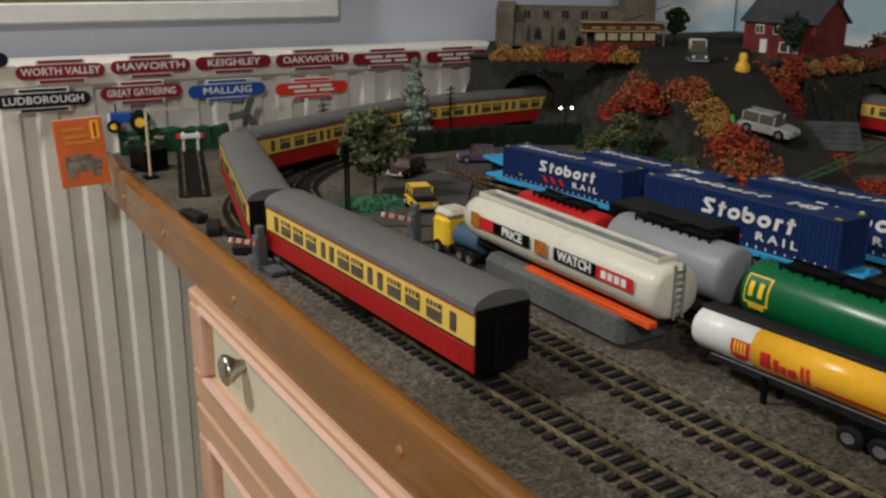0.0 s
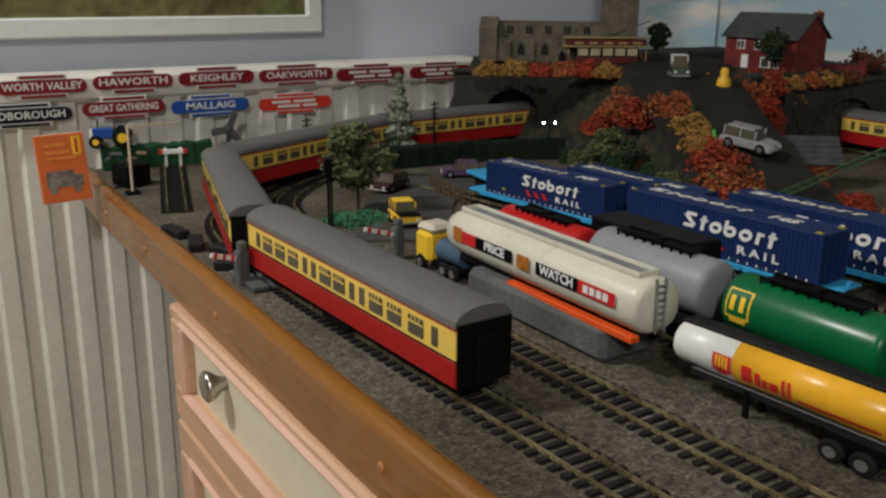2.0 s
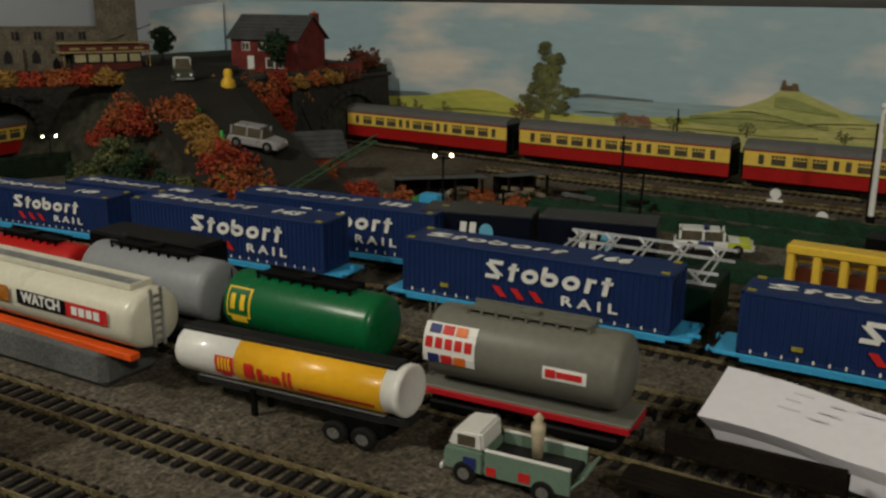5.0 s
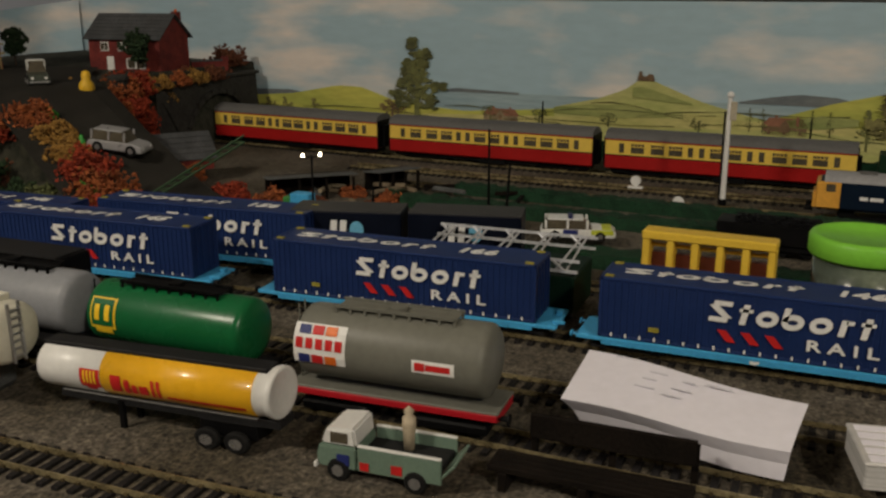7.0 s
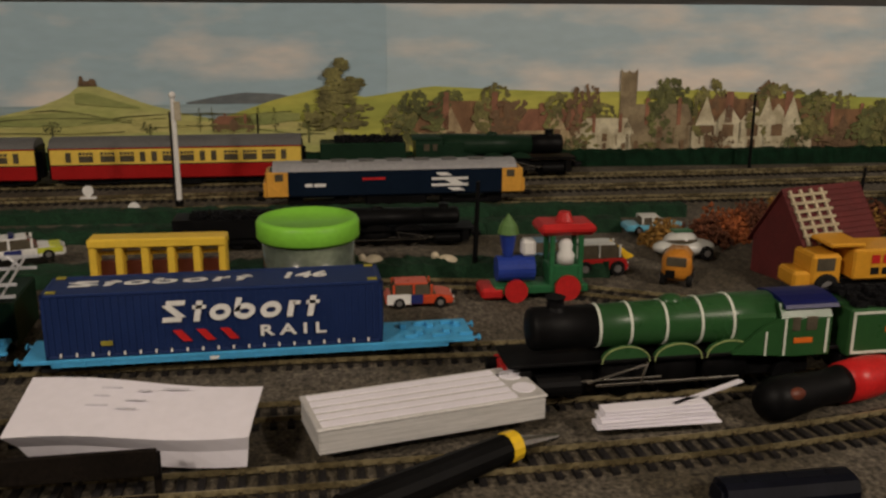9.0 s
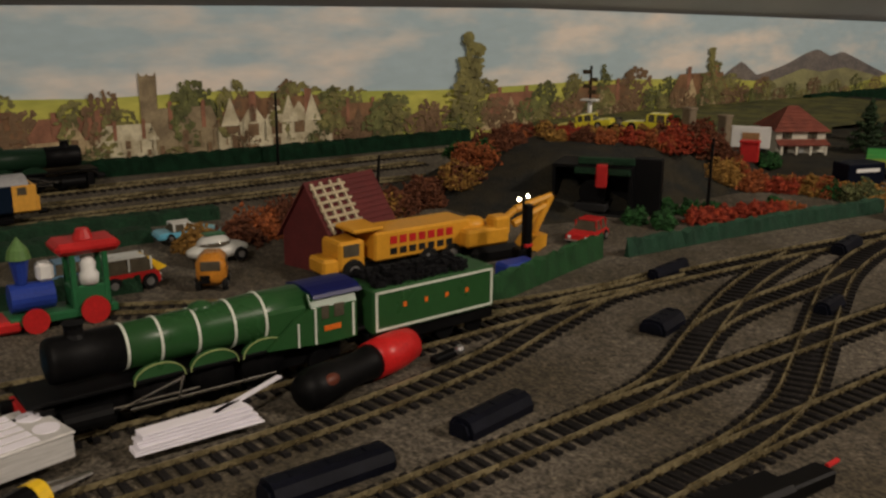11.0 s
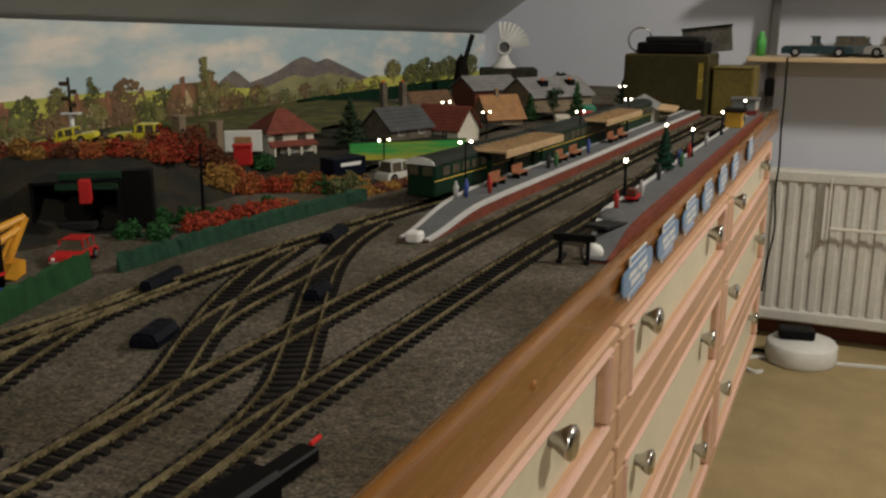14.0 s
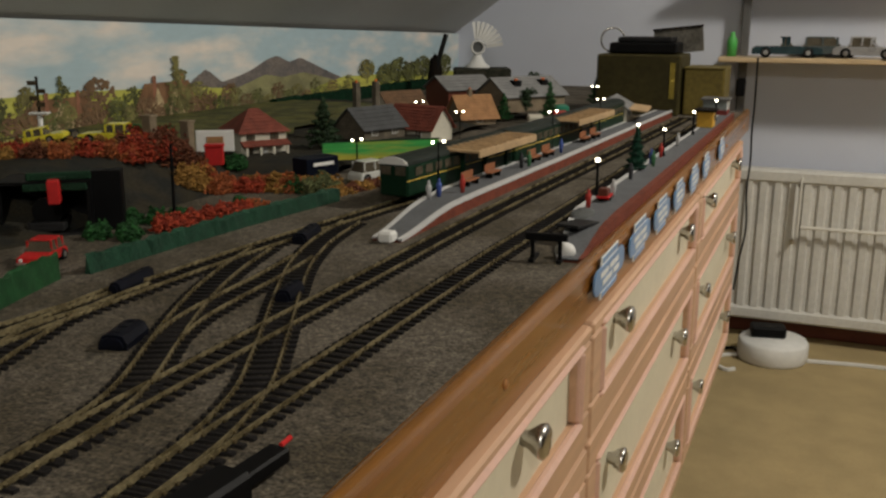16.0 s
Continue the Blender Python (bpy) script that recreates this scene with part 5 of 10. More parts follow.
# bushes down the left flank of the road, and over the tunnels
for i, (x, y, s, mt) in enumerate([(0.70, 0.99, 0.016, L_YEL), (0.73, 0.975, 0.017, L_YEL), (0.755, 0.955, 0.014, L_RED), (0.785, 0.94, 0.017, L_ORG), (0.805, 0.92, 0.018, L_RED), (0.82, 0.90, 0.016, L_YEL),
                                   (0.775, 0.845, 0.022, L_RED), (0.765, 0.80, 0.026, L_ORG), (0.752, 0.765, 0.024, L_RED), (0.752, 0.722, 0.022, L_ORG), (0.742, 0.678, 0.017, L_YEL), (0.728, 0.650, 0.017, L_YEL),
                                   (0.716, 0.622, 0.022, L_RED), (0.692, 0.585, 0.026, L_ORG), (0.668, 0.56, 0.022, L_RED), (0.662, 0.525, 0.018, L_YEL), (0.70, 0.60, 0.012, L_BRT), (0.765, 0.71, 0.010, L_BRT),
                                   (0.885, 0.78, 0.022, L_YEL), (0.91, 0.765, 0.026, L_RED), (0.94, 0.77, 0.024, L_ORG), (0.97, 0.775, 0.026, L_RED), (1.0, 0.785, 0.020, L_YEL), (1.04, 0.79, 0.020, L_YEL), (1.10, 0.795, 0.018, L_RUST),
                                   (1.16, 0.795, 0.022, L_RUST), (1.21, 0.80, 0.024, L_RUST), (0.84, 0.60, 0.016, L_ORG), (0.815, 0.53, 0.018, L_RED), (0.80, 0.47, 0.018, L_ORG), (0.775, 0.43, 0.014, L_YEL), (0.74, 0.425, 0.014, L_ORG)]):
    z = max(hill_height(x, y), 0.0)
    low = 0.018 if 17 < i < 24 else 0.0
    if y > 0.88 and x < 0.83 or (y < 0.8 and x > 1.0):
        z = 0.102 if x < 0.83 else 0.088
    k = 1.3 if 5 < i < 16 else 1.15
    bush(x, y, max(z - 0.003 - low, 0.0), s * k, s * k, s * (1.15 if 5 < i < 16 else 1.0), mt, n=340, size=0.0031)
for x, y, z, s, mt in ((0.875, 0.745, 0.072, 0.022, L_RED), (0.905, 0.748, 0.062, 0.020, L_ORG), (0.935, 0.752, 0.064, 0.022, L_RED), (1.02, 0.772, 0.086, 0.016, L_YEL), (1.055, 0.772, 0.087, 0.017, L_ORG), (1.09, 0.772, 0.087, 0.017, L_YEL), (1.13, 0.772, 0.088, 0.017, L_RUST)):
    bush(x, y, z, s, s, s * 0.9, mt, "", 300, 0.003)
tree(0.722, 0.788, 0.0, 0.066, 0.033, L_OLV, "dense olive-green model tree at the hill's foot", False, 700, 0.1)
tree(0.695, 0.725, 0.0, 0.052, 0.027, L_DGR, "low dark green model tree beside the hill", False, 520, 0.1)


for x, y, s, mt in ((0.735, 0.835, 0.020, L_OLV), (0.715, 0.765, 0.022, L_DGR), (0.745, 0.815, 0.018, L_DGR), (0.700, 0.690, 0.018, L_DGR), (0.725, 0.745, 0.020, L_RUST), (0.690, 0.655, 0.016, L_OLV), (0.745, 0.87, 0.016, L_DGR)):
    bush(x, y, max(hill_height(x, y) - 0.004, 0), s, s, s * 1.1, mt, "ragged dark green bush on the hill's flank", 300, 0.003)


# ---- buildings ----
def house(m, L, W, H, RH, wall, roof, label, windows=(), hip=0.0, name="model_house", eave=0.004, door=None, chimneys=(), wm=None, wallz=0.0):
    """A building with its long side along x, front towards -y. windows: (u, z, w, h) on the front; chimneys: (x, y, w, h)."""
    t = thing(name, label, "building", "", m)
    bm = bmesh.new()
    box(bm, (0, 0, H / 2), (L, W, H))
    if not hip:
        for s in (-1, 1):
            a = [bm.verts.new((s * L / 2, -W / 2, H)), bm.verts.new((s * L / 2, W / 2, H)), bm.verts.new((s * L / 2, 0, H + RH))]
            bm.faces.new(a)
    part("wall", bm, wall, t)
    bm = bmesh.new()
    e, th = eave, 0.0018
    k = RH / (W / 2)
    for s in (-1, 1):
        x0, x1 = -L / 2 - e, L / 2 + e
        lo = [(x0, s * (W / 2 + e), H - k * e), (x1, s * (W / 2 + e), H - k * e)]
        hi = [(x1 - hip - (0 if not hip else e), 0, H + RH), (x0 + hip + (0 if not hip else e), 0, H + RH)]
        vs = [bm.verts.new(Vector(v) + Vector((0, 0, dz))) for dz in (0.0003, th) for v in lo + hi]
        bm.faces.new(vs[:4]), bm.faces.new(vs[4:])
        for i in range(4):
            bm.faces.new((vs[i], vs[(i + 1) % 4], vs[4 + (i + 1) % 4], vs[4 + i]))
    if hip:
        for s in (-1, 1):
            x = s * (L / 2 + e)
            vs = [bm.verts.new(v) for v in ((x, -(W / 2 + e), H - k * e + th), (x, W / 2 + e, H - k * e + th), (x - s * (hip + e), 0, H + RH + th))]
            bm.faces.new(vs)
    bmesh.ops.recalc_face_normals(bm, faces=bm.faces)
    part("roof", bm, roof, t)
    # courses of the roof covering
    n = max(3, int(RH / 0.004))
    for s in (-1, 1):
        for i in range(1, n):
            q = i / n
            ll = (L + 2 * e) - (2 * (hip + e) * q if hip else 0)
            part("roof_course", bx((0, s * (W / 2 + e) * (1 - q), H - k * e + (RH + k * e) * q + th + 0.0004), (ll, 0.0009, 0.0007)), roof, t)
    for u, z, w, h in windows:
        f = part("window", bx((u, -W / 2 - 0.0004, z), (w, 0.0012, h), 0.0002), wm or M_WHITEP, t, "white window frame")
        for sx in (-1, 1):
            part("pane", bx((u + sx * w * 0.23, -W / 2 - 0.0011, z), (w * 0.36, 0.0006, h * 0.8)), M_GLASSD, f)
    if door:
        u, w, h = door
        part("door", bx((u, -W / 2 - 0.0006, h / 2), (w, 0.0016, h), 0.0003), M_WHITEP, t)
    for x, y, w, h in chimneys:
        c = part("chimney", bx((x, y, H + h / 2), (w, w, h + 0.004), 0.0004), wall, t)
        part("chimney_pot", cyl(bmesh.new(), (x, y, H + h), (x, y, H + h + 0.005), w * 0.22, n=10), M_ORANGE, c)
    return t


M_BRICK = mat("red_brick", (0.20, 0.035, 0.028), 0.85, var=0.3, scale=60, bump=0.5, second=(0.13, 0.022, 0.02), fine=400)
M_SLATE = mat("slate_roof", (0.075, 0.078, 0.082), 0.7, var=0.3, scale=50, bump=0.5)
M_STONEG = mat("church_stone", (0.135, 0.115, 0.085), 0.95, var=0.35, scale=50, bump=0.7, fine=300)
M_TILE = mat("red_tile", (0.22, 0.06, 0.04), 0.8, var=0.3, scale=60, bump=0.6)
M_RENDER = mat("cream_render", (0.58, 0.55, 0.46), 0.85, var=0.1, scale=30, bump=0.3)
M_OTILE = mat("orange_tile", (0.38, 0.20, 0.09), 0.8, var=0.25, scale=60, bump=0.6)
M_BSTONE = mat("buff_stone", (0.23, 0.18, 0.12), 0.9, var=0.25, scale=60, bump=0.5)

house(pose(1.090, 0.860, 0.100, 0, 0, -86), 0.112, 0.068, 0.047, 0.028, M_BRICK, M_SLATE, "two-storey red brick house with slate roof on the hill",
      [(-0.030, 0.034, 0.013, 0.012), (-0.002, 0.034, 0.013, 0.012), (0.026, 0.034, 0.013, 0.012), (0.018, 0.012, 0.030, 0.014)], 0.0, "brick_house", 0.005, (-0.022, 0.011, 0.021), ((0.050, 0.018, 0.010, 0.030),))
gw = thing("garden_wall", "low red brick garden wall with an end pillar", "wall", "", pose(1.150, 0.793, 0.096, 0, 0, -32))
part("wall", bx((0, 0, 0.007), (0.046, 0.005, 0.014), 0.0006), M_BRICK, gw)
part("coping", bx((0, 0, 0.0148), (0.047, 0.007, 0.002), 0.0005), M_SLATE, gw)
part("pillar", bx((0.026, 0, 0.010), (0.008, 0.008, 0.020), 0.0006), M_BRICK, gw)
tree(1.035, 0.818, 0.096, 0.072, 0.026, L_DGR, "small dark tree before the brick house", False, 420)
# church: nave, aisle, tower
ch = thing("church", "grey stone church with a square tower on the hill", "church", "", pose(0.838, 1.045, 0.108, 0, 0, -42) @ Matrix.Diagonal((0.78, 0.85, 1.0, 1)))
part("nave", bx((0, 0.018, 0.026), (0.205, 0.05, 0.052), 0.0008), M_STONEG, ch)
part("aisle", bx((-0.005, -0.016, 0.016), (0.17, 0.028, 0.032), 0.0008), M_STONEG, ch)
part("porch", bx((0.03, -0.036, 0.011), (0.028, 0.016, 0.022), 0.0008), M_STONEG, ch)
part("tower", bx((0.125, 0.012, 0.085), (0.065, 0.058, 0.170), 0.001), M_STONEG, ch)
part("parapet", bx((0, -0.0055, 0.0535), (0.206, 0.004, 0.003), 0.0006), M_STONEG, ch)
bm = bmesh.new()
extrude(bm, [(-0.034, 0.0), (0.014, 0.0), (0.014, 0.046), (-0.010, 0.060), (-0.034, 0.046)], -0.118, -0.086, "X")
part("chancel", bm, M_STONEG, ch)
bm = bmesh.new()
extrude(bm, [(-0.007, 0.012), (0.007, 0.012), (0.007, 0.032), (0.0, 0.042), (-0.007, 0.032)], -0.1195, -0.1175, "X")
bmesh.ops.translate(bm, vec=(0, -0.010, 0), verts=bm.verts)
part("window", bm, M_DARK, ch, "tall pointed window")
part("tower_band", bx((0.125, 0.012, 0.11), (0.067, 0.060, 0.003), 0.0006), M_STONEG, ch)
for k in range(4):
    part("buttress", bx((-0.064 + k * 0.042, -0.031, 0.014), (0.006, 0.008, 0.028), 0.0006), M_STONEG, ch)
for k in range(5):
    w = part("window", bx((-0.066 + k * 0.034, -0.0078, 0.043), (0.011, 0.0014, 0.010), 0.0003), M_DARK, ch)
    part("mullion", bx((-0.066 + k * 0.034, -0.0086, 0.043), (0.0012, 0.001, 0.010)), M_STONEG, w)
for k in range(3):
    bm = bmesh.new()
    extrude(bm, [(-0.006, 0.010), (0.006, 0.010), (0.006, 0.020), (0.0, 0.027), (-0.006, 0.020)], -0.0312, -0.0298, "Y")
    bmesh.ops.translate(bm, vec=(-0.043 + k * 0.042, 0, 0), verts=bm.verts)
    part("window", bm, M_DARK, ch)
bm = bmesh.new()
extrude(bm, [(-0.006, 0.0), (0.006, 0.0), (0.006, 0.011), (0.0, 0.018), (-0.006, 0.011)], -0.0455, -0.0438, "Y")
bmesh.ops.translate(bm, vec=(0.03, 0, 0), verts=bm.verts)
part("door", bm, M_BLACK, ch, "dark pointed doorway")

# tram in front of the church
M_TRAMC = mat("tram_cream", (0.34, 0.27, 0.12), 0.5, var=0.12, scale=40)
M_TRAMB = mat("tram_maroon", (0.10, 0.018, 0.014), 0.5, var=0.2)
tm = thing("tramcar", "small double-deck tramcar in maroon and cream", "tram", "", pose(0.885, 0.975, 0.105, 0, 0, 62))
part("lower_deck", bx((0, 0, 0.0075), (0.023, 0.086, 0.010), 0.001), M_TRAMB, tm)
part("window_band", bx((0, 0, 0.0185), (0.0225, 0.086, 0.013), 0.0006), M_DARK, tm)
part("upper_deck", bx((0, 0, 0.0305), (0.024, 0.108, 0.009), 0.001), M_TRAMB, tm)
part("canopy", bx((0, 0, 0.0262), (0.026, 0.118, 0.0022), 0.0008), M_TRAMC, tm)
part("seat_rail", bx((0, 0, 0.0375), (0.0245, 0.116, 0.0016), 0.0005), M_TRAMC, tm)
for s in (-1, 1):
    for k in range(5):
        part("window", bx((s * 0.0116, -0.034 + 0.017 * k, 0.0188), (0.0010, 0.0135, 0.0095), 0.0003), mat("tram_glass", (0.42, 0.37, 0.22), 0.25), tm)
        part("name_bar", bx((s * 0.0122, -0.040 + 0.020 * k, 0.0308), (0.0005, 0.012, 0.0026)), M_TRAMC, tm)
    part("platform_dash", bx((0, s * 0.0545, 0.0095), (0.020, 0.0012, 0.014), 0.0003), M_TRAMB, tm)
    for q in (-1, 1):
        part("platform_post", bx((q * 0.009, s * 0.0535, 0.016), (0.0012, 0.0012, 0.022)), M_TRAMC, tm)
part("trolley_pole", cyl(bmesh.new(), (0, 0.0, 0.038), (0, -0.06, 0.060), 0.0006, n=6), M_DARK, tm)
part("truck", bx((0, 0, 0.002), (0.018, 0.06, 0.004), 0.0005), M_DARK, tm)

M_CARW = mat("car_white", (0.56, 0.57, 0.54), 0.3, var=0.05, scale=40, coat=0.3)
M_SILV = mat("car_silver", (0.45, 0.45, 0.46), 0.3, 0.4, var=0.06, scale=40)
car(pose(0.835, 0.790, 0.103, 2, 0, 140), mat("car_dark_green", (0.05, 0.06, 0.045), 0.35, coat=0.3), "dark vintage lorry with pale roof and headlamps on the hill", 0.046, 0.021, 0.030, (-0.45, 0.12), "vintage_lorry", M_CARW)
car(pose(0.760, 0.618, 0.054, -7, 3, 195), M_SILV, "silver off-road car coming down the hill road", 0.056, 0.026, 0.022, (-0.47, 0.24))
fg = part("mannequin", lathe(bmesh.new(), [(0.0001, 0), (0.007, 0), (0.0075, 0.012), (0.009, 0.018), (0.0075, 0.024), (0.0045, 0.027), (0.0055, 0.032), (0.004, 0.036), (0.0001, 0.037)], n=14), mat("figure_yellow", (0.75, 0.45, 0.03), 0.5), None, "", True)
fg.matrix_basis = pose(0.842, 0.728, 0.087) @ Matrix.Diagonal((0.95, 0.95, 0.98, 1))
tagged(fg, "plain yellow standing toy figure on the hill", "figure")
fg2 = part("mannequin", lathe(bmesh.new(), [(0.0001, 0), (0.004, 0), (0.0045, 0.01), (0.005, 0.015), (0.0025, 0.018), (0.003, 0.021), (0.0001, 0.023)], n=12), mat("figure_green", (0.05, 0.35, 0.06), 0.5), None, "", True)
fg2.matrix_basis = pose(0.742, 0.648, 0.056) @ Matrix.Diagonal((0.7, 0.7, 0.7, 1))
tagged(fg2, "small plain green toy figure beside the road", "figure")
house(pose(0.868, 0.652, 0.016, 0, 0, -38), 0.095, 0.054, 0.015, 0.022, M_BRICK, M_SLATE, "low brick shed with a grey slate roof", [], 0, "brick_shed")
# round chimney on the hill, beside the tunnel
part_ch = thing("stone_turret", "round grey stone turret between the bushes", "turret", "", pose(0.935, 0.765, 0.05))
part("shaft", lathe(bmesh.new(), [(0.0001, 0), (0.011, 0), (0.0105, 0.052), (0.0125, 0.054), (0.0125, 0.058), (0.009, 0.060), (0.0001, 0.06)], n=16), M_STONEW, part_ch)
bush(0.955, 0.745, 0.03, 0.016, 0.012, 0.05, L_RED, "tall red creeper on the tunnel wall", 200)

tree(0.992, 0.985, 0.104, 0.066, 0.021, L_DGR, "small dark tree standing beside the tram", False, 380)
# ---- lamps ----


def twin_lamp(x, y, z, h, rz=0.0, one=False):
    t = thing("street_lamp", "black model street lamp with lit warm bulbs", "lamp", "street lamps", pose(x, y, z, 0, 0, rz))
    part("post", lathe(bmesh.new(), [(0.0001, 0), (0.0028, 0), (0.0024, 0.004), (0.0016 if one else 0.0010, 0.006), (0.0013 if one else 0.0008, h * 0.9), (0.0018 if one else 0.0012, h), (0.0001, h)], n=10), M_BLACK, t)
    if one:
        part("lantern", lathe(bmesh.new(), [(0.0001, h + 0.0035), (0.0026, h + 0.0035), (0.0012, h + 0.0055), (0.0001, h + 0.0065)], n=8), M_BLACK, t)
        part("bulb", ball(bmesh.new(), (0, 0, h + 0.0016), 0.0023, 10), M_BULB, t)
    else:
        part("arm", cyl(bmesh.new(), (0, -0.007, h - 0.002), (0, 0.007, h - 0.002), 0.0006, n=6), M_BLACK, t)
        for s in (-1, 1):
            part("bulb", ball(bmesh.new(), (0, s * 0.007, h), 0.0015, 10), M_BULB, t)
    return t


def mast(x, y, h, r=0.0014, lean=0.0, arms=0, label="thin black telegraph pole on the layout"):
    t = thing("telegraph_pole", label, "pole", "telegraph poles", pose(x, y, 0, lean, 0, 20))
    part("post", cyl(bmesh.new(), (0, 0, 0), (0, 0, h), r, r * 0.7, 8), M_BLACK, t)
    for k in range(arms):
        part("cross_arm", bx((0, 0, h * 0.95 - k * 0.006), (0.016 - 0.001 * k, 0.0012, 0.0012)), M_BLACK, t)
    return t


twin_lamp(0.735, 0.905, 0.0, 0.046, 60)
twin_lamp(0.69, 0.36, 0.0, 0.079, 40)
twin_lamp(0.563, -0.527, 0.0, 0.058, 20)
m_post = thing("signal_post", "thick black post with a red band behind the tender", "signal", "", pose(0.5655, -0.534, 0))
part("post", bx((0, 0, 0.026), (0.006, 0.007, 0.052), 0.001), M_BLACK, m_post)
part("band", bx((0, 0, 0.020), (0.0064, 0.0074, 0.003), 0.0005), M_REDP, m_post, "red band")
part("box", bx((0.002, 0.004, 0.012), (0.010, 0.012, 0.012), 0.001), M_BLACK, m_post)
mast(0.70, 0.31, 0.055)
mast(0.84, 0.26, 0.085, arms=3)
mast(0.80, 0.23, 0.062, lean=3)
mast(1.15, 0.30, 0.075)
mast(1.16, -0.01, 0.07)
mast(0.704, -0.178, 0.072, 0.0022, 2)
mast(0.60, 0.96, 0.075, arms=5)
mast(0.45, 1.0, 0.06, arms=5)
mast(1.10, -0.60, 0.09, 0.002)
mast(0.83, -0.57, 0.05, 0.002, 6)
mast(0.60, -0.80, 0.075, 0.0018, 2)

# ---- left end of the layout ----
# enamel station signs on the radiator
M_MAROON = mat("enamel_maroon", (0.20, 0.012, 0.016), 0.3, var=0.06, scale=30)
M_ENBLK = mat("enamel_black", (0.014, 0.014, 0.022), 0.3, var=0.1, scale=30)
M_ENBLUE = mat("enamel_blue", (0.02, 0.075, 0.32), 0.3, var=0.06, scale=30)
M_ENRED = mat("enamel_red", (0.60, 0.045, 0.025), 0.3, var=0.06, scale=30)


def totem(text, m, w, material, h=0.018, wide=1.0, bars=False, group="station signs on the radiator"):
    t = thing("station_sign", "enamel station totem sign with white " + ("unreadable lettering" if bars else "lettering"), "sign", group, m)
    bm = bmesh.new()
    box(bm, (0, 0, 0.0005), (w * 0.56, h * 1.75, 0.0012), 0.0004)
    part("border", bm, M_WHITEP, t, "white sign border")
    bm = bmesh.new()
    pr = []
    for k in range(9):
        a = math.pi * (k / 8 - 0.5)
        pr.append((w / 2 - h / 2 + h / 2 * math.cos(a), h / 2 * math.sin(a)))
    pr += [(-x, y) for x, y in pr[::-1]]
    v0 = [bm.verts.new((x, y, 0.0002)) for x, y in pr]
    v1 = [bm.verts.new((x, y, 0.0018)) for x, y in pr]
    bm.faces.new(v1), bm.faces.new(v0[::-1])
    for i in range(len(pr)):
        bm.faces.new((v0[i], v0[(i + 1) % len(pr)], v1[(i + 1) % len(pr)], v1[i]))
    part("plate", bm, material, t)
    for s in (-1, 1):
        part("bar", bx((0, s * h * 0.72, 0.0012), (w * 0.5, h * 0.20, 0.001), 0.0003), material, t)
    if bars:
        part("lettering", plates([(-w * 0.2, h * 0.18, w * 0.25, h * 0.22), (w * 0.12, h * 0.18, w * 0.3, h * 0.22), (-w * 0.1, -h * 0.2, w * 0.3, h * 0.22), (w * 0.2, -h * 0.2, w * 0.2, h * 0.22)], pose(0, 0, 0.0018)), M_WHITEP, t)
    else:
        lettering(text, h * 0.78, pose(0, 0, 0.0019), M_WHITEP, t, "lettering", wide, 0, 0.0002, 0.0002)
    return t


RY, GROW = 1.1196, 1.095
for x0, x1, z, text, mt, wide, bars in ((0.05, 0.122, 0.1135, "", M_ENBLK, 1, True), (0.127, 0.213, 0.0995, "WORTH VALLEY", M_MAROON, 0.84, False), (0.219, 0.303, 0.1005, "HAWORTH", M_MAROON, 1.15, False), (0.309, 0.396, 0.1005, "KEIGHLEY", M_MAROON, 1.12, False),
                                        (0.402, 0.495, 0.0995, "OAKWORTH", M_MAROON, 1.05, False), (0.50, 0.594, 0.0965, "", M_MAROON, 1, True), (0.602, 0.694, 0.095, "", M_MAROON, 1, True),
                                        (0.105, 0.196, 0.0715, "LUDBOROUGH", M_ENBLK, 0.92, False), (0.206, 0.292, 0.0735, "GREAT GATHERING", M_MAROON, 0.66, False), (0.299, 0.388, 0.070, "MALLAIG", M_ENBLUE, 1.15, False), (0.40, 0.492, 0.0665, "", M_ENRED, 1, True)):
    totem(text, facing_y((x0 + x1) / 2 * GROW, RY, 0.2134 + (z - 0.2049) * GROW), (x1 - x0) * GROW, mt, 0.0151, wide * 1.14, bars)

# orange book propped at the end of the strip
bk = thing("book", "orange paperback book with a vehicle drawn on its cover", "book", "", pose(0.178, 0.992, -0.006, -6, -2, 0) @ Matrix.Diagonal((0.93, 1, 0.97, 1)))
M_ORBK = mat("book_orange", (0.62, 0.14, 0.03), 0.55, var=0.08, scale=40)
part("cover", bx((0, 0, 0.0355), (0.051, 0.006, 0.071), 0.0006), M_ORBK, bk)
part("page_block", bx((0.0005, 0.0, 0.0355), (0.0508, 0.004, 0.0716)), M_WHITEP, bk)
part("title_bar", plates([(-0.006, 0.060, 0.022, 0.0035), (-0.004, 0.052, 0.026, 0.003), (0.0, 0.046, 0.032, 0.003)], facing_y(0, -0.0031, 0)), mat("book_title", (0.72, 0.25, 0.04), 0.5), bk)
part("spine_block", plates([(0.0165, 0.058, 0.009, 0.019)], facing_y(0, -0.0031, 0)), M_YEL, bk)
part("numeral", plates([(0.0165, 0.058, 0.003, 0.015)], facing_y(0, -0.0034, 0)), M_REDP, bk)
bm = plates([(0.0, 0.022, 0.038, 0.012), (-0.004, 0.030, 0.028, 0.006), (-0.013, 0.0135, 0.008, 0.008), (0.012, 0.0135, 0.008, 0.008)], facing_y(0, -0.0031, 0))
part("drawing", bm, mat("drawing_grey", (0.28, 0.25, 0.22), 0.6, var=0.6, scale=140), bk, "grey line drawing of a vehicle")

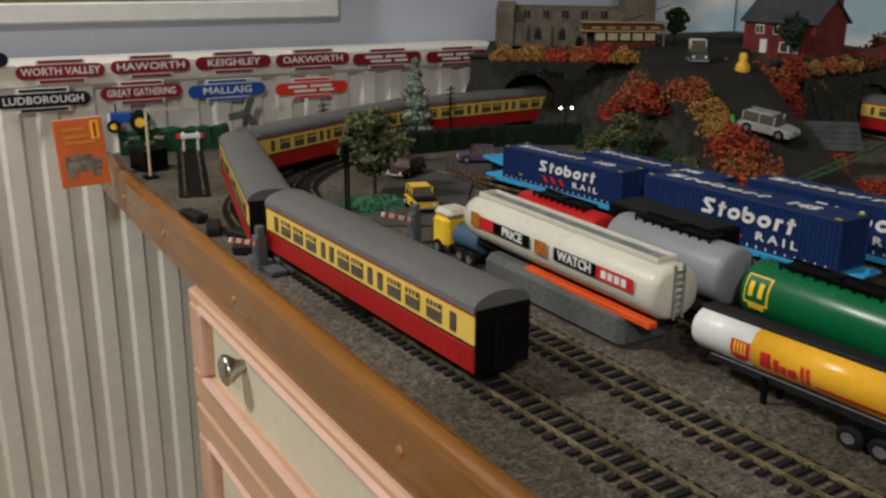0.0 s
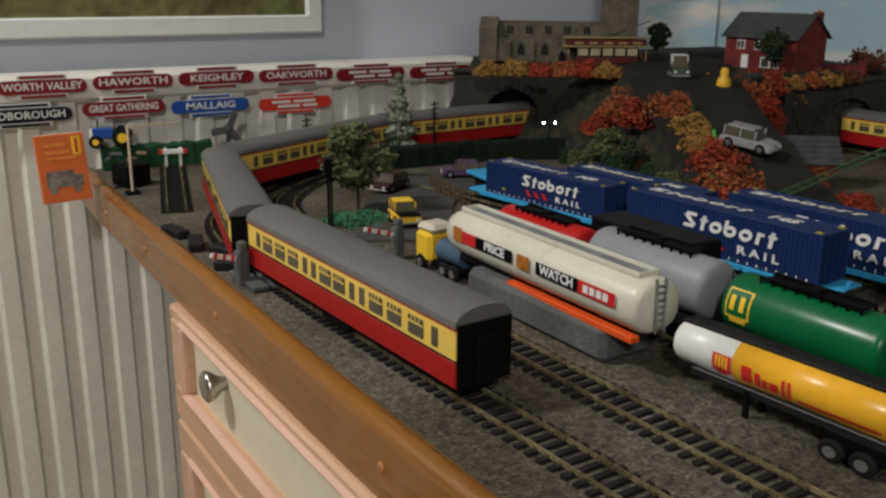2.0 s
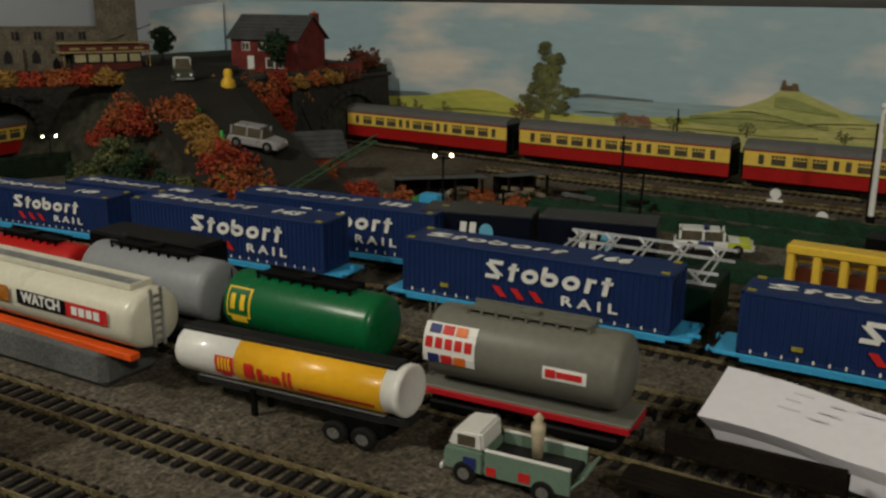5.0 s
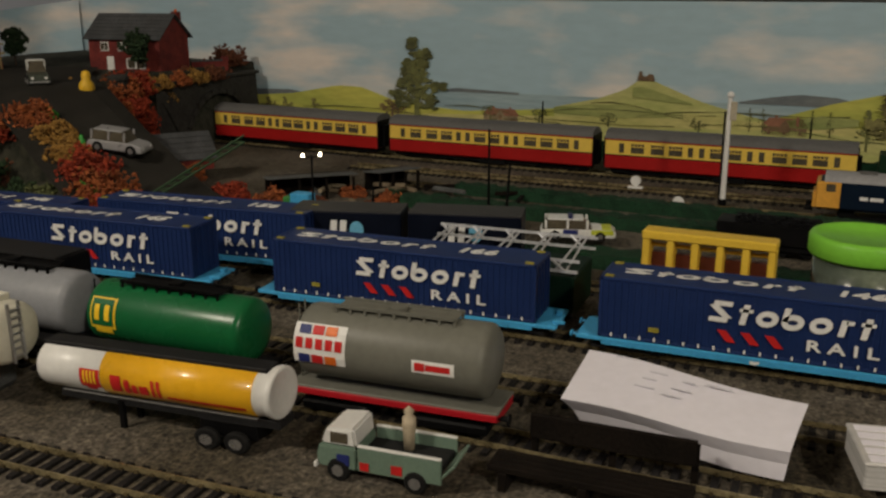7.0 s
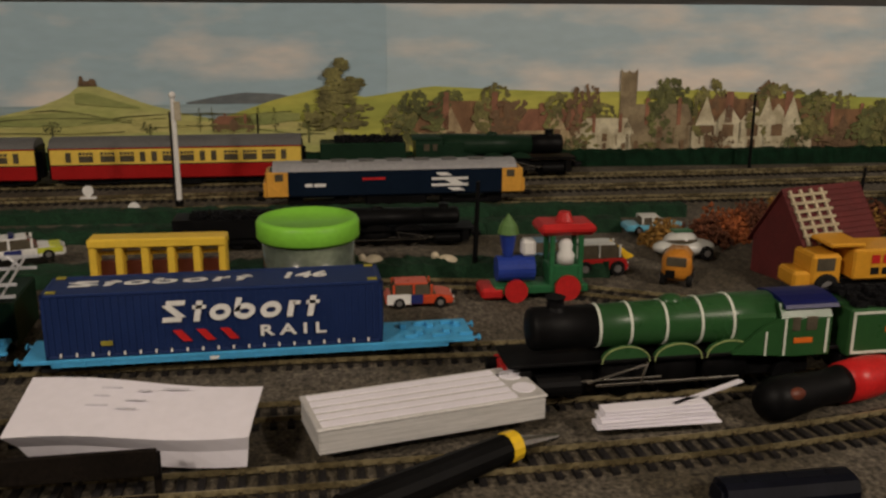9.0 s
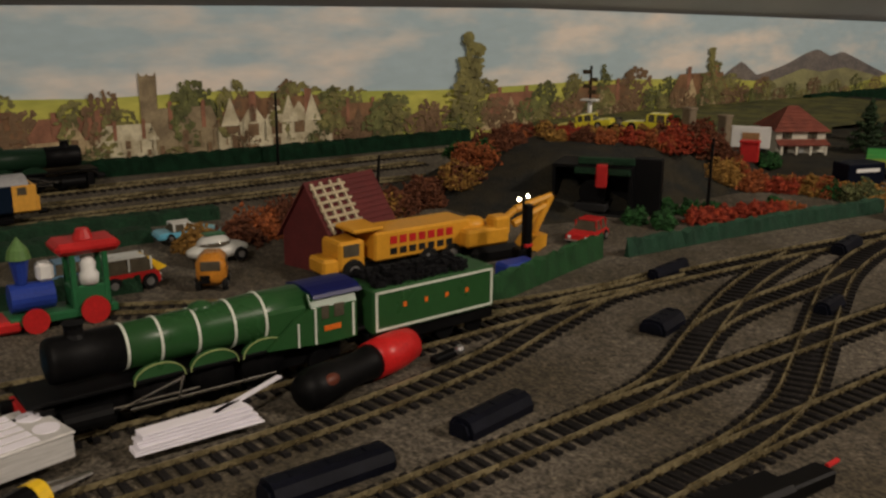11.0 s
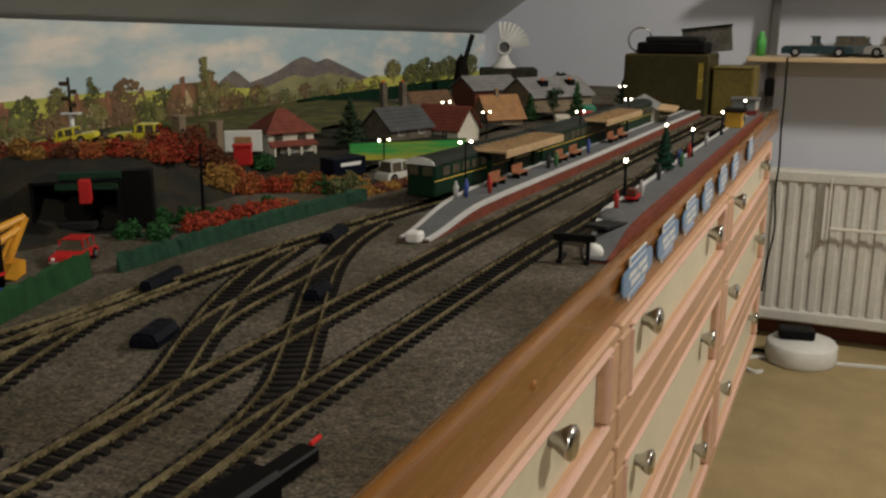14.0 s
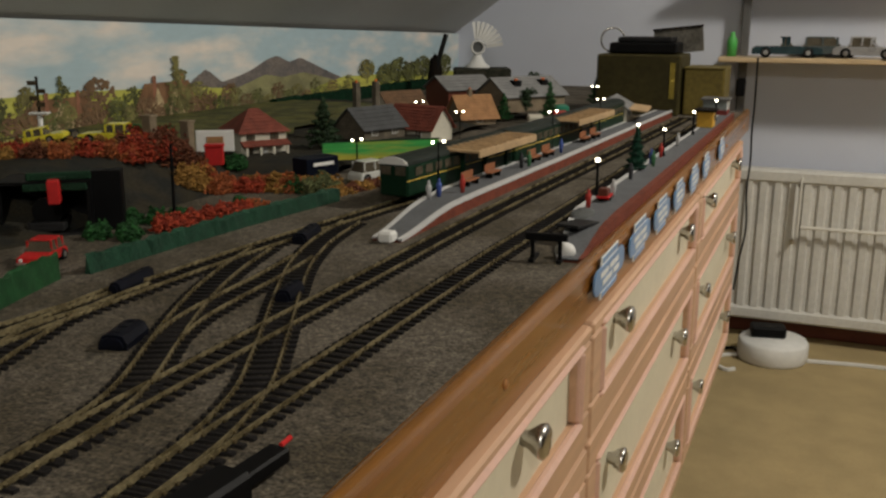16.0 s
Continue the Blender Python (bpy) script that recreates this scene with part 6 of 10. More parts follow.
# picture on the wall above
pc = thing("framed_picture", "large landscape photograph in a thin white frame", "picture", "", pose(0.1044, YN - 0.012, 0.4604) @ Matrix.Diagonal((1.044, 1, 1.044, 1)))
M_PHOTO = mat("photo_print", (0.20, 0.20, 0.07), 0.5, var=0.5, scale=14, second=(0.10, 0.085, 0.04), spread=0.2, fine=60)
for c, s in (((0.0, 0, -0.289), (0.86, 0.018, 0.022)), ((0.0, 0, 0.289), (0.86, 0.018, 0.022)), ((-0.42, 0, 0), (0.02, 0.018, 0.56)), ((0.42, 0, 0), (0.02, 0.018, 0.56))):
    part("frame", bx(c, s, 0.002), M_WHITEP, pc)
part("print", bx((0, 0.003, 0), (0.82, 0.006, 0.56)), M_PHOTO, pc)

hedge([(0.240, 1.108), (0.30, 1.104), (0.37, 1.096)], 0.028, 0.014, mat("green_strip", (0.015, 0.07, 0.025), 0.95, var=0.3, scale=70, bump=1.0), "low green foam strip along the board's end")
# blue tractor on the strip
tr = thing("toy_tractor", "small blue toy tractor with yellow wheel hubs", "tractor", "", pose(0.254, 1.106, 0.0275, 0, 0, 74) @ Matrix.Scale(1.32, 4))
part("bonnet", bx((0, 0.008, 0.012), (0.009, 0.018, 0.009), 0.001), mat("tractor_blue", (0.02, 0.08, 0.35), 0.35), tr)
part("seat", bx((0, -0.008, 0.014), (0.011, 0.008, 0.008), 0.001), M_BLACK, tr)
part("grille", bx((0, 0.0175, 0.010), (0.0085, 0.003, 0.010), 0.0006), M_WHITEP, tr, "white radiator grille")
part("exhaust", cyl(bmesh.new(), (0.0, 0.012, 0.016), (0.0, 0.012, 0.024), 0.0008, n=6), M_BLACK, tr)
for s in (-1, 1):
    for y, r in ((-0.008, 0.0085), (0.014, 0.0055)):
        w = part("wheel", lathe(bmesh.new(), [(0.0001, -0.0022), (r, -0.0022), (r, 0.0022), (0.0001, 0.0022)], (s * 0.0078, y, r), 16, "X"), M_TYRE, tr)
        part("hub", lathe(bmesh.new(), [(0.0001, -0.0003), (r * 0.5, -0.0003), (r * 0.5, 0.0004), (0.0001, 0.0005)], (s * 0.0102, y, r), 12, "X"), M_YEL, w)
# cream loading gauge
lg = thing("loading_gauge", "cream loading gauge post with an arm", "post", "", pose(0.237, 0.966, 0))
part("post", cyl(bmesh.new(), (0, 0, 0), (0, 0, 0.071), 0.0015, n=8), mat("cream_paint", (0.62, 0.52, 0.36), 0.6), lg)
part("arm", bx((0.026, 0.0, 0.070), (0.056, 0.0018, 0.0018)), MATS["cream_paint"], lg)
part("base", bx((0, 0, 0.0015), (0.014, 0.014, 0.003), 0.0005), M_BLACK, lg)
part("brace", cyl(bmesh.new(), (0, 0, 0.055), (0.014, 0, 0.069), 0.0006, n=6), MATS["cream_paint"], lg)
# white buffer stop and short siding
track("railway_track", [(0.318, 1.10), (0.296, 1.02), (0.272, 0.935), (0.251, 0.86)], "short grey siding ending at a white buffer stop")
bs = thing("buffer_stop", "white buffer stop with red lamps on a siding", "buffer stop", "", pose(0.3155, 1.084, 0, 0, 0, -14) @ Matrix.Scale(1.1, 4))
for s in (-1, 1):
    part("post", bx((s * 0.0075, 0, 0.011), (0.0028, 0.004, 0.022), 0.0004), M_WHITEP, bs)
    part("red_end", bx((s * 0.0125, -0.002, 0.018), (0.004, 0.004, 0.005), 0.0004), M_REDP, bs)
part("beam", bx((0, -0.002, 0.018), (0.022, 0.003, 0.005), 0.0004), M_WHITEP, bs)
# grey propeller-like windpump head
wp = thing("model_windpump", "small dark grey windpump with broad blades", "windpump", "", pose(0.386, 1.09, 0.0))
part("hub", ball(bmesh.new(), (0, 0, 0.040), 0.006, 12), M_CONC, wp)
part("stand", cyl(bmesh.new(), (0, 0, 0), (0, 0, 0.04), 0.004, 0.0025, 10), M_CONC, wp)
for k in range(3):
    a = 2.1 * k + 0.4
    part("blade", box(bmesh.new(), (0, 0, 0.011), (0.009, 0.0018, 0.022), 0.0007, 0, Matrix.Translation((0, -0.004, 0.040)) @ Matrix.Rotation(a, 4, "Y")), M_CONC, wp)
# dark wagon body and scrap by the siding
sc = thing("scrap_wagon", "dark derelict wagon body with scrap pieces", "wagon", "", pose(0.247, 1.008, 0, 0, 0, 20))
part("body", bx((0, 0, 0.013), (0.03, 0.028, 0.022), 0.001), M_BLACK, sc)
for k in range(6):
    part("scrap", bx((rng.uniform(-0.02, 0.02), rng.uniform(-0.02, 0.016), 0.026 + 0.002 * k % 3), (0.012, 0.004, 0.003), 0.0003, rng.uniform(0, 3)), (M_DARK, M_BSTONE, M_CONC)[k % 3], sc)
for x, y, a in ((0.242, 0.70, 0.4), (0.228, 0.735, -0.3), (0.235, 0.66, 1.0), (0.225, 0.78, 0.2)):
    t = part("point_motor", bx((0, 0, 0.004), (0.012, 0.032, 0.008), 0.0015), M_DARK)
    t.matrix_basis = pose(x, y, 0, 0, 0, math.degrees(a))
    tagged(t, "dark plastic point motor cover beside the track", "point motor", "point motors")


def barrier(x, y, rz, L):
    t = thing("level_crossing_barrier", "white barrier with red bands at the level crossing", "barrier", "crossing barriers", pose(x, y, 0, 0, 0, rz))
    part("post", bx((0, 0, 0.013), (0.009, 0.008, 0.026), 0.001), M_CONC, t)
    part("pivot", bx((0, -0.001, 0.028), (0.006, 0.006, 0.010), 0.001), M_CONC, t)
    part("boom", box(bmesh.new(), (-L / 2, 0, 0), (L, 0.0016, 0.0036), 0.0004, 0, Matrix.Translation((0, 0, 0.019)) @ Matrix.Rotation(radians(18), 4, "Y")), M_WHITEP, t)
    for k in range(3):
        part("band", box(bmesh.new(), (-L * (0.3 + 0.28 * k), 0, 0), (L * 0.1, 0.002, 0.004), 0, 0, Matrix.Translation((0, 0, 0.019)) @ Matrix.Rotation(radians(18), 4, "Y")), M_REDP, t)
    return t


barrier(0.226, 0.622, 12, 0.026)
barrier(0.356, 0.622, 8, 0.034)
# crossing boards
cb = thing("crossing_deck", "worn timber crossing deck between the rails", "crossing", "", pose(0.287, 0.622, 0))
for k in range(8):
    part("board", bx((-0.056 + k * 0.016, 0, 0.0028), (0.0125, 0.05, 0.003), 0.0004), M_CONC, cb)
# colour-light signal
sg = thing("railway_signal", "black colour-light signal with round hood", "signal", "", pose(0.350, 0.735, 0))
part("post", cyl(bmesh.new(), (0, 0, 0), (0, 0, 0.05), 0.0013, n=8), M_BLACK, sg)
part("head", bx((0, 0, 0.055), (0.007, 0.005, 0.017), 0.001), M_BLACK, sg)
part("ladder", bx((0.003, 0, 0.025), (0.0008, 0.003, 0.046)), M_BLACK, sg)

tree(0.40, 0.775, 0.0, 0.092, 0.036, L_OLV, "bushy olive-green model tree beside the road", False, 520, 0.18)
tree(0.565, 0.985, 0.0, 0.108, 0.027, leafy("foliage_frosted", (0.30, 0.32, 0.25), (0.10, 0.13, 0.08)), "frosted pale green conical fir tree", True, 520, 0.15)
tree(0.50, 0.905, 0.0, 0.05, 0.022, L_DGR, "small dark green model tree by the curve", False, 240)
bush(0.385, 0.745, 0, 0.035, 0.03, 0.006, mat("green_foam", (0.05, 0.16, 0.08), 0.95, var=0.3, scale=60), "flat green foam patch under the tree", 160)
bm = bmesh.new()
ribbon(bm, smooth_line([(0.385, 0.66, 0), (0.42, 0.72, 0), (0.47, 0.79, 0), (0.54, 0.85, 0), (0.62, 0.88, 0), (0.69, 0.87, 0)], 0.01), [(-0.044, -0.001), (0.044, -0.001), (0.043, 0.0022), (-0.043, 0.0022)])
setting("road_lane", bm, mat("worn_tarmac", (0.070, 0.067, 0.062), 0.9, var=0.25, scale=25, bump=0.5, fine=700), "grey tarmac lane inside the track curve")
yc = car(pose(0.412, 0.708, 0.0022, 0, 0, 165), M_YEL, "yellow hatchback with black bonnet on the lane", 0.038, 0.023, 0.021, (-0.46, 0.16))
part("bonnet", bx((0, 0.013, 0.0125), (0.020, 0.013, 0.002), 0.0006), M_BLACK, yc, "open black bonnet")
car(pose(0.472, 0.842, 0.0022, 0, 0, 120), mat("car_maroon", (0.05, 0.02, 0.02), 0.4), "dark maroon old saloon car on the lane", 0.05, 0.022, 0.017)
# brown lattice fence
fn = thing("fence", "brown lattice lineside fence along the lane", "fence", "", None)
for k in range(9):
    p = Vector((0.502 + 0.004 * k * 0.3, 0.735 + 0.011 * k, 0))
    part("post", bx((p.x, p.y, 0.008), (0.0016, 0.0016, 0.016)), mat("fence_wood", (0.11, 0.07, 0.04), 0.85, var=0.3), fn)
for z in (0.005, 0.010, 0.015):
    part("rail", bx((0.507, 0.779, z), (0.001, 0.094, 0.0014), 0, -0.11), MATS["fence_wood"], fn)
hedge([(0.44, 1.0), (0.53, 0.955), (0.63, 0.945), (0.70, 0.925), (0.76, 0.90)], 0.026, 0.02, mat("black_green_hedge", (0.012, 0.022, 0.012), 0.95, var=0.4, scale=90, bump=1.0), "dark hedge along the inside of the curve")
hedge([(0.41, 1.07), (0.47, 1.09), (0.57, 1.10), (0.72, 1.10)], 0.018, 0.012, MATS["black_green_hedge"], "low dark hedge at the radiator's foot")
part_k = thing("crate_stack", "stack of bare wooden crates by the fence", "crates", "", pose(0.475, 0.665, 0))
for k in range(4):
    part("crate", bx((0.006 * (k % 2), -0.012 * (k // 2), 0.005), (0.009, 0.010, 0.012 - 0.003 * (k % 2)), 0.0006), M_OTILE, part_k)
bl = thing("flat_wagon_end", "blue end of a container flat wagon", "wagon", "", pose(0.563, 0.79, 0, 0, 0, -8))
part("deck", bx((0, 0, 0.0185), (0.032, 0.045, 0.004), 0.0008), M_DECK, bl)
part("frame", bx((0, 0, 0.0095), (0.014, 0.04, 0.014), 0.0008), M_DARK, bl)
car(pose(0.575, 0.86, 0.0022, 0, 0, 60), mat("car_purple", (0.10, 0.06, 0.12), 0.4), "faded purple model car by the lane", 0.046, 0.022, 0.018)

# ---- front of the layout ----
blk = part("concrete_block", bx((0.3685, 0.442, 0.0115), (0.040, 0.142, 0.023), 0.004), M_CONC)
tagged(blk, "rough grey concrete loading block beside the track", "block")
M_TKW = mat("tanker_cream", (0.62, 0.60, 0.50), 0.3, var=0.05, scale=30, coat=0.2)
tk = thing("tanker_trailer", "cream road tanker trailer with red and black side panel", "tanker", "", pose(0.3665, 0.450, 0.0235, 0, 0, -1) @ Matrix.Diagonal((0.83, 0.89, 0.78, 1)))
bm = bmesh.new()
sec = [(0.0215 * math.cos(a) * (1 + 0.06 * abs(math.sin(2 * a))), 0.0225 + 0.0205 * math.sin(a) * (1 + 0.05 * abs(math.sin(2 * a)))) for a in [2 * math.pi * i / 28 for i in range(28)]]
rows = []
for y, s in ((-0.118, 0.82), (-0.115, 0.96), (-0.112, 1.0), (0.085, 1.0), (0.100, 0.93), (0.108, 0.80), (0.110, 0.70)):
    rows.append([bm.verts.new((u * s, y, 0.0225 + (z - 0.0225) * s)) for u, z in sec])
for a, b in zip(rows, rows[1:]):
    for i in range(28):
        bm.faces.new((a[i], a[(i + 1) % 28], b[(i + 1) % 28], b[i]))
bm.faces.new(rows[0]), bm.faces.new(rows[-1])
bmesh.ops.recalc_face_normals(bm, faces=bm.faces)
part("tank", bm, M_TKW, tk, "", True)
bm = bmesh.new()
for s in (-1, 1):
    box(bm, (s * 0.0085, -0.005, 0.0445), (0.0015, 0.205, 0.004), 0.0003)
    box(bm, (0, -0.005 + s * 0.102, 0.0445), (0.017, 0.0015, 0.004), 0.0003)
part("walkway_rim", bm, M_TKW, tk)
part("walkway", bx((0, -0.005, 0.0432), (0.016, 0.20, 0.001)), mat("walkway_grey", (0.22, 0.23, 0.24), 0.6, var=0.3), tk)
part("skid", bx((-0.014, -0.045, -0.0015), (0.008, 0.135, 0.005), 0.0006), mat("orange_red_plastic", (0.75, 0.10, 0.015), 0.4), tk, "orange-red skirt rail")
mm = facing(-0.0229, 0.0, 0.0255)
for spot in ((-0.073, 0, 0.032, 0.0105), (0.083, 0, 0.036, 0.0105)):
    part("side_panel", plates([spot], mm), M_REDP, tk, "red side panel")
for spot in ((-0.0335, 0, 0.047, 0.0105), (0.042, 0, 0.046, 0.0105)):
    part("side_panel", plates([spot], mm), M_BLACK, tk, "black side panel")
M_SHIELD = mat("tiger_orange", (0.55, 0.2, 0.03), 0.5, var=0.5, scale=300)
for spot in ((-0.082, 0.001, 0.012, 0.013), (0.004, 0.0, 0.014, 0.0115)):
    part("shield_mark", plates([spot], facing(-0.0234, 0, 0.0255)), M_SHIELD, tk)
lettering("PRICE", 0.0108, facing(-0.0234, 0.032, 0.0255), M_WHITEP, tk, "lettering", 0.95, bold=0.0003)
lettering("WATCH", 0.0108, facing(-0.0234, -0.042, 0.0255), M_WHITEP, tk, "lettering", 0.9, bold=0.0003)
part("name_bar", plates([(0.073 + 0.0065 * k, 0, 0.0048, 0.006) for k in range(4)], facing(-0.0234, 0, 0.0255)), M_WHITEP, tk)
bm = bmesh.new()
for s in (-1, 1):
    cyl(bm, (s * 0.004, -0.1195, 0.004), (s * 0.004, -0.1185, 0.044), 0.0011, n=8)
for k in range(7):
    cyl(bm, (-0.004, -0.1195, 0.008 + 0.0052 * k), (0.004, -0.1195, 0.008 + 0.0052 * k), 0.0009, n=6)
part("ladder", bm, M_HUB, tk, "silver ladder")
part("chassis", bx((0, 0.0, -0.0005), (0.018, 0.2, 0.004), 0.0006), M_DARK, tk)

lo = thing("tractor_lorry", "yellow lorry cab with a blue-grey tank behind", "lorry", "", pose(0.370, 0.574, 0, 0, 0, 4))
part("cab", bx((0, 0.014, 0.0185), (0.023, 0.020, 0.024), 0.003), M_YEL, lo)
part("cab_roof", bx((0, 0.012, 0.033), (0.022, 0.022, 0.007), 0.003), mat("cream_white", (0.6, 0.56, 0.46), 0.4), lo)
part("windscreen", bx((0, 0.0243, 0.023), (0.018, 0.0008, 0.008), 0.0003), M_GLASSD, lo)
part("tank", cyl(bmesh.new(), (0, -0.03, 0.018), (0, 0.0, 0.018), 0.009, n=18), mat("steel_blue", (0.07, 0.12, 0.19), 0.4), lo)
part("chassis", bx((0, -0.008, 0.008), (0.016, 0.05, 0.004), 0.0005), M_BLACK, lo)
wheels(lo, 0.024, (0.015, -0.014, -0.026), 0.0062)

# short road tanker with a white and yellow tank
st = thing("tanker_trailer", "white and yellow road tanker trailer with a scallop mark", "tanker", "", pose(0.3735, 0.2610, -0.0008, -1.5, 0, 1) @ Matrix.Diagonal((0.90, 1.08, 0.83, 1)))
M_STW = mat("tanker_white", (0.68, 0.68, 0.66), 0.3, var=0.05, scale=30, coat=0.2)
M_STY = mat("tanker_yellow", (0.80, 0.42, 0.02), 0.3, var=0.05, scale=30, coat=0.2)


def round_tank(bm, y0, y1, r=0.0145, zc=0.0355, cap0=False, cap1=False):
    pr = []
    if cap0:
        pr += [(0.0001, y0), (r * 0.7, y0 + 0.0006), (r * 0.94, y0 + 0.003)]
        y0 += 0.005
    else:
        pr += [(0.0001, y0)]
    pr += [(r, y0), (r, y1 - (0.005 if cap1 else 0))]
    pr += [(r * 0.94, y1 - 0.003), (r * 0.7, y1 - 0.0006), (0.0001, y1)] if cap1 else [(0.0001, y1)]
    return lathe(bm, pr, (0, 0, zc), 26, "Y")


part("tank", round_tank(bmesh.new(), -0.0535, 0.0255), M_STY, st, "glossy yellow tank", True)
part("tank_front", round_tank(bmesh.new(), 0.0255, 0.065, cap1=True), M_STW, st, "glossy white tank end", True)
part("tank_rear", lathe(bmesh.new(), [(0.0001, -0.0618), (0.0118, -0.0618), (0.0138, -0.0625), (0.0150, -0.0618), (0.0150, -0.0595), (0.0143, -0.0585), (0.0143, -0.053), (0.0001, -0.053)], (0, 0, 0.0355), 26, "Y"), M_STW, st, "white rear cap", True)
part("walkway", bx((0, 0.002, 0.0495), (0.012, 0.120, 0.003), 0.0006), M_DARK, st)
badge("scallop", [(-0.0310, -0.001, 0.011, 0.0115), (-0.0310, -0.0075, 0.006, 0.003)], st, M_REDP, 0, 0, 0.0355, 0.0145, "red scallop mark")
badge("scallop_rib", [(-0.0340 + 0.002 * k, 0.0, 0.001, 0.008) for k in range(4)], st, M_YEL, 0, 0, 0.0355, 0.0148)
badge("name_bar", [(-0.0165, -0.002, 0.0055, 0.0105), (-0.0105, -0.003, 0.0028, 0.009), (-0.0065, -0.004, 0.0028, 0.006), (-0.0015, -0.004, 0.0045, 0.006), (0.0035, -0.0025, 0.0017, 0.011), (0.0065, -0.0025, 0.0017, 0.011)], st, M_REDP, 0, 0, 0.0355, 0.0146, "red name bars")
badge("stripe", [(0.0305, -0.0065, 0.040, 0.0019)], st, M_REDP, 0, 0, 0.0355, 0.0146, "thin red stripe")
part("chassis", bx((0, -0.004, 0.0185), (0.014, 0.118, 0.0055), 0.0006), M_DARK, st)
part("skirt", bx((0, 0.0, 0.0212), (0.0165, 0.105, 0.0012), 0.0003), M_GREY, st)
part("landing_leg", bx((-0.007, 0.02, 0.0095), (0.0025, 0.0025, 0.019)), M_BLACK, st)
part("landing_leg", bx((0.007, 0.02, 0.0095), (0.0025, 0.0025, 0.019)), M_BLACK, st)
wheels(st, 0.024, (-0.028, -0.043), 0.0066)
part("axle", bx((0, -0.0365, 0.0115), (0.014, 0.03, 0.010), 0.0006), M_BLACK, st)

# pale green pickup
pk = thing("pickup_van", "pale green flat-bed pickup van with white cab roof", "toy van", "", pose(0.373, 0.1425, 0, 0, 0, 3) @ Matrix.Diagonal((0.84, 0.84, 0.84, 1)))
M_PKG = mat("pickup_green", (0.15, 0.22, 0.17), 0.35, var=0.1, scale=50, coat=0.2)
part("bed", bx((0, -0.012, 0.0135), (0.026, 0.046, 0.003), 0.0006), M_DARK, pk, "dark load bed")
for s in (-1, 1):
    part("side", bx((s * 0.0128, -0.013, 0.0145), (0.0016, 0.046, 0.014), 0.0005), M_PKG, pk)
    part("side_cap", bx((s * 0.0128, -0.013, 0.0218), (0.0022, 0.046, 0.0012), 0.0003), M_STW, pk)
part("tailgate", box(bmesh.new(), (0, 0, 0), (0.026, 0.0014, 0.011), 0.0004, 0, Matrix.Translation((0, -0.039, 0.015)) @ Matrix.Rotation(radians(42), 4, "X")), M_PKG, pk)
bm = bmesh.new()
extrude(bm, [(0.0105, 0.007), (0.0325, 0.007), (0.034, 0.012), (0.032, 0.020), (0.0105, 0.020)], -0.0135, 0.0135, "X")
bmesh.ops.bevel(bm, geom=bm.edges[:], offset=0.0012, segments=2, affect="EDGES")
part("cab", bm, M_PKG, pk)
bm = bmesh.new()
extrude(bm, [(0.0110, 0.0195), (0.0315, 0.0195), (0.028, 0.029), (0.012, 0.0305)], -0.0125, 0.0125, "X")
bmesh.ops.bevel(bm, geom=bm.edges[:], offset=0.0014, segments=2, affect="EDGES")
part("cab_top", bm, M_STW, pk, "white cab top")
for s in (-1, 1):
    part("door_window", bx((s * 0.0126, 0.0205, 0.0245), (0.0008, 0.010, 0.006), 0.0003), M_GLASSD, pk)
part("windscreen", box(bmesh.new(), (0, 0, 0), (0.021, 0.0008, 0.0075), 0.0003, 0, Matrix.Translation((0, 0.0305, 0.0243)) @ Matrix.Rotation(radians(20), 4, "X")), M_GLASSD, pk)
part("bumper", bx((0, 0.0345, 0.0072), (0.027, 0.002, 0.0032), 0.0006), M_STW, pk)
part("badge_mark", plates([(0.012, 0.012, 0.006, 0.005), (-0.006, 0.011, 0.005, 0.0045)], facing(-0.0138, 0.0, 0)), M_REDP, pk)
part("badge_mark", plates([(-0.018, 0.013, 0.007, 0.006)], facing(-0.0138, 0.0, 0)), M_NAVYP, pk)
wheels(pk, 0.027, (0.021, -0.022), 0.0066)
fg3 = part("mannequin", lathe(bmesh.new(), [(0.0001, 0), (0.003, 0), (0.0034, 0.010), (0.004, 0.015), (0.0038, 0.019), (0.002, 0.020), (0.003, 0.023), (0.0001, 0.026)], n=12), mat("figure_cream", (0.5, 0.42, 0.30), 0.6), None, "", True)
fg3.matrix_basis = pose(0.377, 0.1325, 0.0132) @ Matrix.Diagonal((0.8, 0.8, 0.8, 1))
tagged(fg3, "plain small figure standing in the pickup's bed", "figure")

# dark timber platform beside the siding
dp = thing("timber_platform", "dark brown timber platform with a back board", "platform", "", None)
M_DKW = mat("dark_timber", (0.010, 0.007, 0.005), 0.85, var=0.4, scale=60, bump=0.4)
for k in range(4):
    part("plank", bx((0.3805 + k * 0.0042, 0.054, 0.0105), (0.0036, 0.086, 0.003), 0.0004), M_DKW, dp)
for y in (0.09, 0.055, 0.02):
    part("trestle", bx((0.3865, y, 0.0045), (0.016, 0.004, 0.009), 0.0004), M_DKW, dp)
part("back_board", bx((0.4105, 0.05, 0.0180), (0.0025, 0.074, 0.012), 0.0005), M_DKW, dp)
for y in (0.086, 0.05, 0.014):
    part("post", bx((0.4150, y, 0.010), (0.003, 0.003, 0.020)), M_DKW, dp)
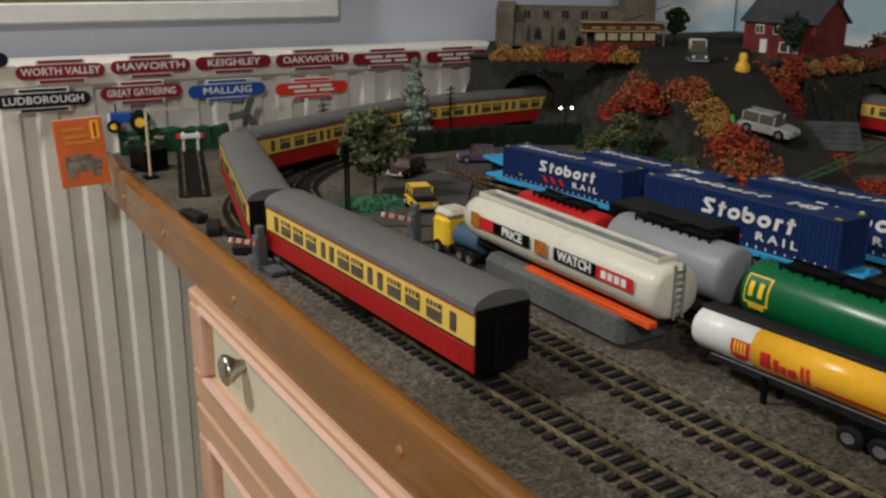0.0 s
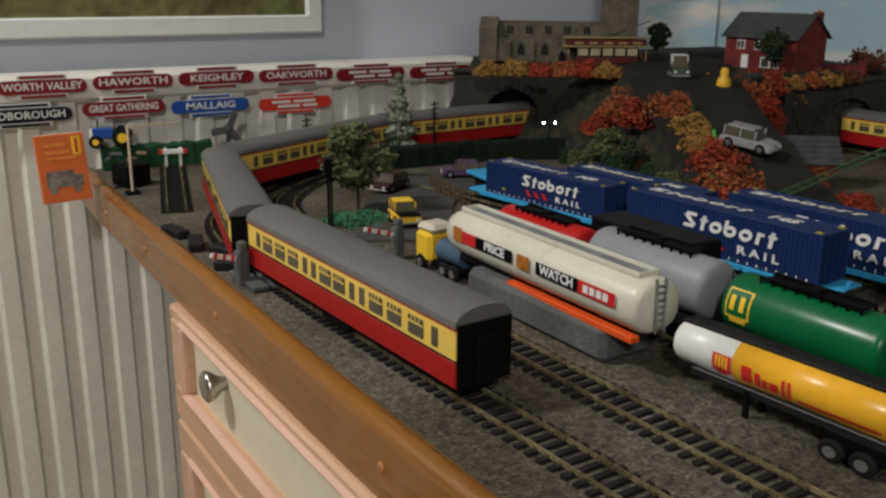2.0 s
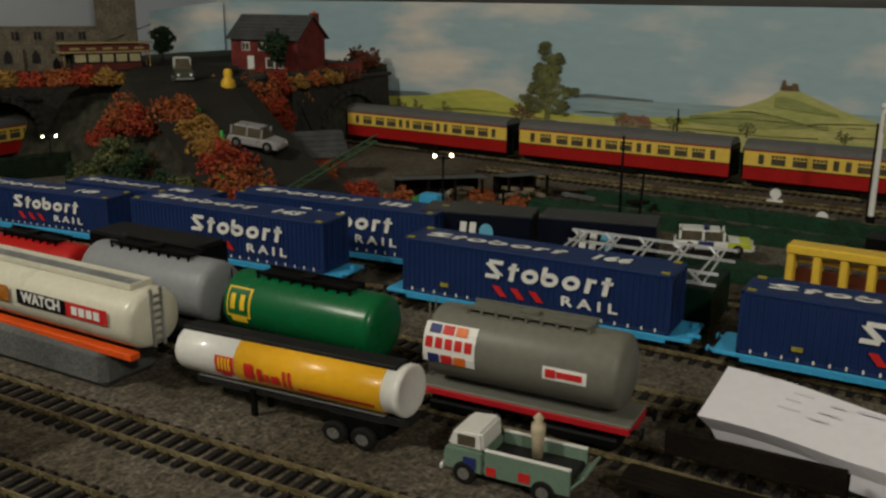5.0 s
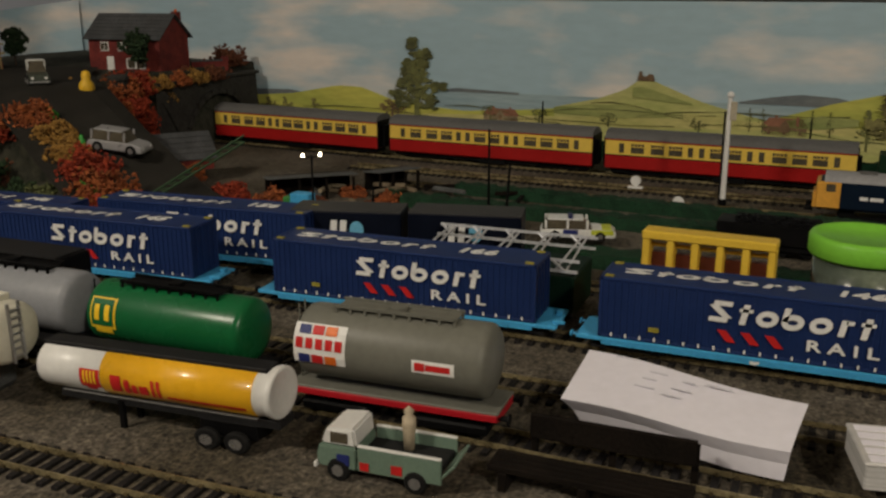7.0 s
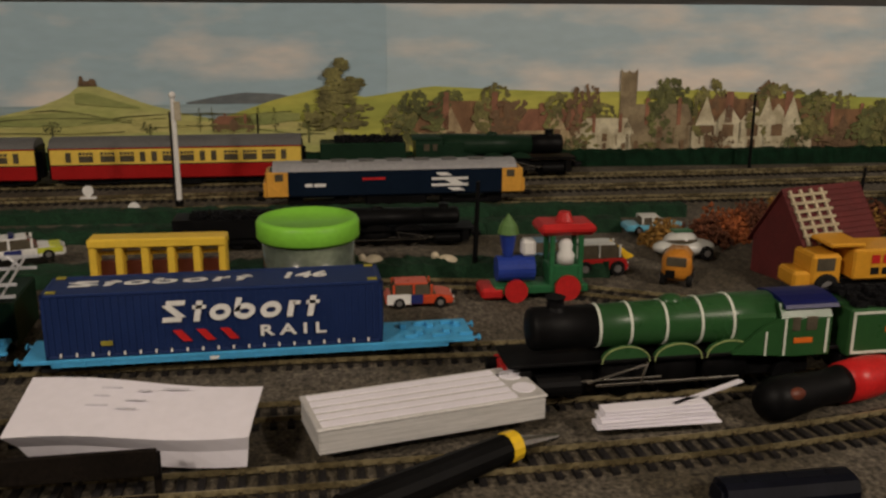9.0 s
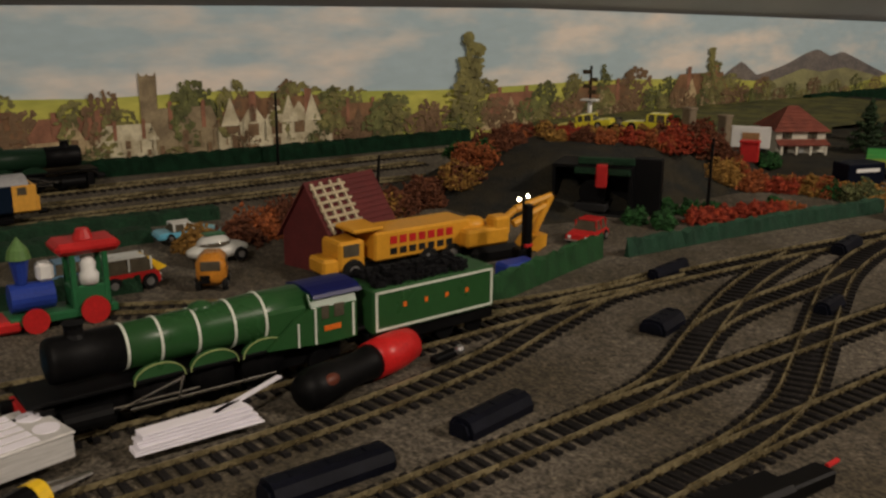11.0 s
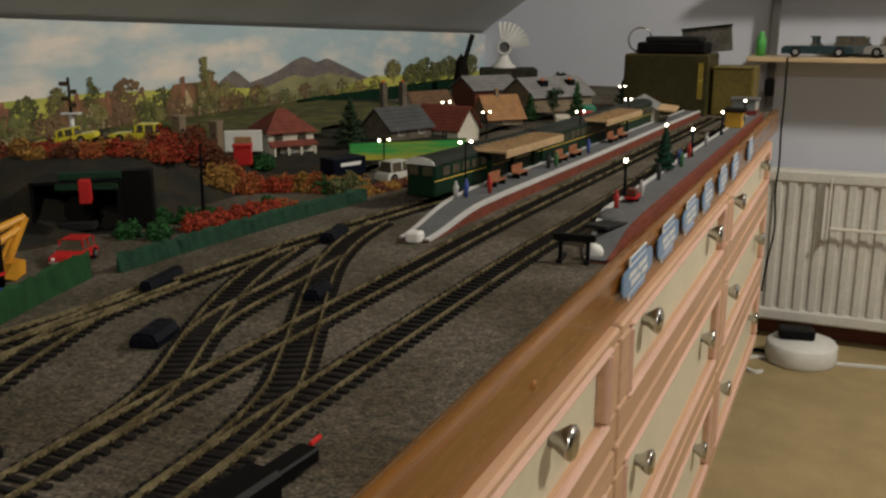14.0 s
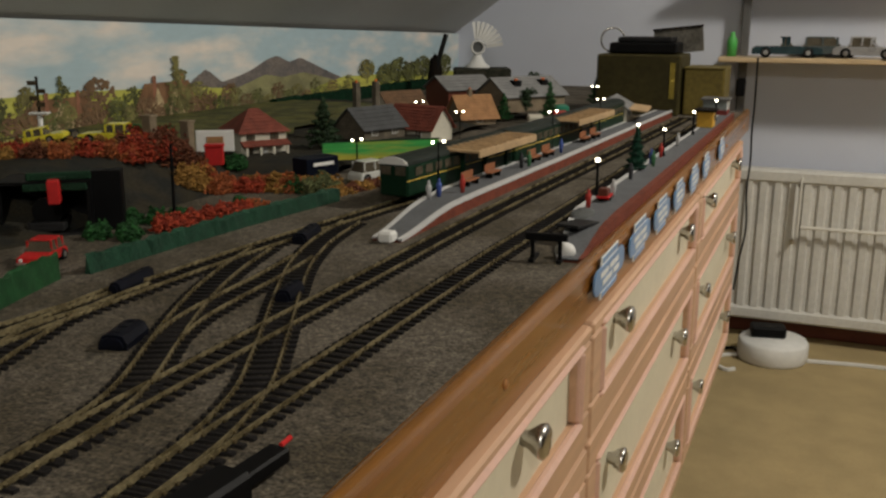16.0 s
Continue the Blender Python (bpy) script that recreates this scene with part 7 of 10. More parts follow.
# folded sheet of paper with faint writing
M_PAPER = mat("white_paper", (0.82, 0.80, 0.88), 0.8, var=0.03, scale=20)
pp = thing("paper_sheet", "folded white paper sheet with faint handwriting", "paper", "", None)
bm = bmesh.new()
cs = [((0.488, 0.079, 0.027), (0.460, -0.029, 0.027)), ((0.458, 0.079, 0.025), (0.438, -0.026, 0.025)), ((0.431, 0.079, 0.0235), (0.417, -0.0235, 0.0228)), ((0.437, 0.074, 0.016), (0.420, -0.023, 0.0155)), ((0.441, 0.070, 0.0070), (0.421, -0.022, 0.0070))]
rows = []
for a, b in cs:
    rows.append([bm.verts.new(Vector(a).lerp(Vector(b), i / 8) + Vector((0, 0, 0.0012 * math.sin(i * 0.8)))) for i in range(9)])
for a, b in zip(rows, rows[1:]):
    for i in range(8):
        bm.faces.new((a[i], a[i + 1], b[i + 1], b[i]))
bmesh.ops.recalc_face_normals(bm, faces=bm.faces)
bmesh.ops.solidify(bm, geom=bm.faces[:], thickness=0.0006)
part("sheet", bm, M_PAPER, pp)
M_INK = mat("faint_ink", (0.72, 0.71, 0.79), 0.8)
wr = Matrix.Translation((0.455, 0.03, 0.0268)) @ Matrix.Rotation(radians(-100), 4, "Z") @ Matrix.Rotation(radians(3), 4, "X")
for u_, v_, w_, h_ in [(-0.032, 0.021, 0.011, 0.0012), (-0.012, 0.012, 0.009, 0.0012), (0.004, 0.009, 0.006, 0.0014), (0.018, 0.011, 0.012, 0.0012), (-0.014, 0.004, 0.007, 0.0012), (0.003, 0.0, 0.009, 0.0012), (-0.013, -0.005, 0.010, 0.001), (0.001, -0.008, 0.009, 0.001)]:
    part("writing", plates([(u_, v_, w_, h_)], wr, 0.0002), M_INK, pp)
# clear plastic box
cbx = thing("plastic_box", "flat clear plastic box with white striped contents", "box", "", pose(0.4525, -0.1035, 0.0078, 0, 0, 10.9))
part("tray", bx((0, 0, 0.0058), (0.0372, 0.110, 0.0116), 0.0008), streaked("frosted_plastic", (0.62, 0.61, 0.60), (0.40, 0.40, 0.39), 5, 160, 0.5, 0.2), cbx)
part("lid", bx((0, 0, 0.0122), (0.0385, 0.1115, 0.0016), 0.0006), mat("lid_plastic", (0.62, 0.61, 0.60), 0.18, var=0.1, scale=40, coat=0.5), cbx, "shiny clear lid")
for k in range(5):
    part("stripe", bx((-0.0145 + k * 0.0072, 0.006, 0.0131), (0.0058 - 0.0006 * (k % 3), 0.094, 0.0003)), M_PAPER, cbx)
for x in (-0.008, 0.008):
    part("round_label", cyl(bmesh.new(), (x, -0.048, 0.0130), (x, -0.048, 0.0134), 0.0058, n=16), M_PAPER, cbx)
# black handled tool with a yellow collar
tl = thing("craft_tool", "black-handled craft tool with yellow collar and steel tip", "tool", "", None)
part("handle", cyl(bmesh.new(), (0.374, -0.060, 0.0085), (0.417, -0.1345, 0.0085), 0.0082, 0.0068, 14), M_BLACK, tl)
part("collar", cyl(bmesh.new(), (0.417, -0.1345, 0.0085), (0.420, -0.140, 0.0085), 0.0072, 0.0070, 14), M_YEL, tl)
part("tip", cyl(bmesh.new(), (0.420, -0.140, 0.0085), (0.432, -0.163, 0.005), 0.004, 0.0015, 10), M_STEEL, tl)
# folded notes
nt = thing("folded_notes", "small pile of folded white paper notes", "paper", "", None)
for k in range(6):
    part("note", bx((0.436 + 0.0007 * k, -0.2135 + 0.001 * (k % 2), 0.0065 + 0.0015 * k), (0.0085, 0.062 - 0.002 * k, 0.0010), 0.0002, 0.03 * (k % 3) - 0.02), M_PAPER, nt)
part("strip", bx((0.449, -0.245, 0.0140), (0.003, 0.05, 0.001), 0, 0.45), M_PAPER, nt)
# screwdriver handle
sd = thing("screwdriver", "fat black screwdriver handle with a red end", "tool", "", pose(0.452, -0.312, 0.0115, 0, 0, 17) @ Matrix.Scale(0.9, 4))
part("grip", lathe(bmesh.new(), [(0.0001, 0.052), (0.009, 0.050), (0.0125, 0.042), (0.0115, 0.025), (0.0098, 0.005), (0.0105, -0.004), (0.0112, -0.009), (0.0001, -0.009)], n=20, axis="Y"), M_BLACK, sd, "", True)
part("end_cap", lathe(bmesh.new(), [(0.0001, -0.0085), (0.0117, -0.0085), (0.0126, -0.022), (0.0122, -0.034), (0.0105, -0.046), (0.005, -0.0495), (0.0001, -0.05)], n=20, axis="Y"), mat("tool_red", (0.62, 0.02, 0.02), 0.35), sd, "red end cap", True)
part("inlay", ball(bmesh.new(), (-0.0085, 0.036, 0.005), 0.006, 12, (0.6, 1.2, 0.7)), M_SKIRT, sd, "", True)
cl = thing("loose_coupling", "loose black coupling with a chrome pin", "coupling", "", pose(0.452, -0.368, 0))
part("bar", bx((0, 0, 0.004), (0.006, 0.02, 0.004), 0.0008, 0.2), M_BLACK, cl)
part("pin", ball(bmesh.new(), (-0.001, -0.010, 0.006), 0.003, 10), M_HUB, cl)
M_PMB = mat("blue_black_plastic", (0.006, 0.007, 0.013), 0.35, var=0.3, scale=50)
for x, y, a, L, W in ((0.3765, -0.340, 10, 0.05, 0.016), (0.415, -0.514, 15, 0.034, 0.018), (0.373, -0.245, 0, 0.062, 0.017), (0.45, -0.79, 12, 0.045, 0.014), (0.37, -0.63, 10, 0.03, 0.012), (0.527, -0.43, 10, 0.045, 0.012), (0.49, -0.61, 10, 0.05, 0.010)):
    t = thing("point_motor", "dark plastic point motor housing beside the track", "point motor", "point motors", pose(x, y, 0, 0, 0, a))
    bm = bmesh.new()
    extrude(bm, [(-W / 2, 0), (W / 2, 0), (W * 0.5, 0.004), (W * 0.36, 0.0085), (W * 0.16, 0.0098), (-W * 0.16, 0.0098), (-W * 0.36, 0.0085), (-W * 0.5, 0.004)], -L / 2, L / 2)
    bmesh.ops.bevel(bm, geom=[e for e in bm.edges if abs(e.verts[0].co.y - e.verts[1].co.y) < 1e-6 and e.calc_length() < W], offset=0.002, segments=2, affect="EDGES")
    part("housing", bm, M_PMB, t)
    for q in (-0.3, 0.0, 0.3):
        part("rib", bx((0, L * q, 0.0099), (W * 0.3, 0.0012, 0.0006)), M_PMB, t)
mo = thing("motor_chassis", "black motor chassis with a red wire tip lying trackside", "motor", "", pose(0.2445, -0.371, 0, 0, 0, -5))
part("block", bx((0, 0.012, 0.008), (0.018, 0.045, 0.014), 0.002), M_BLACK, mo)
part("frame", bx((0, -0.022, 0.008), (0.011, 0.035, 0.007), 0.001), M_BLACK, mo)
part("pin", cyl(bmesh.new(), (0.0, -0.04, 0.011), (0.0, -0.047, 0.012), 0.0012, n=8), M_REDP, mo)
part("wheel", cyl(bmesh.new(), (-0.012, 0.02, 0.007), (-0.009, 0.02, 0.007), 0.007, n=16), M_BLACK, mo)

# ---- painted backdrop ----
M_SKY = streaked("printed_sky", (0.78, 0.71, 0.65), (0.37, 0.51, 0.58), 0.85, 2.8, 0.57, 0.10, 0.05)
M_HILLY = streaked("printed_meadow", (0.54, 0.52, 0.11), (0.38, 0.41, 0.085), 1.0, 4.0)
M_HILLG = streaked("printed_fields", (0.38, 0.42, 0.13), (0.50, 0.48, 0.19), 1.6, 7.0)
M_FIELD = streaked("printed_straw", (0.58, 0.52, 0.21), (0.43, 0.42, 0.14), 1.6, 7.0)
M_SEA = streaked("printed_sea", (0.26, 0.37, 0.42), (0.33, 0.43, 0.46), 1.0, 12.0)
M_FAR = streaked("printed_far_hill", (0.11, 0.13, 0.15), (0.17, 0.19, 0.19), 2.0, 6.0)
M_PTREE = streaked("printed_tree", (0.18, 0.19, 0.065), (0.07, 0.075, 0.03), 9.0, 9.0, 0.5, 0.15, 0.4)
M_PTREEL = streaked("printed_tree_light", (0.26, 0.24, 0.085), (0.11, 0.10, 0.04), 9.0, 9.0, 0.5, 0.15, 0.4)
M_PBRN = streaked("printed_brown", (0.24, 0.15, 0.08), (0.13, 0.08, 0.045), 8.0, 8.0, 0.5, 0.2, 0.3)
M_PTHATCH = streaked("printed_thatch", (0.26, 0.14, 0.07), (0.16, 0.085, 0.045), 12.0, 5.0)
M_PWALL = streaked("printed_wall", (0.54, 0.42, 0.24), (0.32, 0.23, 0.13), 9.0, 9.0)
M_PWHITE = streaked("printed_plaster", (0.68, 0.62, 0.44), (0.44, 0.38, 0.25), 9.0, 9.0)
M_PRED = streaked("printed_red_roof", (0.33, 0.15, 0.09), (0.22, 0.10, 0.06), 9.0, 9.0)
M_PSTONE = streaked("printed_stone", (0.34, 0.27, 0.16), (0.20, 0.15, 0.09), 9.0, 9.0)
M_MOUNT = streaked("printed_mountain", (0.21, 0.18, 0.16), (0.13, 0.12, 0.12), 5.0, 7.0, 0.5, 0.15, 0.3)
M_MOUNTG = streaked("printed_mountain_grass", (0.30, 0.29, 0.14), (0.20, 0.19, 0.10), 4.0, 6.0)

bm = bmesh.new()
prev = None
TOPS = [(-2.72, 0.141), (-1.9, 0.164), (-1.54, 0.175), (-1.05, 0.189), (-0.6, 0.193), (1.14, 0.195)]
for i in range(97):
    y = YS + (YN - YS) * i / 96
    row = (bm.verts.new((back_x(y), y, -0.002)), bm.verts.new((back_x(y), y, lerp_table(y, TOPS))))
    if prev:
        bm.faces.new((prev[0], prev[1], row[1], row[0]))
    prev = row
bmesh.ops.recalc_face_normals(bm, faces=bm.faces)
backdrop = setting("backdrop", bm, M_SKY, "printed landscape backdrop sheet with clouds, hills and village")
for f in backdrop.data.polygons:
    f.use_smooth = True


# the sheet turns the corner onto the end wall
bm = bmesh.new()
prev = None
for x, y, z in ((1.268, 1.125, 0.190), (1.266, 1.145, 0.189), (1.258, 1.162, 0.187), (1.244, 1.174, 0.185), (1.222, 1.181, 0.182), (1.19, 1.184, 0.179), (1.159, 1.185, 0.176)):
    row = (bm.verts.new((x, y, -0.002)), bm.verts.new((x, y, z)))
    if prev:
        bm.faces.new((prev[0], prev[1], row[1], row[0]))
    prev = row
part("printed_sky", bm, M_SKY, backdrop, "printed sky turned round the corner", True)
bm = bmesh.new()
prev = None
for i in range(61):
    y = YS + (-0.166 - YS) * i / 60
    row = (bm.verts.new((back_x(y) - 0.0005, y, -0.002)), bm.verts.new((back_x(y) - 0.0005, y, lerp_table(y, TOPS) - 0.001)))
    if prev:
        bm.faces.new((prev[0], prev[1], row[1], row[0]))
    prev = row
part("printed_sky", bm, streaked("printed_pale_sky", (0.82, 0.75, 0.68), (0.43, 0.56, 0.62), 0.85, 2.8, 0.55, 0.10, 0.05), backdrop, "paler sheet of printed sky")


def strip(name, pts, z0, layer, material):
    """A printed band from z0 (or a list) up to a skyline of (y, z)."""
    pts = sorted(pts)
    bm = bmesh.new()
    y0, y1 = pts[0][0], pts[-1][0]
    n = max(6, int((y1 - y0) / 0.012))
    prev = None
    for i in range(n + 1):
        y = y0 + (y1 - y0) * i / n
        x = back_x(y) - 0.0006 * layer
        zt = lerp_table(y, pts)
        zb = lerp_table(y, sorted(z0)) if isinstance(z0, list) else z0
        row = (bm.verts.new((x, y, zb)), bm.verts.new((x, y, max(zt, zb + 0.0003))))
        if prev:
            bm.faces.new((prev[0], prev[1], row[1], row[0]))
        prev = row
    return part(name, bm, material, backdrop)


def poly(name, pts, layer, material):
    bm = bmesh.new()
    bm.faces.new([bm.verts.new((back_x(y) - 0.0006 * layer, y, z)) for y, z in pts])
    return part(name, bm, material, backdrop)


def print_tree(y, z0, h, w, material, seed, n=120, tiers=0, layer=6):
    """A printed tree: trunk and many flat leaf dabs."""
    r = random.Random(seed)
    bm = bmesh.new()
    x = back_x(y) - 0.0006 * layer

    def dab(yy, zz, s, sz):
        xx = x - 0.00001 * len(bm.faces)
        vs = [bm.verts.new((xx, yy + s * math.cos(a) * r.uniform(0.7, 1.2), zz + sz * math.sin(a) * r.uniform(0.7, 1.2))) for a in [k * math.pi / 3 for k in range(6)]]
        bm.faces.new(vs)
    vs = [bm.verts.new((x, yy, zz)) for yy, zz in ((y - w * 0.05, z0), (y + w * 0.05, z0), (y + w * 0.025, z0 + h * 0.75), (y - w * 0.025, z0 + h * 0.75))]
    bm.faces.new(vs)
    for i in range(n if tiers else int(n * 1.25)):
        if tiers:
            k = r.randrange(tiers)
            q = (k + 0.5) / tiers
            half = w * 0.5 * (1.0 - 0.93 * q ** 1.1) * (0.72 + 0.4 * ((k * 7) % 3) / 2)
            yy = y + r.uniform(-half, half) + w * 0.08 * math.sin(k * 2.3)
            zz = z0 + h * (0.20 + 0.76 * q) + r.uniform(-1, 1) * h * 0.36 / tiers - abs(yy - y) / w * h * 0.07
        else:
            a, q = r.uniform(0, 6.28), math.sqrt(r.random())
            yy, zz = y + 0.5 * w * q * math.cos(a), z0 + h * (0.60 + 0.38 * q * math.sin(a))
        k = 1.0 if tiers else 1.7
        dab(yy, zz, w * r.uniform(0.035, 0.085), h * r.uniform(0.014, 0.034) * k)
    return part("printed_tree", bm, material, backdrop)


def cottage(y, z0, w, h, rh, roof, wall, layer=5, gables=1):
    poly("printed_wall", [(y - w / 2, z0), (y + w / 2, z0), (y + w / 2, z0 + h), (y - w / 2, z0 + h)], layer, wall)
    poly("printed_roof", [(y - w * 0.54, z0 + h * 0.9), (y + w * 0.54, z0 + h * 0.9), (y + w * 0.36, z0 + h + rh), (y - w * 0.40, z0 + h + rh)], layer + 1, roof)
    for g in range(gables):
        gy = y - w * 0.3 + w * 0.6 * (g + 0.5) / gables
        poly("printed_gable", [(gy - w * 0.11, z0 + h * 0.35), (gy + w * 0.11, z0 + h * 0.35), (gy + w * 0.11, z0 + h), (gy, z0 + h + rh * 0.8), (gy - w * 0.11, z0 + h)], layer + 2, wall)
        poly("printed_window", [(gy - w * 0.045, z0 + h * 0.55), (gy + w * 0.045, z0 + h * 0.55), (gy + w * 0.045, z0 + h * 0.95), (gy - w * 0.045, z0 + h * 0.95)], layer + 3, M_PBRN)
    for k in range(4):
        by = y - w * 0.42 + w * 0.84 * (k / 3) ** 1.3
        poly("printed_beam", [(by - w * 0.005, z0 + h * 0.3), (by + w * 0.005, z0 + h * 0.3), (by + w * 0.005, z0 + h * 0.9), (by - w * 0.005, z0 + h * 0.9)], layer + 1, M_PBRN)
    for k in (-0.28, 0.2):
        poly("printed_chimney", [(y + w * k - w * 0.03, z0 + h), (y + w * k + w * 0.03, z0 + h), (y + w * k + w * 0.03, z0 + h + rh * 1.3), (y + w * k - w * 0.03, z0 + h + rh * 1.3)], layer + 2, M_PRED)
    for k in range(3):
        wy = y - w * 0.35 + w * 0.35 * k
        poly("printed_window", [(wy - w * 0.03, z0 + h * 0.15), (wy + w * 0.03, z0 + h * 0.15), (wy + w * 0.03, z0 + h * 0.45), (wy - w * 0.03, z0 + h * 0.45)], layer + 3, M_PBRN)


strip("printed_sea", [(0.50, 0.072), (0.25, 0.073), (-0.06, 0.076)], 0.03, 1, M_SEA)
strip("printed_far_hill", [(0.80, 0.062), (0.72, 0.064), (0.66, 0.052)], 0.03, 1, M_FAR)
strip("printed_far_hill", [(0.477, 0.073), (0.45, 0.077), (0.36, 0.074)], 0.0715, 2, M_FAR)
strip("printed_far_hill", [(0.075, 0.077), (0.04, 0.084), (0.007, 0.089), (-0.04, 0.087), (-0.07, 0.076)], 0.0755, 2, M_FAR)
strip("printed_meadow", [(1.13, 0.05), (0.82, 0.051), (0.72, 0.058), (0.64, 0.073), (0.60, 0.072), (0.55, 0.056), (0.50, 0.050), (0.44, 0.046), (0.35, 0.052), (0.25, 0.062), (0.1, 0.06), (-0.1, 0.05)], 0.0, 2, M_HILLY)
strip("printed_castle_hill", [(0.31, 0.058), (0.25, 0.072), (0.215, 0.085), (0.198, 0.098), (0.18, 0.098), (0.16, 0.090), (0.12, 0.075), (0.07, 0.062), (0.03, 0.055)], 0.03, 3, M_HILLG)
poly("printed_castle", [(0.200, 0.097), (0.1975, 0.109), (0.1945, 0.109), (0.1935, 0.103), (0.187, 0.103), (0.186, 0.106), (0.180, 0.105), (0.178, 0.097)], 5, M_PBRN)
strip("printed_fields", [(0.60, 0.034), (0.45, 0.041), (0.30, 0.046), (0.15, 0.052), (0.0, 0.056), (-0.10, 0.052)], 0.0, 4, M_FIELD)
strip("printed_fields", [(0.55, 0.024), (0.35, 0.033), (0.15, 0.04), (0.0, 0.046), (-0.12, 0.04)], 0.0, 5, M_HILLG)
strip("printed_meadow", [(0.03, 0.060), (-0.03, 0.080), (-0.08, 0.093), (-0.14, 0.083), (-0.22, 0.096), (-0.30, 0.092), (-0.40, 0.088), (-0.55, 0.09), (-0.72, 0.082), (-0.87, 0.076), (-1.0, 0.075), (-1.2, 0.076), (-1.45, 0.068), (-1.7, 0.05), (-2.1, 0.045), (-2.2, 0.040)], 0.0, 3, M_HILLY)
M_FIELDD = streaked("printed_dark_field", (0.24, 0.28, 0.09), (0.33, 0.35, 0.12), 2.0, 7.0)
strip("printed_fields", [(0.31, 0.058), (0.26, 0.064), (0.215, 0.066), (0.16, 0.058)], [(0.31, 0.050), (0.22, 0.048), (0.16, 0.054)], 5, M_FIELDD)
strip("printed_fields", [(0.205, 0.088), (0.19, 0.090), (0.165, 0.082), (0.13, 0.072)], [(0.205, 0.076), (0.16, 0.072), (0.13, 0.070)], 5, M_FIELDD)
strip("printed_fields", [(0.14, 0.060), (0.09, 0.058), (0.04, 0.052)], [(0.14, 0.050), (0.09, 0.047), (0.04, 0.050)], 6, M_FIELD)
strip("printed_fields", [(0.02, 0.058), (-0.02, 0.066), (-0.06, 0.064)], [(0.02, 0.050), (-0.02, 0.050), (-0.06, 0.056)], 6, M_FIELDD)
# field hedges
for a, b in (((0.70, 0.040), (0.40, 0.036)), ((0.47, 0.052), (0.30, 0.040)), ((0.33, 0.050), (0.10, 0.062)), ((0.26, 0.066), (0.13, 0.056)), ((0.20, 0.052), (-0.05, 0.070)), ((0.45, 0.030), (0.15, 0.046)), ((0.12, 0.046), (-0.09, 0.042)), ((0.82, 0.037), (0.56, 0.030))):
    mid = [(a[0] + (b[0] - a[0]) * q, a[1] + (b[1] - a[1]) * q + 0.0045 * math.sin(q * math.pi * 1.6)) for q in (0, 0.2, 0.4, 0.6, 0.8, 1.0)]
    strip("printed_hedgerow", [(y, z + 0.0005 + 0.0009 * (k % 2)) for k, (y, z) in enumerate(mid)], mid, 6, M_PTREE)
print_tree(0.511, 0.024, 0.124, 0.088, M_PTREE, 1, 260, 7)
print_tree(0.55, 0.03, 0.028, 0.04, M_PBRN, 2, 60)
for k, y in enumerate((0.76, 0.73, 0.68)):
    print_tree(y, 0.018, 0.036, 0.034, M_PTREEL, 10 + k, 60, 4)
for k, y in enumerate((0.40, 0.33, 0.235, 0.12)):
    print_tree(y, 0.036, 0.02, 0.024, M_PTREE, 20 + k, 40)
cottage(0.385, 0.032, 0.05, 0.012, 0.008, M_PRED, M_PSTONE)
cottage(0.02, 0.040, 0.05, 0.012, 0.009, M_PRED, M_PBRN)
for k, y in enumerate((0.06, 0.045, -0.01, -0.03)):
    print_tree(y, 0.042, 0.03, 0.012, M_PTREE, 30 + k, 40, 4)
print_tree(-0.070, 0.028, 0.05, 0.03, M_PTREE, 40, 90, 5)
print_tree(-0.108, 0.026, 0.106, 0.092, M_PTREEL, 41, 330, 8)
# village
cottage(-0.262, 0.016, 0.125, 0.026, 0.036, M_PTHATCH, M_PWALL, 5, 2)
cottage(-0.375, 0.014, 0.10, 0.030, 0.024, M_PRED, M_PWALL, 5, 1)
poly("printed_tower", [(-0.453, 0.05), (-0.474, 0.05), (-0.474, 0.117), (-0.471, 0.112), (-0.466, 0.112), (-0.4635, 0.115), (-0.461, 0.112), (-0.456, 0.112), (-0.453, 0.117)], 5, M_PSTONE)
cottage(-0.435, 0.014, 0.07, 0.024, 0.018, M_PWHITE, M_PWHITE, 6, 1)
cottage(-0.505, 0.012, 0.085, 0.035, 0.026, M_PSTONE, M_PSTONE, 6, 1)
cottage(-0.625, 0.011, 0.16, 0.038, 0.030, M_PTHATCH, M_PWHITE, 6, 3)
for y in (-0.563, -0.642, -0.675):
    poly("printed_spire", [(y + 0.013, 0.046), (y - 0.013, 0.046), (y, 0.082)], 10, M_PWHITE)
for k, (y, h, w) in enumerate(((-0.19, 0.076, 0.06), (-0.245, 0.090, 0.075), (-0.325, 0.080, 0.07), (-0.385, 0.088, 0.06), (-0.43, 0.075, 0.06), (-0.53, 0.092, 0.08), (-0.59, 0.084, 0.07), (-0.66, 0.098, 0.09), (-0.73, 0.088, 0.09), (-0.80, 0.074, 0.08))):
    print_tree(y, 0.004, h * 0.97, w, (M_PTREEL, M_PTREE, M_PBRN, M_PTREEL)[k % 4], 200 + k, 100, 0, 4)
for k in range(6):
    print_tree(-0.21 - 0.094 * k, 0.0, 0.026 + 0.008 * ((k * 5) % 3), 0.030, (M_PTREEL, M_PBRN, M_PTREE)[k % 3], 230 + k, 60, 0, 11)
cottage(-0.745, 0.012, 0.08, 0.028, 0.025, M_PTHATCH, M_PBRN, 5, 1)
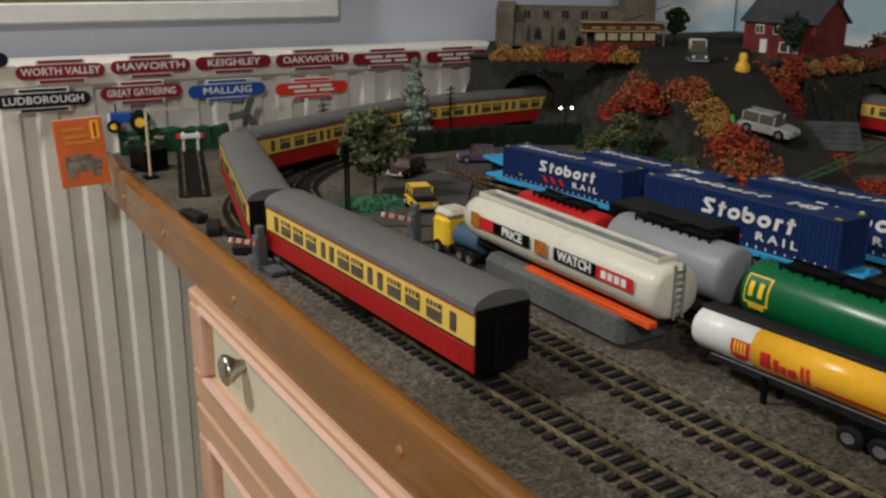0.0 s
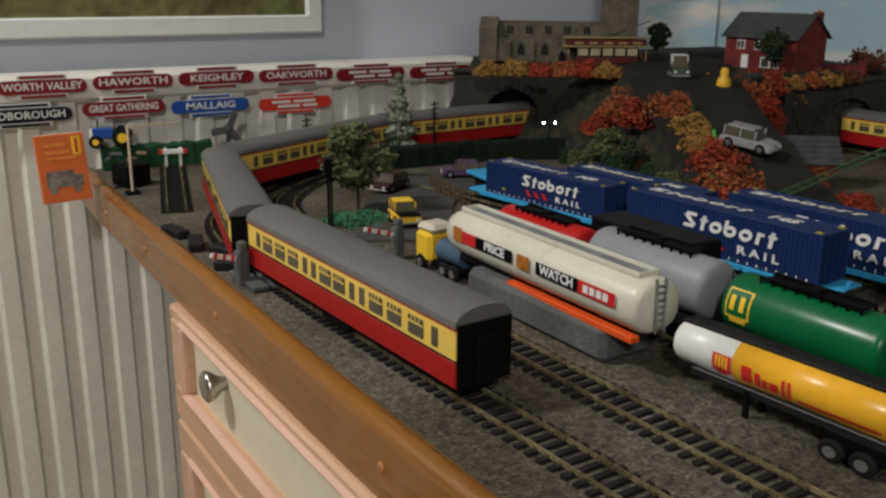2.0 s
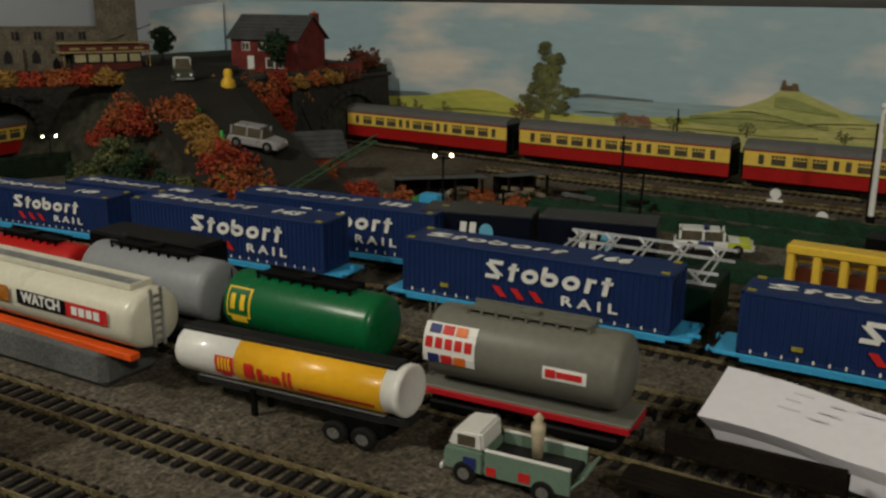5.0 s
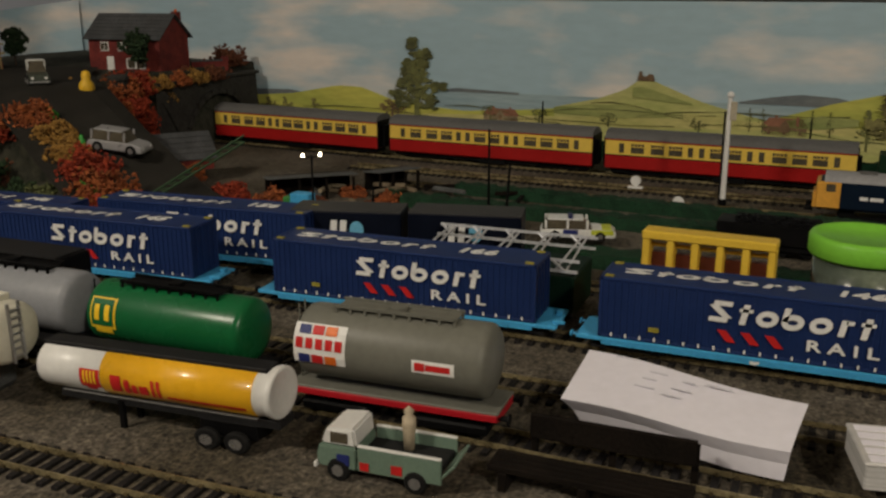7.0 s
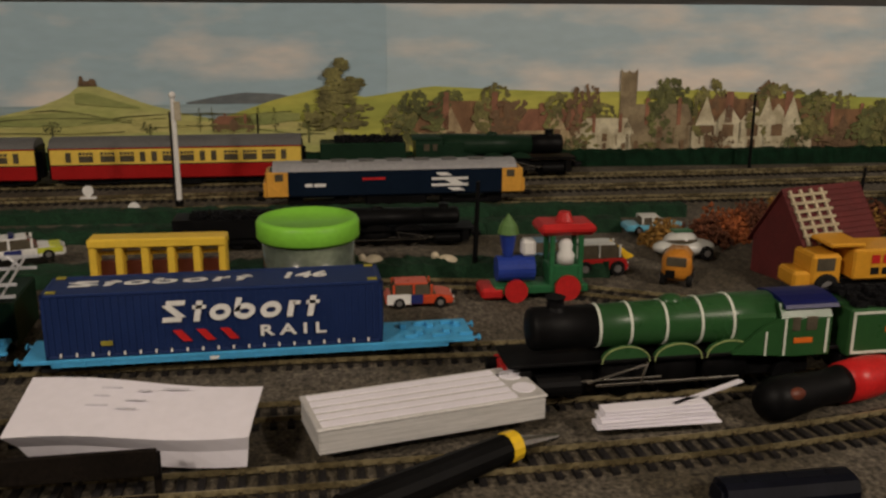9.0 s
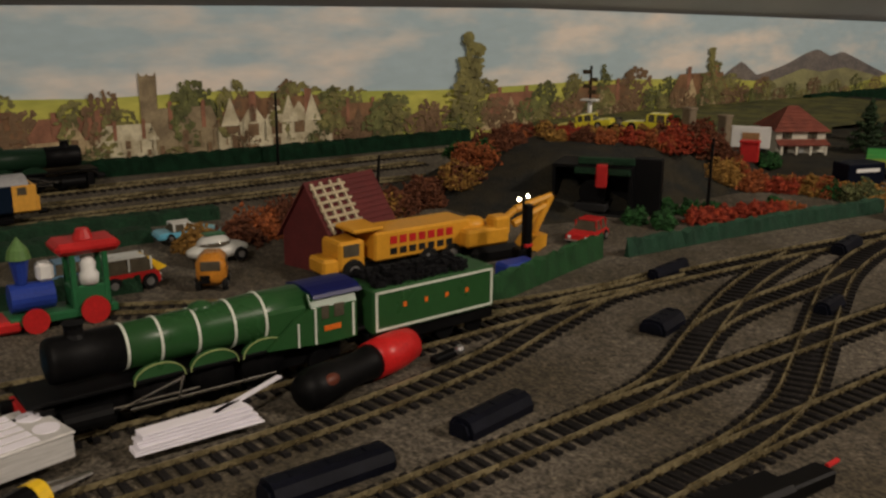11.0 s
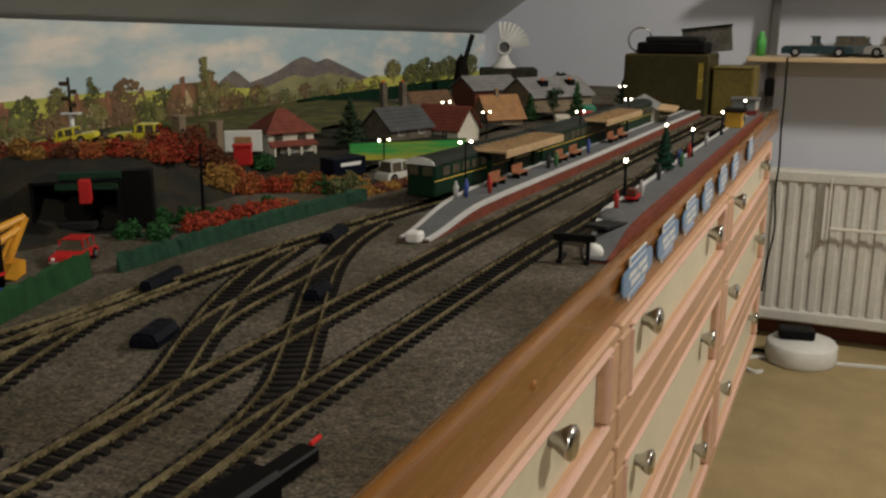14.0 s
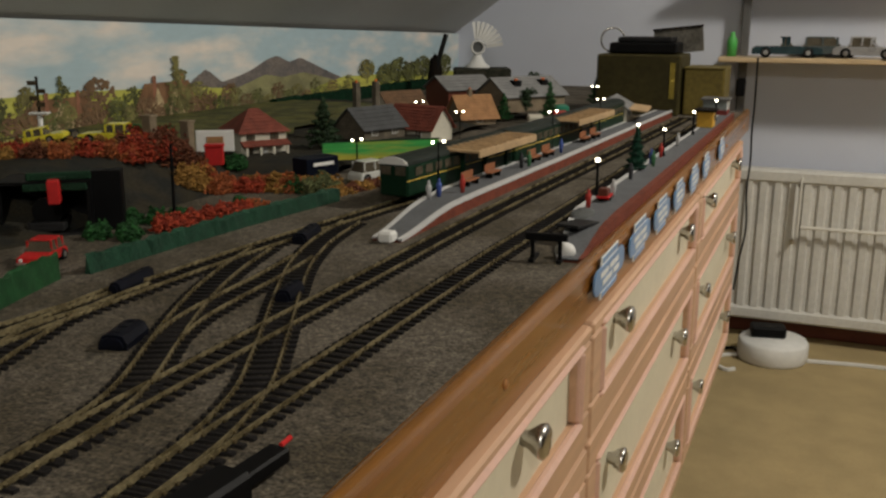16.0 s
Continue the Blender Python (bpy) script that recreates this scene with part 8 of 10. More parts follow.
for k, (y, h, w) in enumerate(((-0.20, 0.086, 0.05), (-0.30, 0.094, 0.06), (-0.41, 0.094, 0.05), (-0.515, 0.102, 0.06), (-0.57, 0.098, 0.05), (-0.645, 0.095, 0.06), (-0.71, 0.085, 0.06), (-0.79, 0.07, 0.05), (-0.86, 0.06, 0.04))):
    print_tree(y, 0.005, h, w, (M_PTREE, M_PTREEL, M_PBRN)[k % 3], 50 + k, 110, 0, 4)
print_tree(-0.935, 0.012, 0.150, 0.100, M_PTREEL, 70, 300, 7)
cottage(-1.01, 0.012, 0.11, 0.024, 0.030, M_PRED, M_PWALL, 5, 1)
cottage(-1.20, 0.012, 0.13, 0.024, 0.032, M_PTHATCH, M_PWALL, 5, 1)
cottage(-1.44, 0.012, 0.15, 0.026, 0.040, M_PTHATCH, M_PWALL, 5, 2)
for k, (y, h, w) in enumerate(((-1.08, 0.075, 0.06), (-1.14, 0.085, 0.05), (-1.28, 0.09, 0.08), (-1.36, 0.07, 0.06), (-1.52, 0.07, 0.08), (-1.62, 0.06, 0.06))):
    print_tree(y, 0.005, h, w, (M_PTREE, M_PTREEL, M_PBRN)[k % 3], 80 + k, 110, 0, 4)
print_tree(-1.205, 0.03, 0.075, 0.05, M_PTREE, 95, 120, 4)
print_tree(-1.47, 0.02, 0.105, 0.075, M_PTREEL, 96, 180, 4)
for k in range(26):
    print_tree(-0.74 - 0.034 * k, 0.004, 0.040 + 0.022 * ((k * 7) % 5) / 5, 0.05, (M_PBRN, M_PTREE, M_PTREEL, M_PBRN)[k % 4], 120 + k, 90, 0, 7)
for k in range(15):
    print_tree(-1.60 - 0.036 * k, 0.002 + 0.012 * (k % 2), 0.034 + 0.014 * ((k * 3) % 4) / 4, 0.046, (M_PTREE, M_PTREEL, M_PBRN)[k % 3], 260 + k, 60, 0, 7)
strip("printed_mountain", [(-1.48, 0.055), (-1.52, 0.08), (-1.555, 0.095), (-1.60, 0.068), (-1.66, 0.078), (-1.70, 0.088), (-1.75, 0.105), (-1.785, 0.111), (-1.83, 0.096), (-1.87, 0.104), (-1.93, 0.086), (-2.0, 0.064), (-2.08, 0.042)], 0.0, 2, M_MOUNT)
strip("printed_mountain_grass", [(-1.60, 0.045), (-1.68, 0.062), (-1.74, 0.075), (-1.80, 0.066), (-1.88, 0.072), (-1.96, 0.058), (-2.05, 0.04)], 0.0, 4, M_MOUNTG)
strip("printed_meadow", [(-1.88, 0.028), (-1.96, 0.042), (-2.06, 0.055), (-2.14, 0.05), (-2.24, 0.05), (-2.4, 0.04), (-2.70, 0.035)], 0.0, 5, M_HILLY)
print_tree(-2.16, 0.03, 0.06, 0.08, M_PTREEL, 97, 140)
for k in range(6):
    print_tree(-2.26 - 0.07 * k, 0.01, 0.065 + 0.012 * (k % 2), 0.11, M_PTREE, 100 + k, 140)

# hedge along the foot of the backdrop
hedge([(back_x(y) - 0.022, y) for y in (0.76, 0.5, 0.2, -0.1, -0.4, -0.7, -0.92)], 0.020, 0.018, M_HEDGE, "dark green foam hedge along the backdrop")
hedge([(back_x(y) - 0.03, y) for y in (-1.72, -1.9, -2.2, -2.5)], 0.028, 0.02, M_HEDGE, "dark green foam hedge behind the village")
# green banks between the rear tracks
M_BANK = mat("green_bank", (0.010, 0.045, 0.020), 0.95, var=0.35, scale=60, bump=1.0, fine=500)
hedge([(0.940, 0.33), (0.928, 0.15), (0.912, -0.05), (0.895, -0.25), (0.872, -0.42)], 0.012, 0.020, M_BANK, "dark green embankment strip before the rear tracks")
hedge([(0.868, 0.36), (0.858, 0.15), (0.848, -0.02), (0.838, -0.22), (0.828, -0.34)], 0.012, 0.026, M_BANK, "dark green embankment strip between sidings")
hedge([(0.72, 0.24), (0.735, 0.1), (0.725, -0.05), (0.715, -0.15), (0.70, -0.28)], 0.012, 0.03, M_BANK, "dark green foam strip behind the yellow rack")
hedge([(0.505, -0.42), (0.528, -0.50), (0.548, -0.575), (0.556, -0.61)], 0.021, 0.004, mat("green_fence", (0.014, 0.075, 0.022), 0.8, var=0.3, scale=90, bump=0.6), "bright green low hedge beside the engine")
hedge([(0.545, -0.625), (0.535, -0.75), (0.522, -0.86), (0.508, -0.955)], 0.015, 0.006, mat("teal_wall", (0.014, 0.058, 0.032), 0.85, var=0.3, scale=60, bump=0.6), "long low dark green wall beside the track")
# timber sheds and clutter by the rear yard
M_LATHS = mat("pale_timber", (0.34, 0.28, 0.19), 0.8, var=0.3, scale=50)
for x, y, rz, L in ((0.865, 0.465, 40, 0.11), (0.925, 0.40, 55, 0.06)):
    t = thing("open_shed", "open timber shed with a grey felt roof", "shed", "rear yard sheds", pose(x, y, 0, 0, 0, rz) @ Matrix.Diagonal((0.85, 0.85, 0.62, 1)))
    part("roof", box(bmesh.new(), (0, 0, 0), (0.045, L, 0.003), 0.0006, 0, Matrix.Translation((0, 0, 0.036)) @ Matrix.Rotation(radians(10), 4, "Y")), M_CONC, t)
    part("back_wall", bx((0.018, 0, 0.018), (0.003, L * 0.96, 0.034), 0.0004), M_DKW, t)
    for k in range(4):
        part("post", bx((-0.019, -L * 0.45 + L * 0.3 * k, 0.018), (0.003, 0.003, 0.034)), M_DKW, t)
for k in range(40):
    t = part("timber_scrap", bx((0, 0, 0.003), (0.004, rng.uniform(0.02, 0.05), 0.004), 0.0005), (M_DKW, M_BSTONE, M_CONC, M_LATHS)[k % 4])
    t.matrix_basis = pose(rng.uniform(0.75, 0.93), rng.uniform(0.24, 0.47), rng.uniform(0.0, 0.006), rng.uniform(-4, 4), 0, rng.uniform(0, 180))
    tagged(t, "loose weathered timber baulk in the yard", "timber", "timber scraps")
bush(0.765, 0.395, 0.0, 0.02, 0.02, 0.016, L_ORG, "", 160)
for k in range(9):
    bush(rng.uniform(0.74, 0.92), rng.uniform(0.30, 0.50), 0.0, 0.013, 0.014, 0.010, (L_RUST, L_DGR, L_ORG, L_RUST)[k % 4], "low ragged bush among the yard clutter", 150, 0.003)
bush(0.735, 0.37, 0.0, 0.015, 0.015, 0.013, L_YEL, "", 140)
t = thing("toy_truck", "pale blue toy truck body on its side", "toy", "", pose(0.765, 0.415, 0.016))
part("body", bx((0, 0, 0.006), (0.014, 0.02, 0.012), 0.001), M_DECK, t)
part("cab", bx((0, 0.014, 0.004), (0.013, 0.008, 0.008), 0.001), mat("toy_green", (0.05, 0.25, 0.06), 0.5), t)
t = thing("lattice_jib", "dark green lattice crane jib leaning over the road", "crane", "", None)
JIB_A, JIB_D = Vector((0.70, 0.535, 0.030)), Vector((0.0265, -0.085, 0.054))
M_JIB = mat("jib_green", (0.03, 0.07, 0.03), 0.6)
for s in (-0.004, 0.004):
    for z in (0.0, -0.006):
        off = Vector((s, s * 0.3, z))
        part("chord", cyl(bmesh.new(), JIB_A + off, JIB_A + JIB_D + off, 0.0009, n=6), M_JIB, t)
for k in range(10):
    for s in (-0.004, 0.004):
        part("lacing", cyl(bmesh.new(), JIB_A + JIB_D * (k / 10) + Vector((s, s * 0.3, 0)), JIB_A + JIB_D * ((k + 1) / 10) + Vector((s, s * 0.3, -0.006)), 0.0006, n=5), M_JIB, t)
part("mast", cyl(bmesh.new(), JIB_A - Vector((0, 0, 0.030)), JIB_A, 0.004, n=10), M_JIB, t)

# dark blue box containers beyond the front row
M_KN = mat("midnight_container", (0.004, 0.006, 0.014), 0.45, var=0.15, scale=40)
for x, y, rz in ((0.645, 0.302, 14), (0.668, 0.216, 12)):
    t = thing("freight_container", "midnight blue container with a white mark and ring", "container", "freight containers", pose(x, y, 0.0, 0, 0, rz) @ Matrix.Diagonal((1, 0.80, 1, 1)))
    part("body", bx((0, 0, 0.032), (0.033, 0.105, 0.036), 0.0008), M_KN, t)
    part("roof", bx((0, 0, 0.0505), (0.032, 0.104, 0.001)), mat("container_roof", (0.05, 0.05, 0.05), 0.6, var=0.15), t)
    part("wagon_deck", bx((0, 0, 0.010), (0.03, 0.108, 0.006), 0.0006), M_DARK, t)
    part("base", bx((0, 0, 0.0035), (0.018, 0.09, 0.007), 0.0006), M_DARK, t)
    part("name_block", plates([(-0.019, 0.037, 0.006, 0.014, .1), (-0.010, 0.037, 0.006, 0.014, .1)], facing(-0.0167, -0.008, 0)), M_WHITEP, t)
    part("ring_mark", lathe(bmesh.new(), [(0.0052, 0), (0.0066, 0), (0.0066, 0.0004), (0.0052, 0.0004)], (-0.0171, -0.011, 0.037), 18, "X"), mat("ring_blue", (0.15, 0.45, 0.65), 0.5), t)
    part("ring_core", plates([(0, 0, 0.0024, 0.009)], facing(-0.0167, -0.011, 0.037)), M_WHITEP, t)
# black wagon between the tankers
t = thing("goods_wagon", "black open goods wagon with white name bar", "wagon", "", pose(0.482, 0.468, 0, 0, 0, 0))
part("body", bx((0, 0, 0.030), (0.032, 0.10, 0.026), 0.0008), M_BLACK, t)
part("top", bx((0, 0, 0.0435), (0.028, 0.096, 0.002), 0.0005), M_DARK, t)
part("name_bar", plates([(0.030, 0.004, 0.007, 0.006), (0.039, 0.004, 0.007, 0.006)], facing(-0.0162, 0, 0.03)), M_WHITEP, t)
bm = bmesh.new()
bogie(bm, 0.03), bogie(bm, -0.03)
part("running_gear", bm, M_BLACK, t)
# silver lattice frame load
M_SILVP = mat("silver_plastic", (0.62, 0.63, 0.66), 0.35, 0.3, var=0.1, scale=60)
t = thing("girder_wagon", "dark green wagon loaded with silver lattice girders", "wagon", "", pose(0.612, 0.168, 0.0, 0, 0, 1) @ Matrix.Diagonal((0.95, 0.88, 0.93, 1)))
part("body", bx((0, 0, 0.021), (0.056, 0.124, 0.030), 0.001), mat("wagon_green", (0.006, 0.022, 0.012), 0.5, var=0.2), t)
part("base", bx((0, 0, 0.003), (0.03, 0.11, 0.006)), M_DARK, t)
for u, zz in ((-0.031, 0.041), (-0.026, 0.047), (0.024, 0.043), (0.031, 0.049)):
    part("girder_rail", bx((u, 0, zz), (0.0018, 0.130, 0.0018)), M_SILVP, t)
for k in range(5):
    y = -0.056 + 0.027 * k
    for dy in (0.0, 0.008):
        part("girder_post", cyl(bmesh.new(), (-0.031, y + dy, 0.0405), (0.031, y + dy * 0.5, 0.0485), 0.0009, n=6), M_SILVP, t)
    part("girder_strut", cyl(bmesh.new(), (-0.031, y, 0.0405), (-0.026, y + 0.012, 0.0475), 0.0011, n=6), M_SILVP, t)
    part("girder_strut", cyl(bmesh.new(), (0.024, y, 0.0425), (0.031, y + 0.012, 0.0495), 0.0011, n=6), M_SILVP, t)
    part("bracket", bx((-0.0275, y + 0.018, 0.038), (0.002, 0.002, 0.008)), M_SILVP, t)
c = car(pose(0.781, 0.160, 0.007, 0, 0, 196), mat("police_white", (0.78, 0.78, 0.76), 0.35, coat=0.2), "white and yellow police estate car on the green bank", 0.062, 0.026, 0.0175, (-0.47, 0.2))
part("livery", bx((0.0132, 0.02, 0.008), (0.0006, 0.018, 0.004)), mat("livery_lime", (0.5, 0.55, 0.05), 0.4), c)
part("livery", bx((0.0132, -0.006, 0.008), (0.0006, 0.012, 0.004)), M_NAVYP, c)
part("bonnet_panel", bx((0, 0.024, 0.0098), (0.018, 0.008, 0.001), 0.0003), MATS["livery_lime"], c)
part("light_bar", bx((0, -0.006, 0.0188), (0.016, 0.004, 0.0022), 0.0005), M_BLUEP, c)
# yellow rack
M_RACK = mat("rack_yellow", (0.75, 0.50, 0.06), 0.4, var=0.06, scale=40)
t = thing("plastic_rack", "yellow plastic rack with five slotted bays", "rack", "", pose(0.640, 0.038, 0.0, 0, 0, -3) @ Matrix.Diagonal((1, 0.92, 0.83, 1)))
part("top_bar", bx((0, 0, 0.0645), (0.016, 0.092, 0.007), 0.001), M_RACK, t)
part("bottom_bar", bx((0, 0, 0.003), (0.016, 0.092, 0.006), 0.001), M_RACK, t)
for k in range(6):
    part("upright", bx((0, -0.043 + 0.0172 * k, 0.034), (0.014, 0.0052, 0.060), 0.0008), M_RACK, t)
for k in range(5):
    part("crosspiece", bx((0.003, -0.0344 + 0.0172 * k, 0.055), (0.006, 0.012, 0.003), 0.0004), M_RACK, t)
    part("brown_load", bx((0.004, -0.0344 + 0.0172 * k, 0.026), (0.006, 0.012, 0.045), 0.0006), M_SKIRT, t)
# plastic pot with green lid
t = thing("plastic_pot", "clear plastic pot with a bright green screw lid", "pot", "", pose(0.678, -0.056, 0) @ Matrix.Diagonal((1.02, 1.02, 0.90, 1)))
part("pot", lathe(bmesh.new(), [(0.0001, 0), (0.030, 0), (0.031, 0.002), (0.031, 0.048), (0.0001, 0.048)], n=32), mat("pot_plastic", (0.16, 0.19, 0.14), 0.2, var=0.2, scale=30, second=(0.08, 0.10, 0.08), coat=0.4), t, "cloudy clear pot", True)
part("lid", lathe(bmesh.new(), [(0.0001, 0.047), (0.033, 0.047), (0.0345, 0.049), (0.0345, 0.060), (0.033, 0.0625), (0.0305, 0.063), (0.029, 0.0605), (0.0001, 0.0605)], n=40), mat("lime_lid", (0.22, 0.60, 0.06), 0.4, var=0.06, scale=30), t, "bright green lid", True)
# white semaphore post and ground signals
t = thing("semaphore_signal", "tall white signal post with black foot", "signal", "", pose(0.968, 0.062, 0))
part("post", cyl(bmesh.new(), (0, 0, 0.006), (0, 0, 0.108), 0.0028, 0.0022, 10), M_WHITEP, t)
part("foot", cyl(bmesh.new(), (0, 0, 0), (0, 0, 0.010), 0.004, n=10), M_BLACK, t)
part("arm", bx((-0.002, -0.004, 0.096), (0.0015, 0.006, 0.018), 0.0004), mat("old_cream", (0.45, 0.40, 0.3), 0.6), t)
part("finial", ball(bmesh.new(), (0, 0, 0.111), 0.0035, 10), M_WHITEP, t)
part("ladder", bx((0.003, 0.004, 0.05), (0.001, 0.002, 0.09)), M_DARK, t)
for x, y in ((1.025, 0.158), (0.937, 0.100)):
    t = thing("ground_signal", "small white ground signal between the tracks", "signal", "ground signals", pose(x, y, 0))
    part("base", bx((0, 0, 0.002), (0.008, 0.016, 0.004), 0.0006), M_WHITEP, t)
    part("head", cyl(bmesh.new(), (-0.001, 0, 0.010), (0.001, 0, 0.010), 0.0055, n=14), M_WHITEP, t)
    part("stem", bx((0, 0, 0.005), (0.003, 0.004, 0.008)), M_WHITEP, t)
# sheep and small toys
for x, y, rz in ((0.722, -0.104, 20), (0.714, -0.159, -15)):
    t = part("sheep_figure", ball(ball(bmesh.new(), (0, 0, 0.010), 0.0065, 12, (0.8, 1.3, 0.8)), (0, 0.009, 0.014), 0.0032, 10), mat("ceramic_cream", (0.6, 0.52, 0.38), 0.6), None, "", True)
    bmx = bmesh.new()
    bmx.from_mesh(t.data)
    for sx in (-0.003, 0.003):
        for sy in (-0.005, 0.005):
            cyl(bmx, (sx, sy, 0), (sx, sy, 0.008), 0.0012, n=6)
    bmx.to_mesh(t.data)
    bmx.free()
    t.matrix_basis = pose(x, y, 0.0, 0, 0, rz)
    tagged(t, "plain cream toy sheep on the green bank", "toy animal", "toy sheep")
c = car(pose(0.648, -0.128, 0, 0, 0, 178), mat("car_orange_red", (0.62, 0.08, 0.03), 0.3, coat=0.3), "orange-red racing coupe with white panel", 0.046, 0.022, 0.0165, (-0.42, 0.25))
part("race_panel", bx((0.0113, -0.014, 0.007), (0.0006, 0.016, 0.007)), M_WHITEP, c)
part("race_panel", bx((0.0114, -0.002, 0.007), (0.0006, 0.008, 0.006)), M_NAVYP, c)
# festive toy engine
M_TRD = mat("toy_red", (0.50, 0.02, 0.02), 0.4)
M_TGR = mat("toy_dark_green", (0.02, 0.13, 0.05), 0.4)
M_TBL = mat("toy_blue", (0.02, 0.05, 0.30), 0.4)
t = thing("toy_train", "painted wooden toy engine with red roof and figure", "toy", "", pose(0.652, -0.213, 0, 0, 0, -2))
part("base", bx((0, 0.0, 0.008), (0.022, 0.066, 0.006), 0.001), M_TGR, t)
part("boiler", cyl(bmesh.new(), (0, 0.004, 0.021), (0, 0.03, 0.021), 0.009, n=18), M_TBL, t)
part("smokestack", cyl(bmesh.new(), (0, 0.022, 0.03), (0, 0.022, 0.046), 0.0035, 0.006, 12), M_TBL, t)
part("stack_cap", lathe(bmesh.new(), [(0.0001, 0.046), (0.0075, 0.046), (0.006, 0.052), (0.003, 0.056), (0.0001, 0.060)], (0, 0.022, 0), 14), mat("toy_gold_green", (0.10, 0.20, 0.06), 0.4), t)
part("white_sack", bx((0, 0.008, 0.036), (0.010, 0.010, 0.012), 0.002), M_WHITEP, t)
for s in (-1, 1):
    for q in (-0.027, -0.007):
        part("cab_post", bx((s * 0.009, q, 0.028), (0.003, 0.0035, 0.036), 0.0005), M_TGR, t)
part("cab_wall", bx((0, -0.017, 0.018), (0.020, 0.024, 0.014), 0.001), M_TGR, t)
part("roof", bx((0, -0.017, 0.050), (0.028, 0.040, 0.008), 0.003), M_TRD, t)
part("roof_knob", cyl(bmesh.new(), (0, -0.017, 0.053), (0, -0.017, 0.060), 0.007, 0.004, 12), M_TRD, t)
part("buffer_plough", box(bmesh.new(), (0, 0.034, 0.006), (0.024, 0.016, 0.008), 0.002), M_TRD, t)
for s in (-1, 1):
    for q, r in ((0.018, 0.008), (-0.018, 0.009)):
        part("wheel", cyl(bmesh.new(), (s * 0.011, q, r), (s * 0.0135, q, r), r, n=18), M_TRD, t)
f = part("mannequin", lathe(bmesh.new(), [(0.0001, 0), (0.006, 0), (0.0065, 0.006), (0.0045, 0.009), (0.005, 0.013), (0.0035, 0.016), (0.0001, 0.018)], n=14), M_WHITEP, None, "", True)
f.matrix_basis = pose(0.646, -0.230, 0.0252)
tagged(f, "plain white figure seated in the toy engine", "figure")
c = car(pose(0.80, -0.357, 0.004, 0, 0, 175), mat("car_sky", (0.12, 0.42, 0.58), 0.3, coat=0.3), "pale blue saloon car with white roof", 0.054, 0.022, 0.0145, (-0.28, 0.14), roof=M_CARW)
t = thing("beetle_car", "rounded white beetle-shaped car with green band", "toy car", "", pose(0.725, -0.352, 0.002, 0, 0, 178))
part("body", ball(bmesh.new(), (0, 0, 0.0085), 0.0115, 20, (1.0, 2.25, 0.62)), M_CARW, t, "", True)
part("dome", ball(bmesh.new(), (0, -0.003, 0.0125), 0.0100, 20, (0.95, 1.45, 0.95)), M_CARW, t, "", True)
part("window_band", ball(bmesh.new(), (0, -0.003, 0.0140), 0.0097, 20, (1.0, 1.46, 0.55)), M_GLASSD, t, "", True)
part("green_band", bx((0, -0.003, 0.0222), (0.010, 0.016, 0.0012), 0.0004), M_TGR, t, "dark green roof panel")
wheels(t, 0.023, (-0.015, 0.015), 0.0055)
t = thing("amber_van", "amber yellow rounded toy van tilted nose outward", "toy van", "", pose(0.667, -0.322, 0.0005, 0, 0, 62))
part("body", bx((0, 0, 0.0145), (0.021, 0.030, 0.022), 0.005), mat("car_amber", (0.62, 0.24, 0.03), 0.3, coat=0.3), t, "", True)
part("windscreen", bx((0.0, 0.0148, 0.019), (0.014, 0.0012, 0.007), 0.0005), M_GLASSD, t)
part("grille", bx((0.004, 0.0149, 0.0095), (0.007, 0.0014, 0.006), 0.0005), M_BLACK, t)
part("side_window", bx((-0.0104, 0.002, 0.019), (0.0008, 0.014, 0.006), 0.0003), M_GLASSD, t)
wheels(t, 0.021, (-0.009, 0.009), 0.0048)
car(pose(0.70, -0.272, 0.0, 0, 0, 178), M_TRD, "red and white small camper van", 0.042, 0.022, 0.024, (-0.48, 0.42), "camper_van", M_CARW)
t = thing("toy_flag", "yellow triangular toy sail beside the camper", "toy", "", pose(0.70, -0.293, 0))
bm = bmesh.new()
extrude(bm, [(-0.008, 0.012), (0.012, 0.026), (0.004, 0.008)], -0.0008, 0.0008, "X")
part("sail", bm, M_YEL, t)
part("stick", cyl(bmesh.new(), (0, 0, 0), (0, 0, 0.016), 0.0008, n=6), M_DARK, t)
car(pose(0.735, -0.245, 0.0, 0, 0, 178), mat("car_grey_blue", (0.10, 0.2, 0.3), 0.4), "small blue-grey car behind the toy engine", 0.04, 0.02, 0.018)

# house under repair, red roof with bare laths
M_DRED = mat("oxblood_roof", (0.125, 0.022, 0.022), 0.75, var=0.2, scale=60, bump=0.4)
t = house(pose(0.672, -0.432, 0.0, 0, 0, -75) @ Matrix.Diagonal((0.82, 0.82, 0.82, 1)), 0.085, 0.066, 0.034, 0.048, M_DRED, M_DRED, "dark red model house with part of its roof stripped", [(-0.02, 0.016, 0.012, 0.014)], 0, "house_under_repair")
M_LATH = mat("bare_lath", (0.55, 0.48, 0.33), 0.7)
for k in range(6):
    q = 0.2 + 0.13 * k
    part("lath", bx((-0.022, -0.0335 * (1 - q) - 0.002, 0.034 + 0.048 * q + 0.0035), (0.044, 0.0022, 0.0022)), M_LATH, t)
for k in range(4):
    part("rafter", box(bmesh.new(), (0, 0, 0), (0.0025, 0.052, 0.0022), 0, 0, Matrix.Translation((-0.04 + 0.012 * k, -0.0178, 0.0605)) @ Matrix.Rotation(math.atan2(0.048, 0.033), 4, "X")), M_LATH, t)
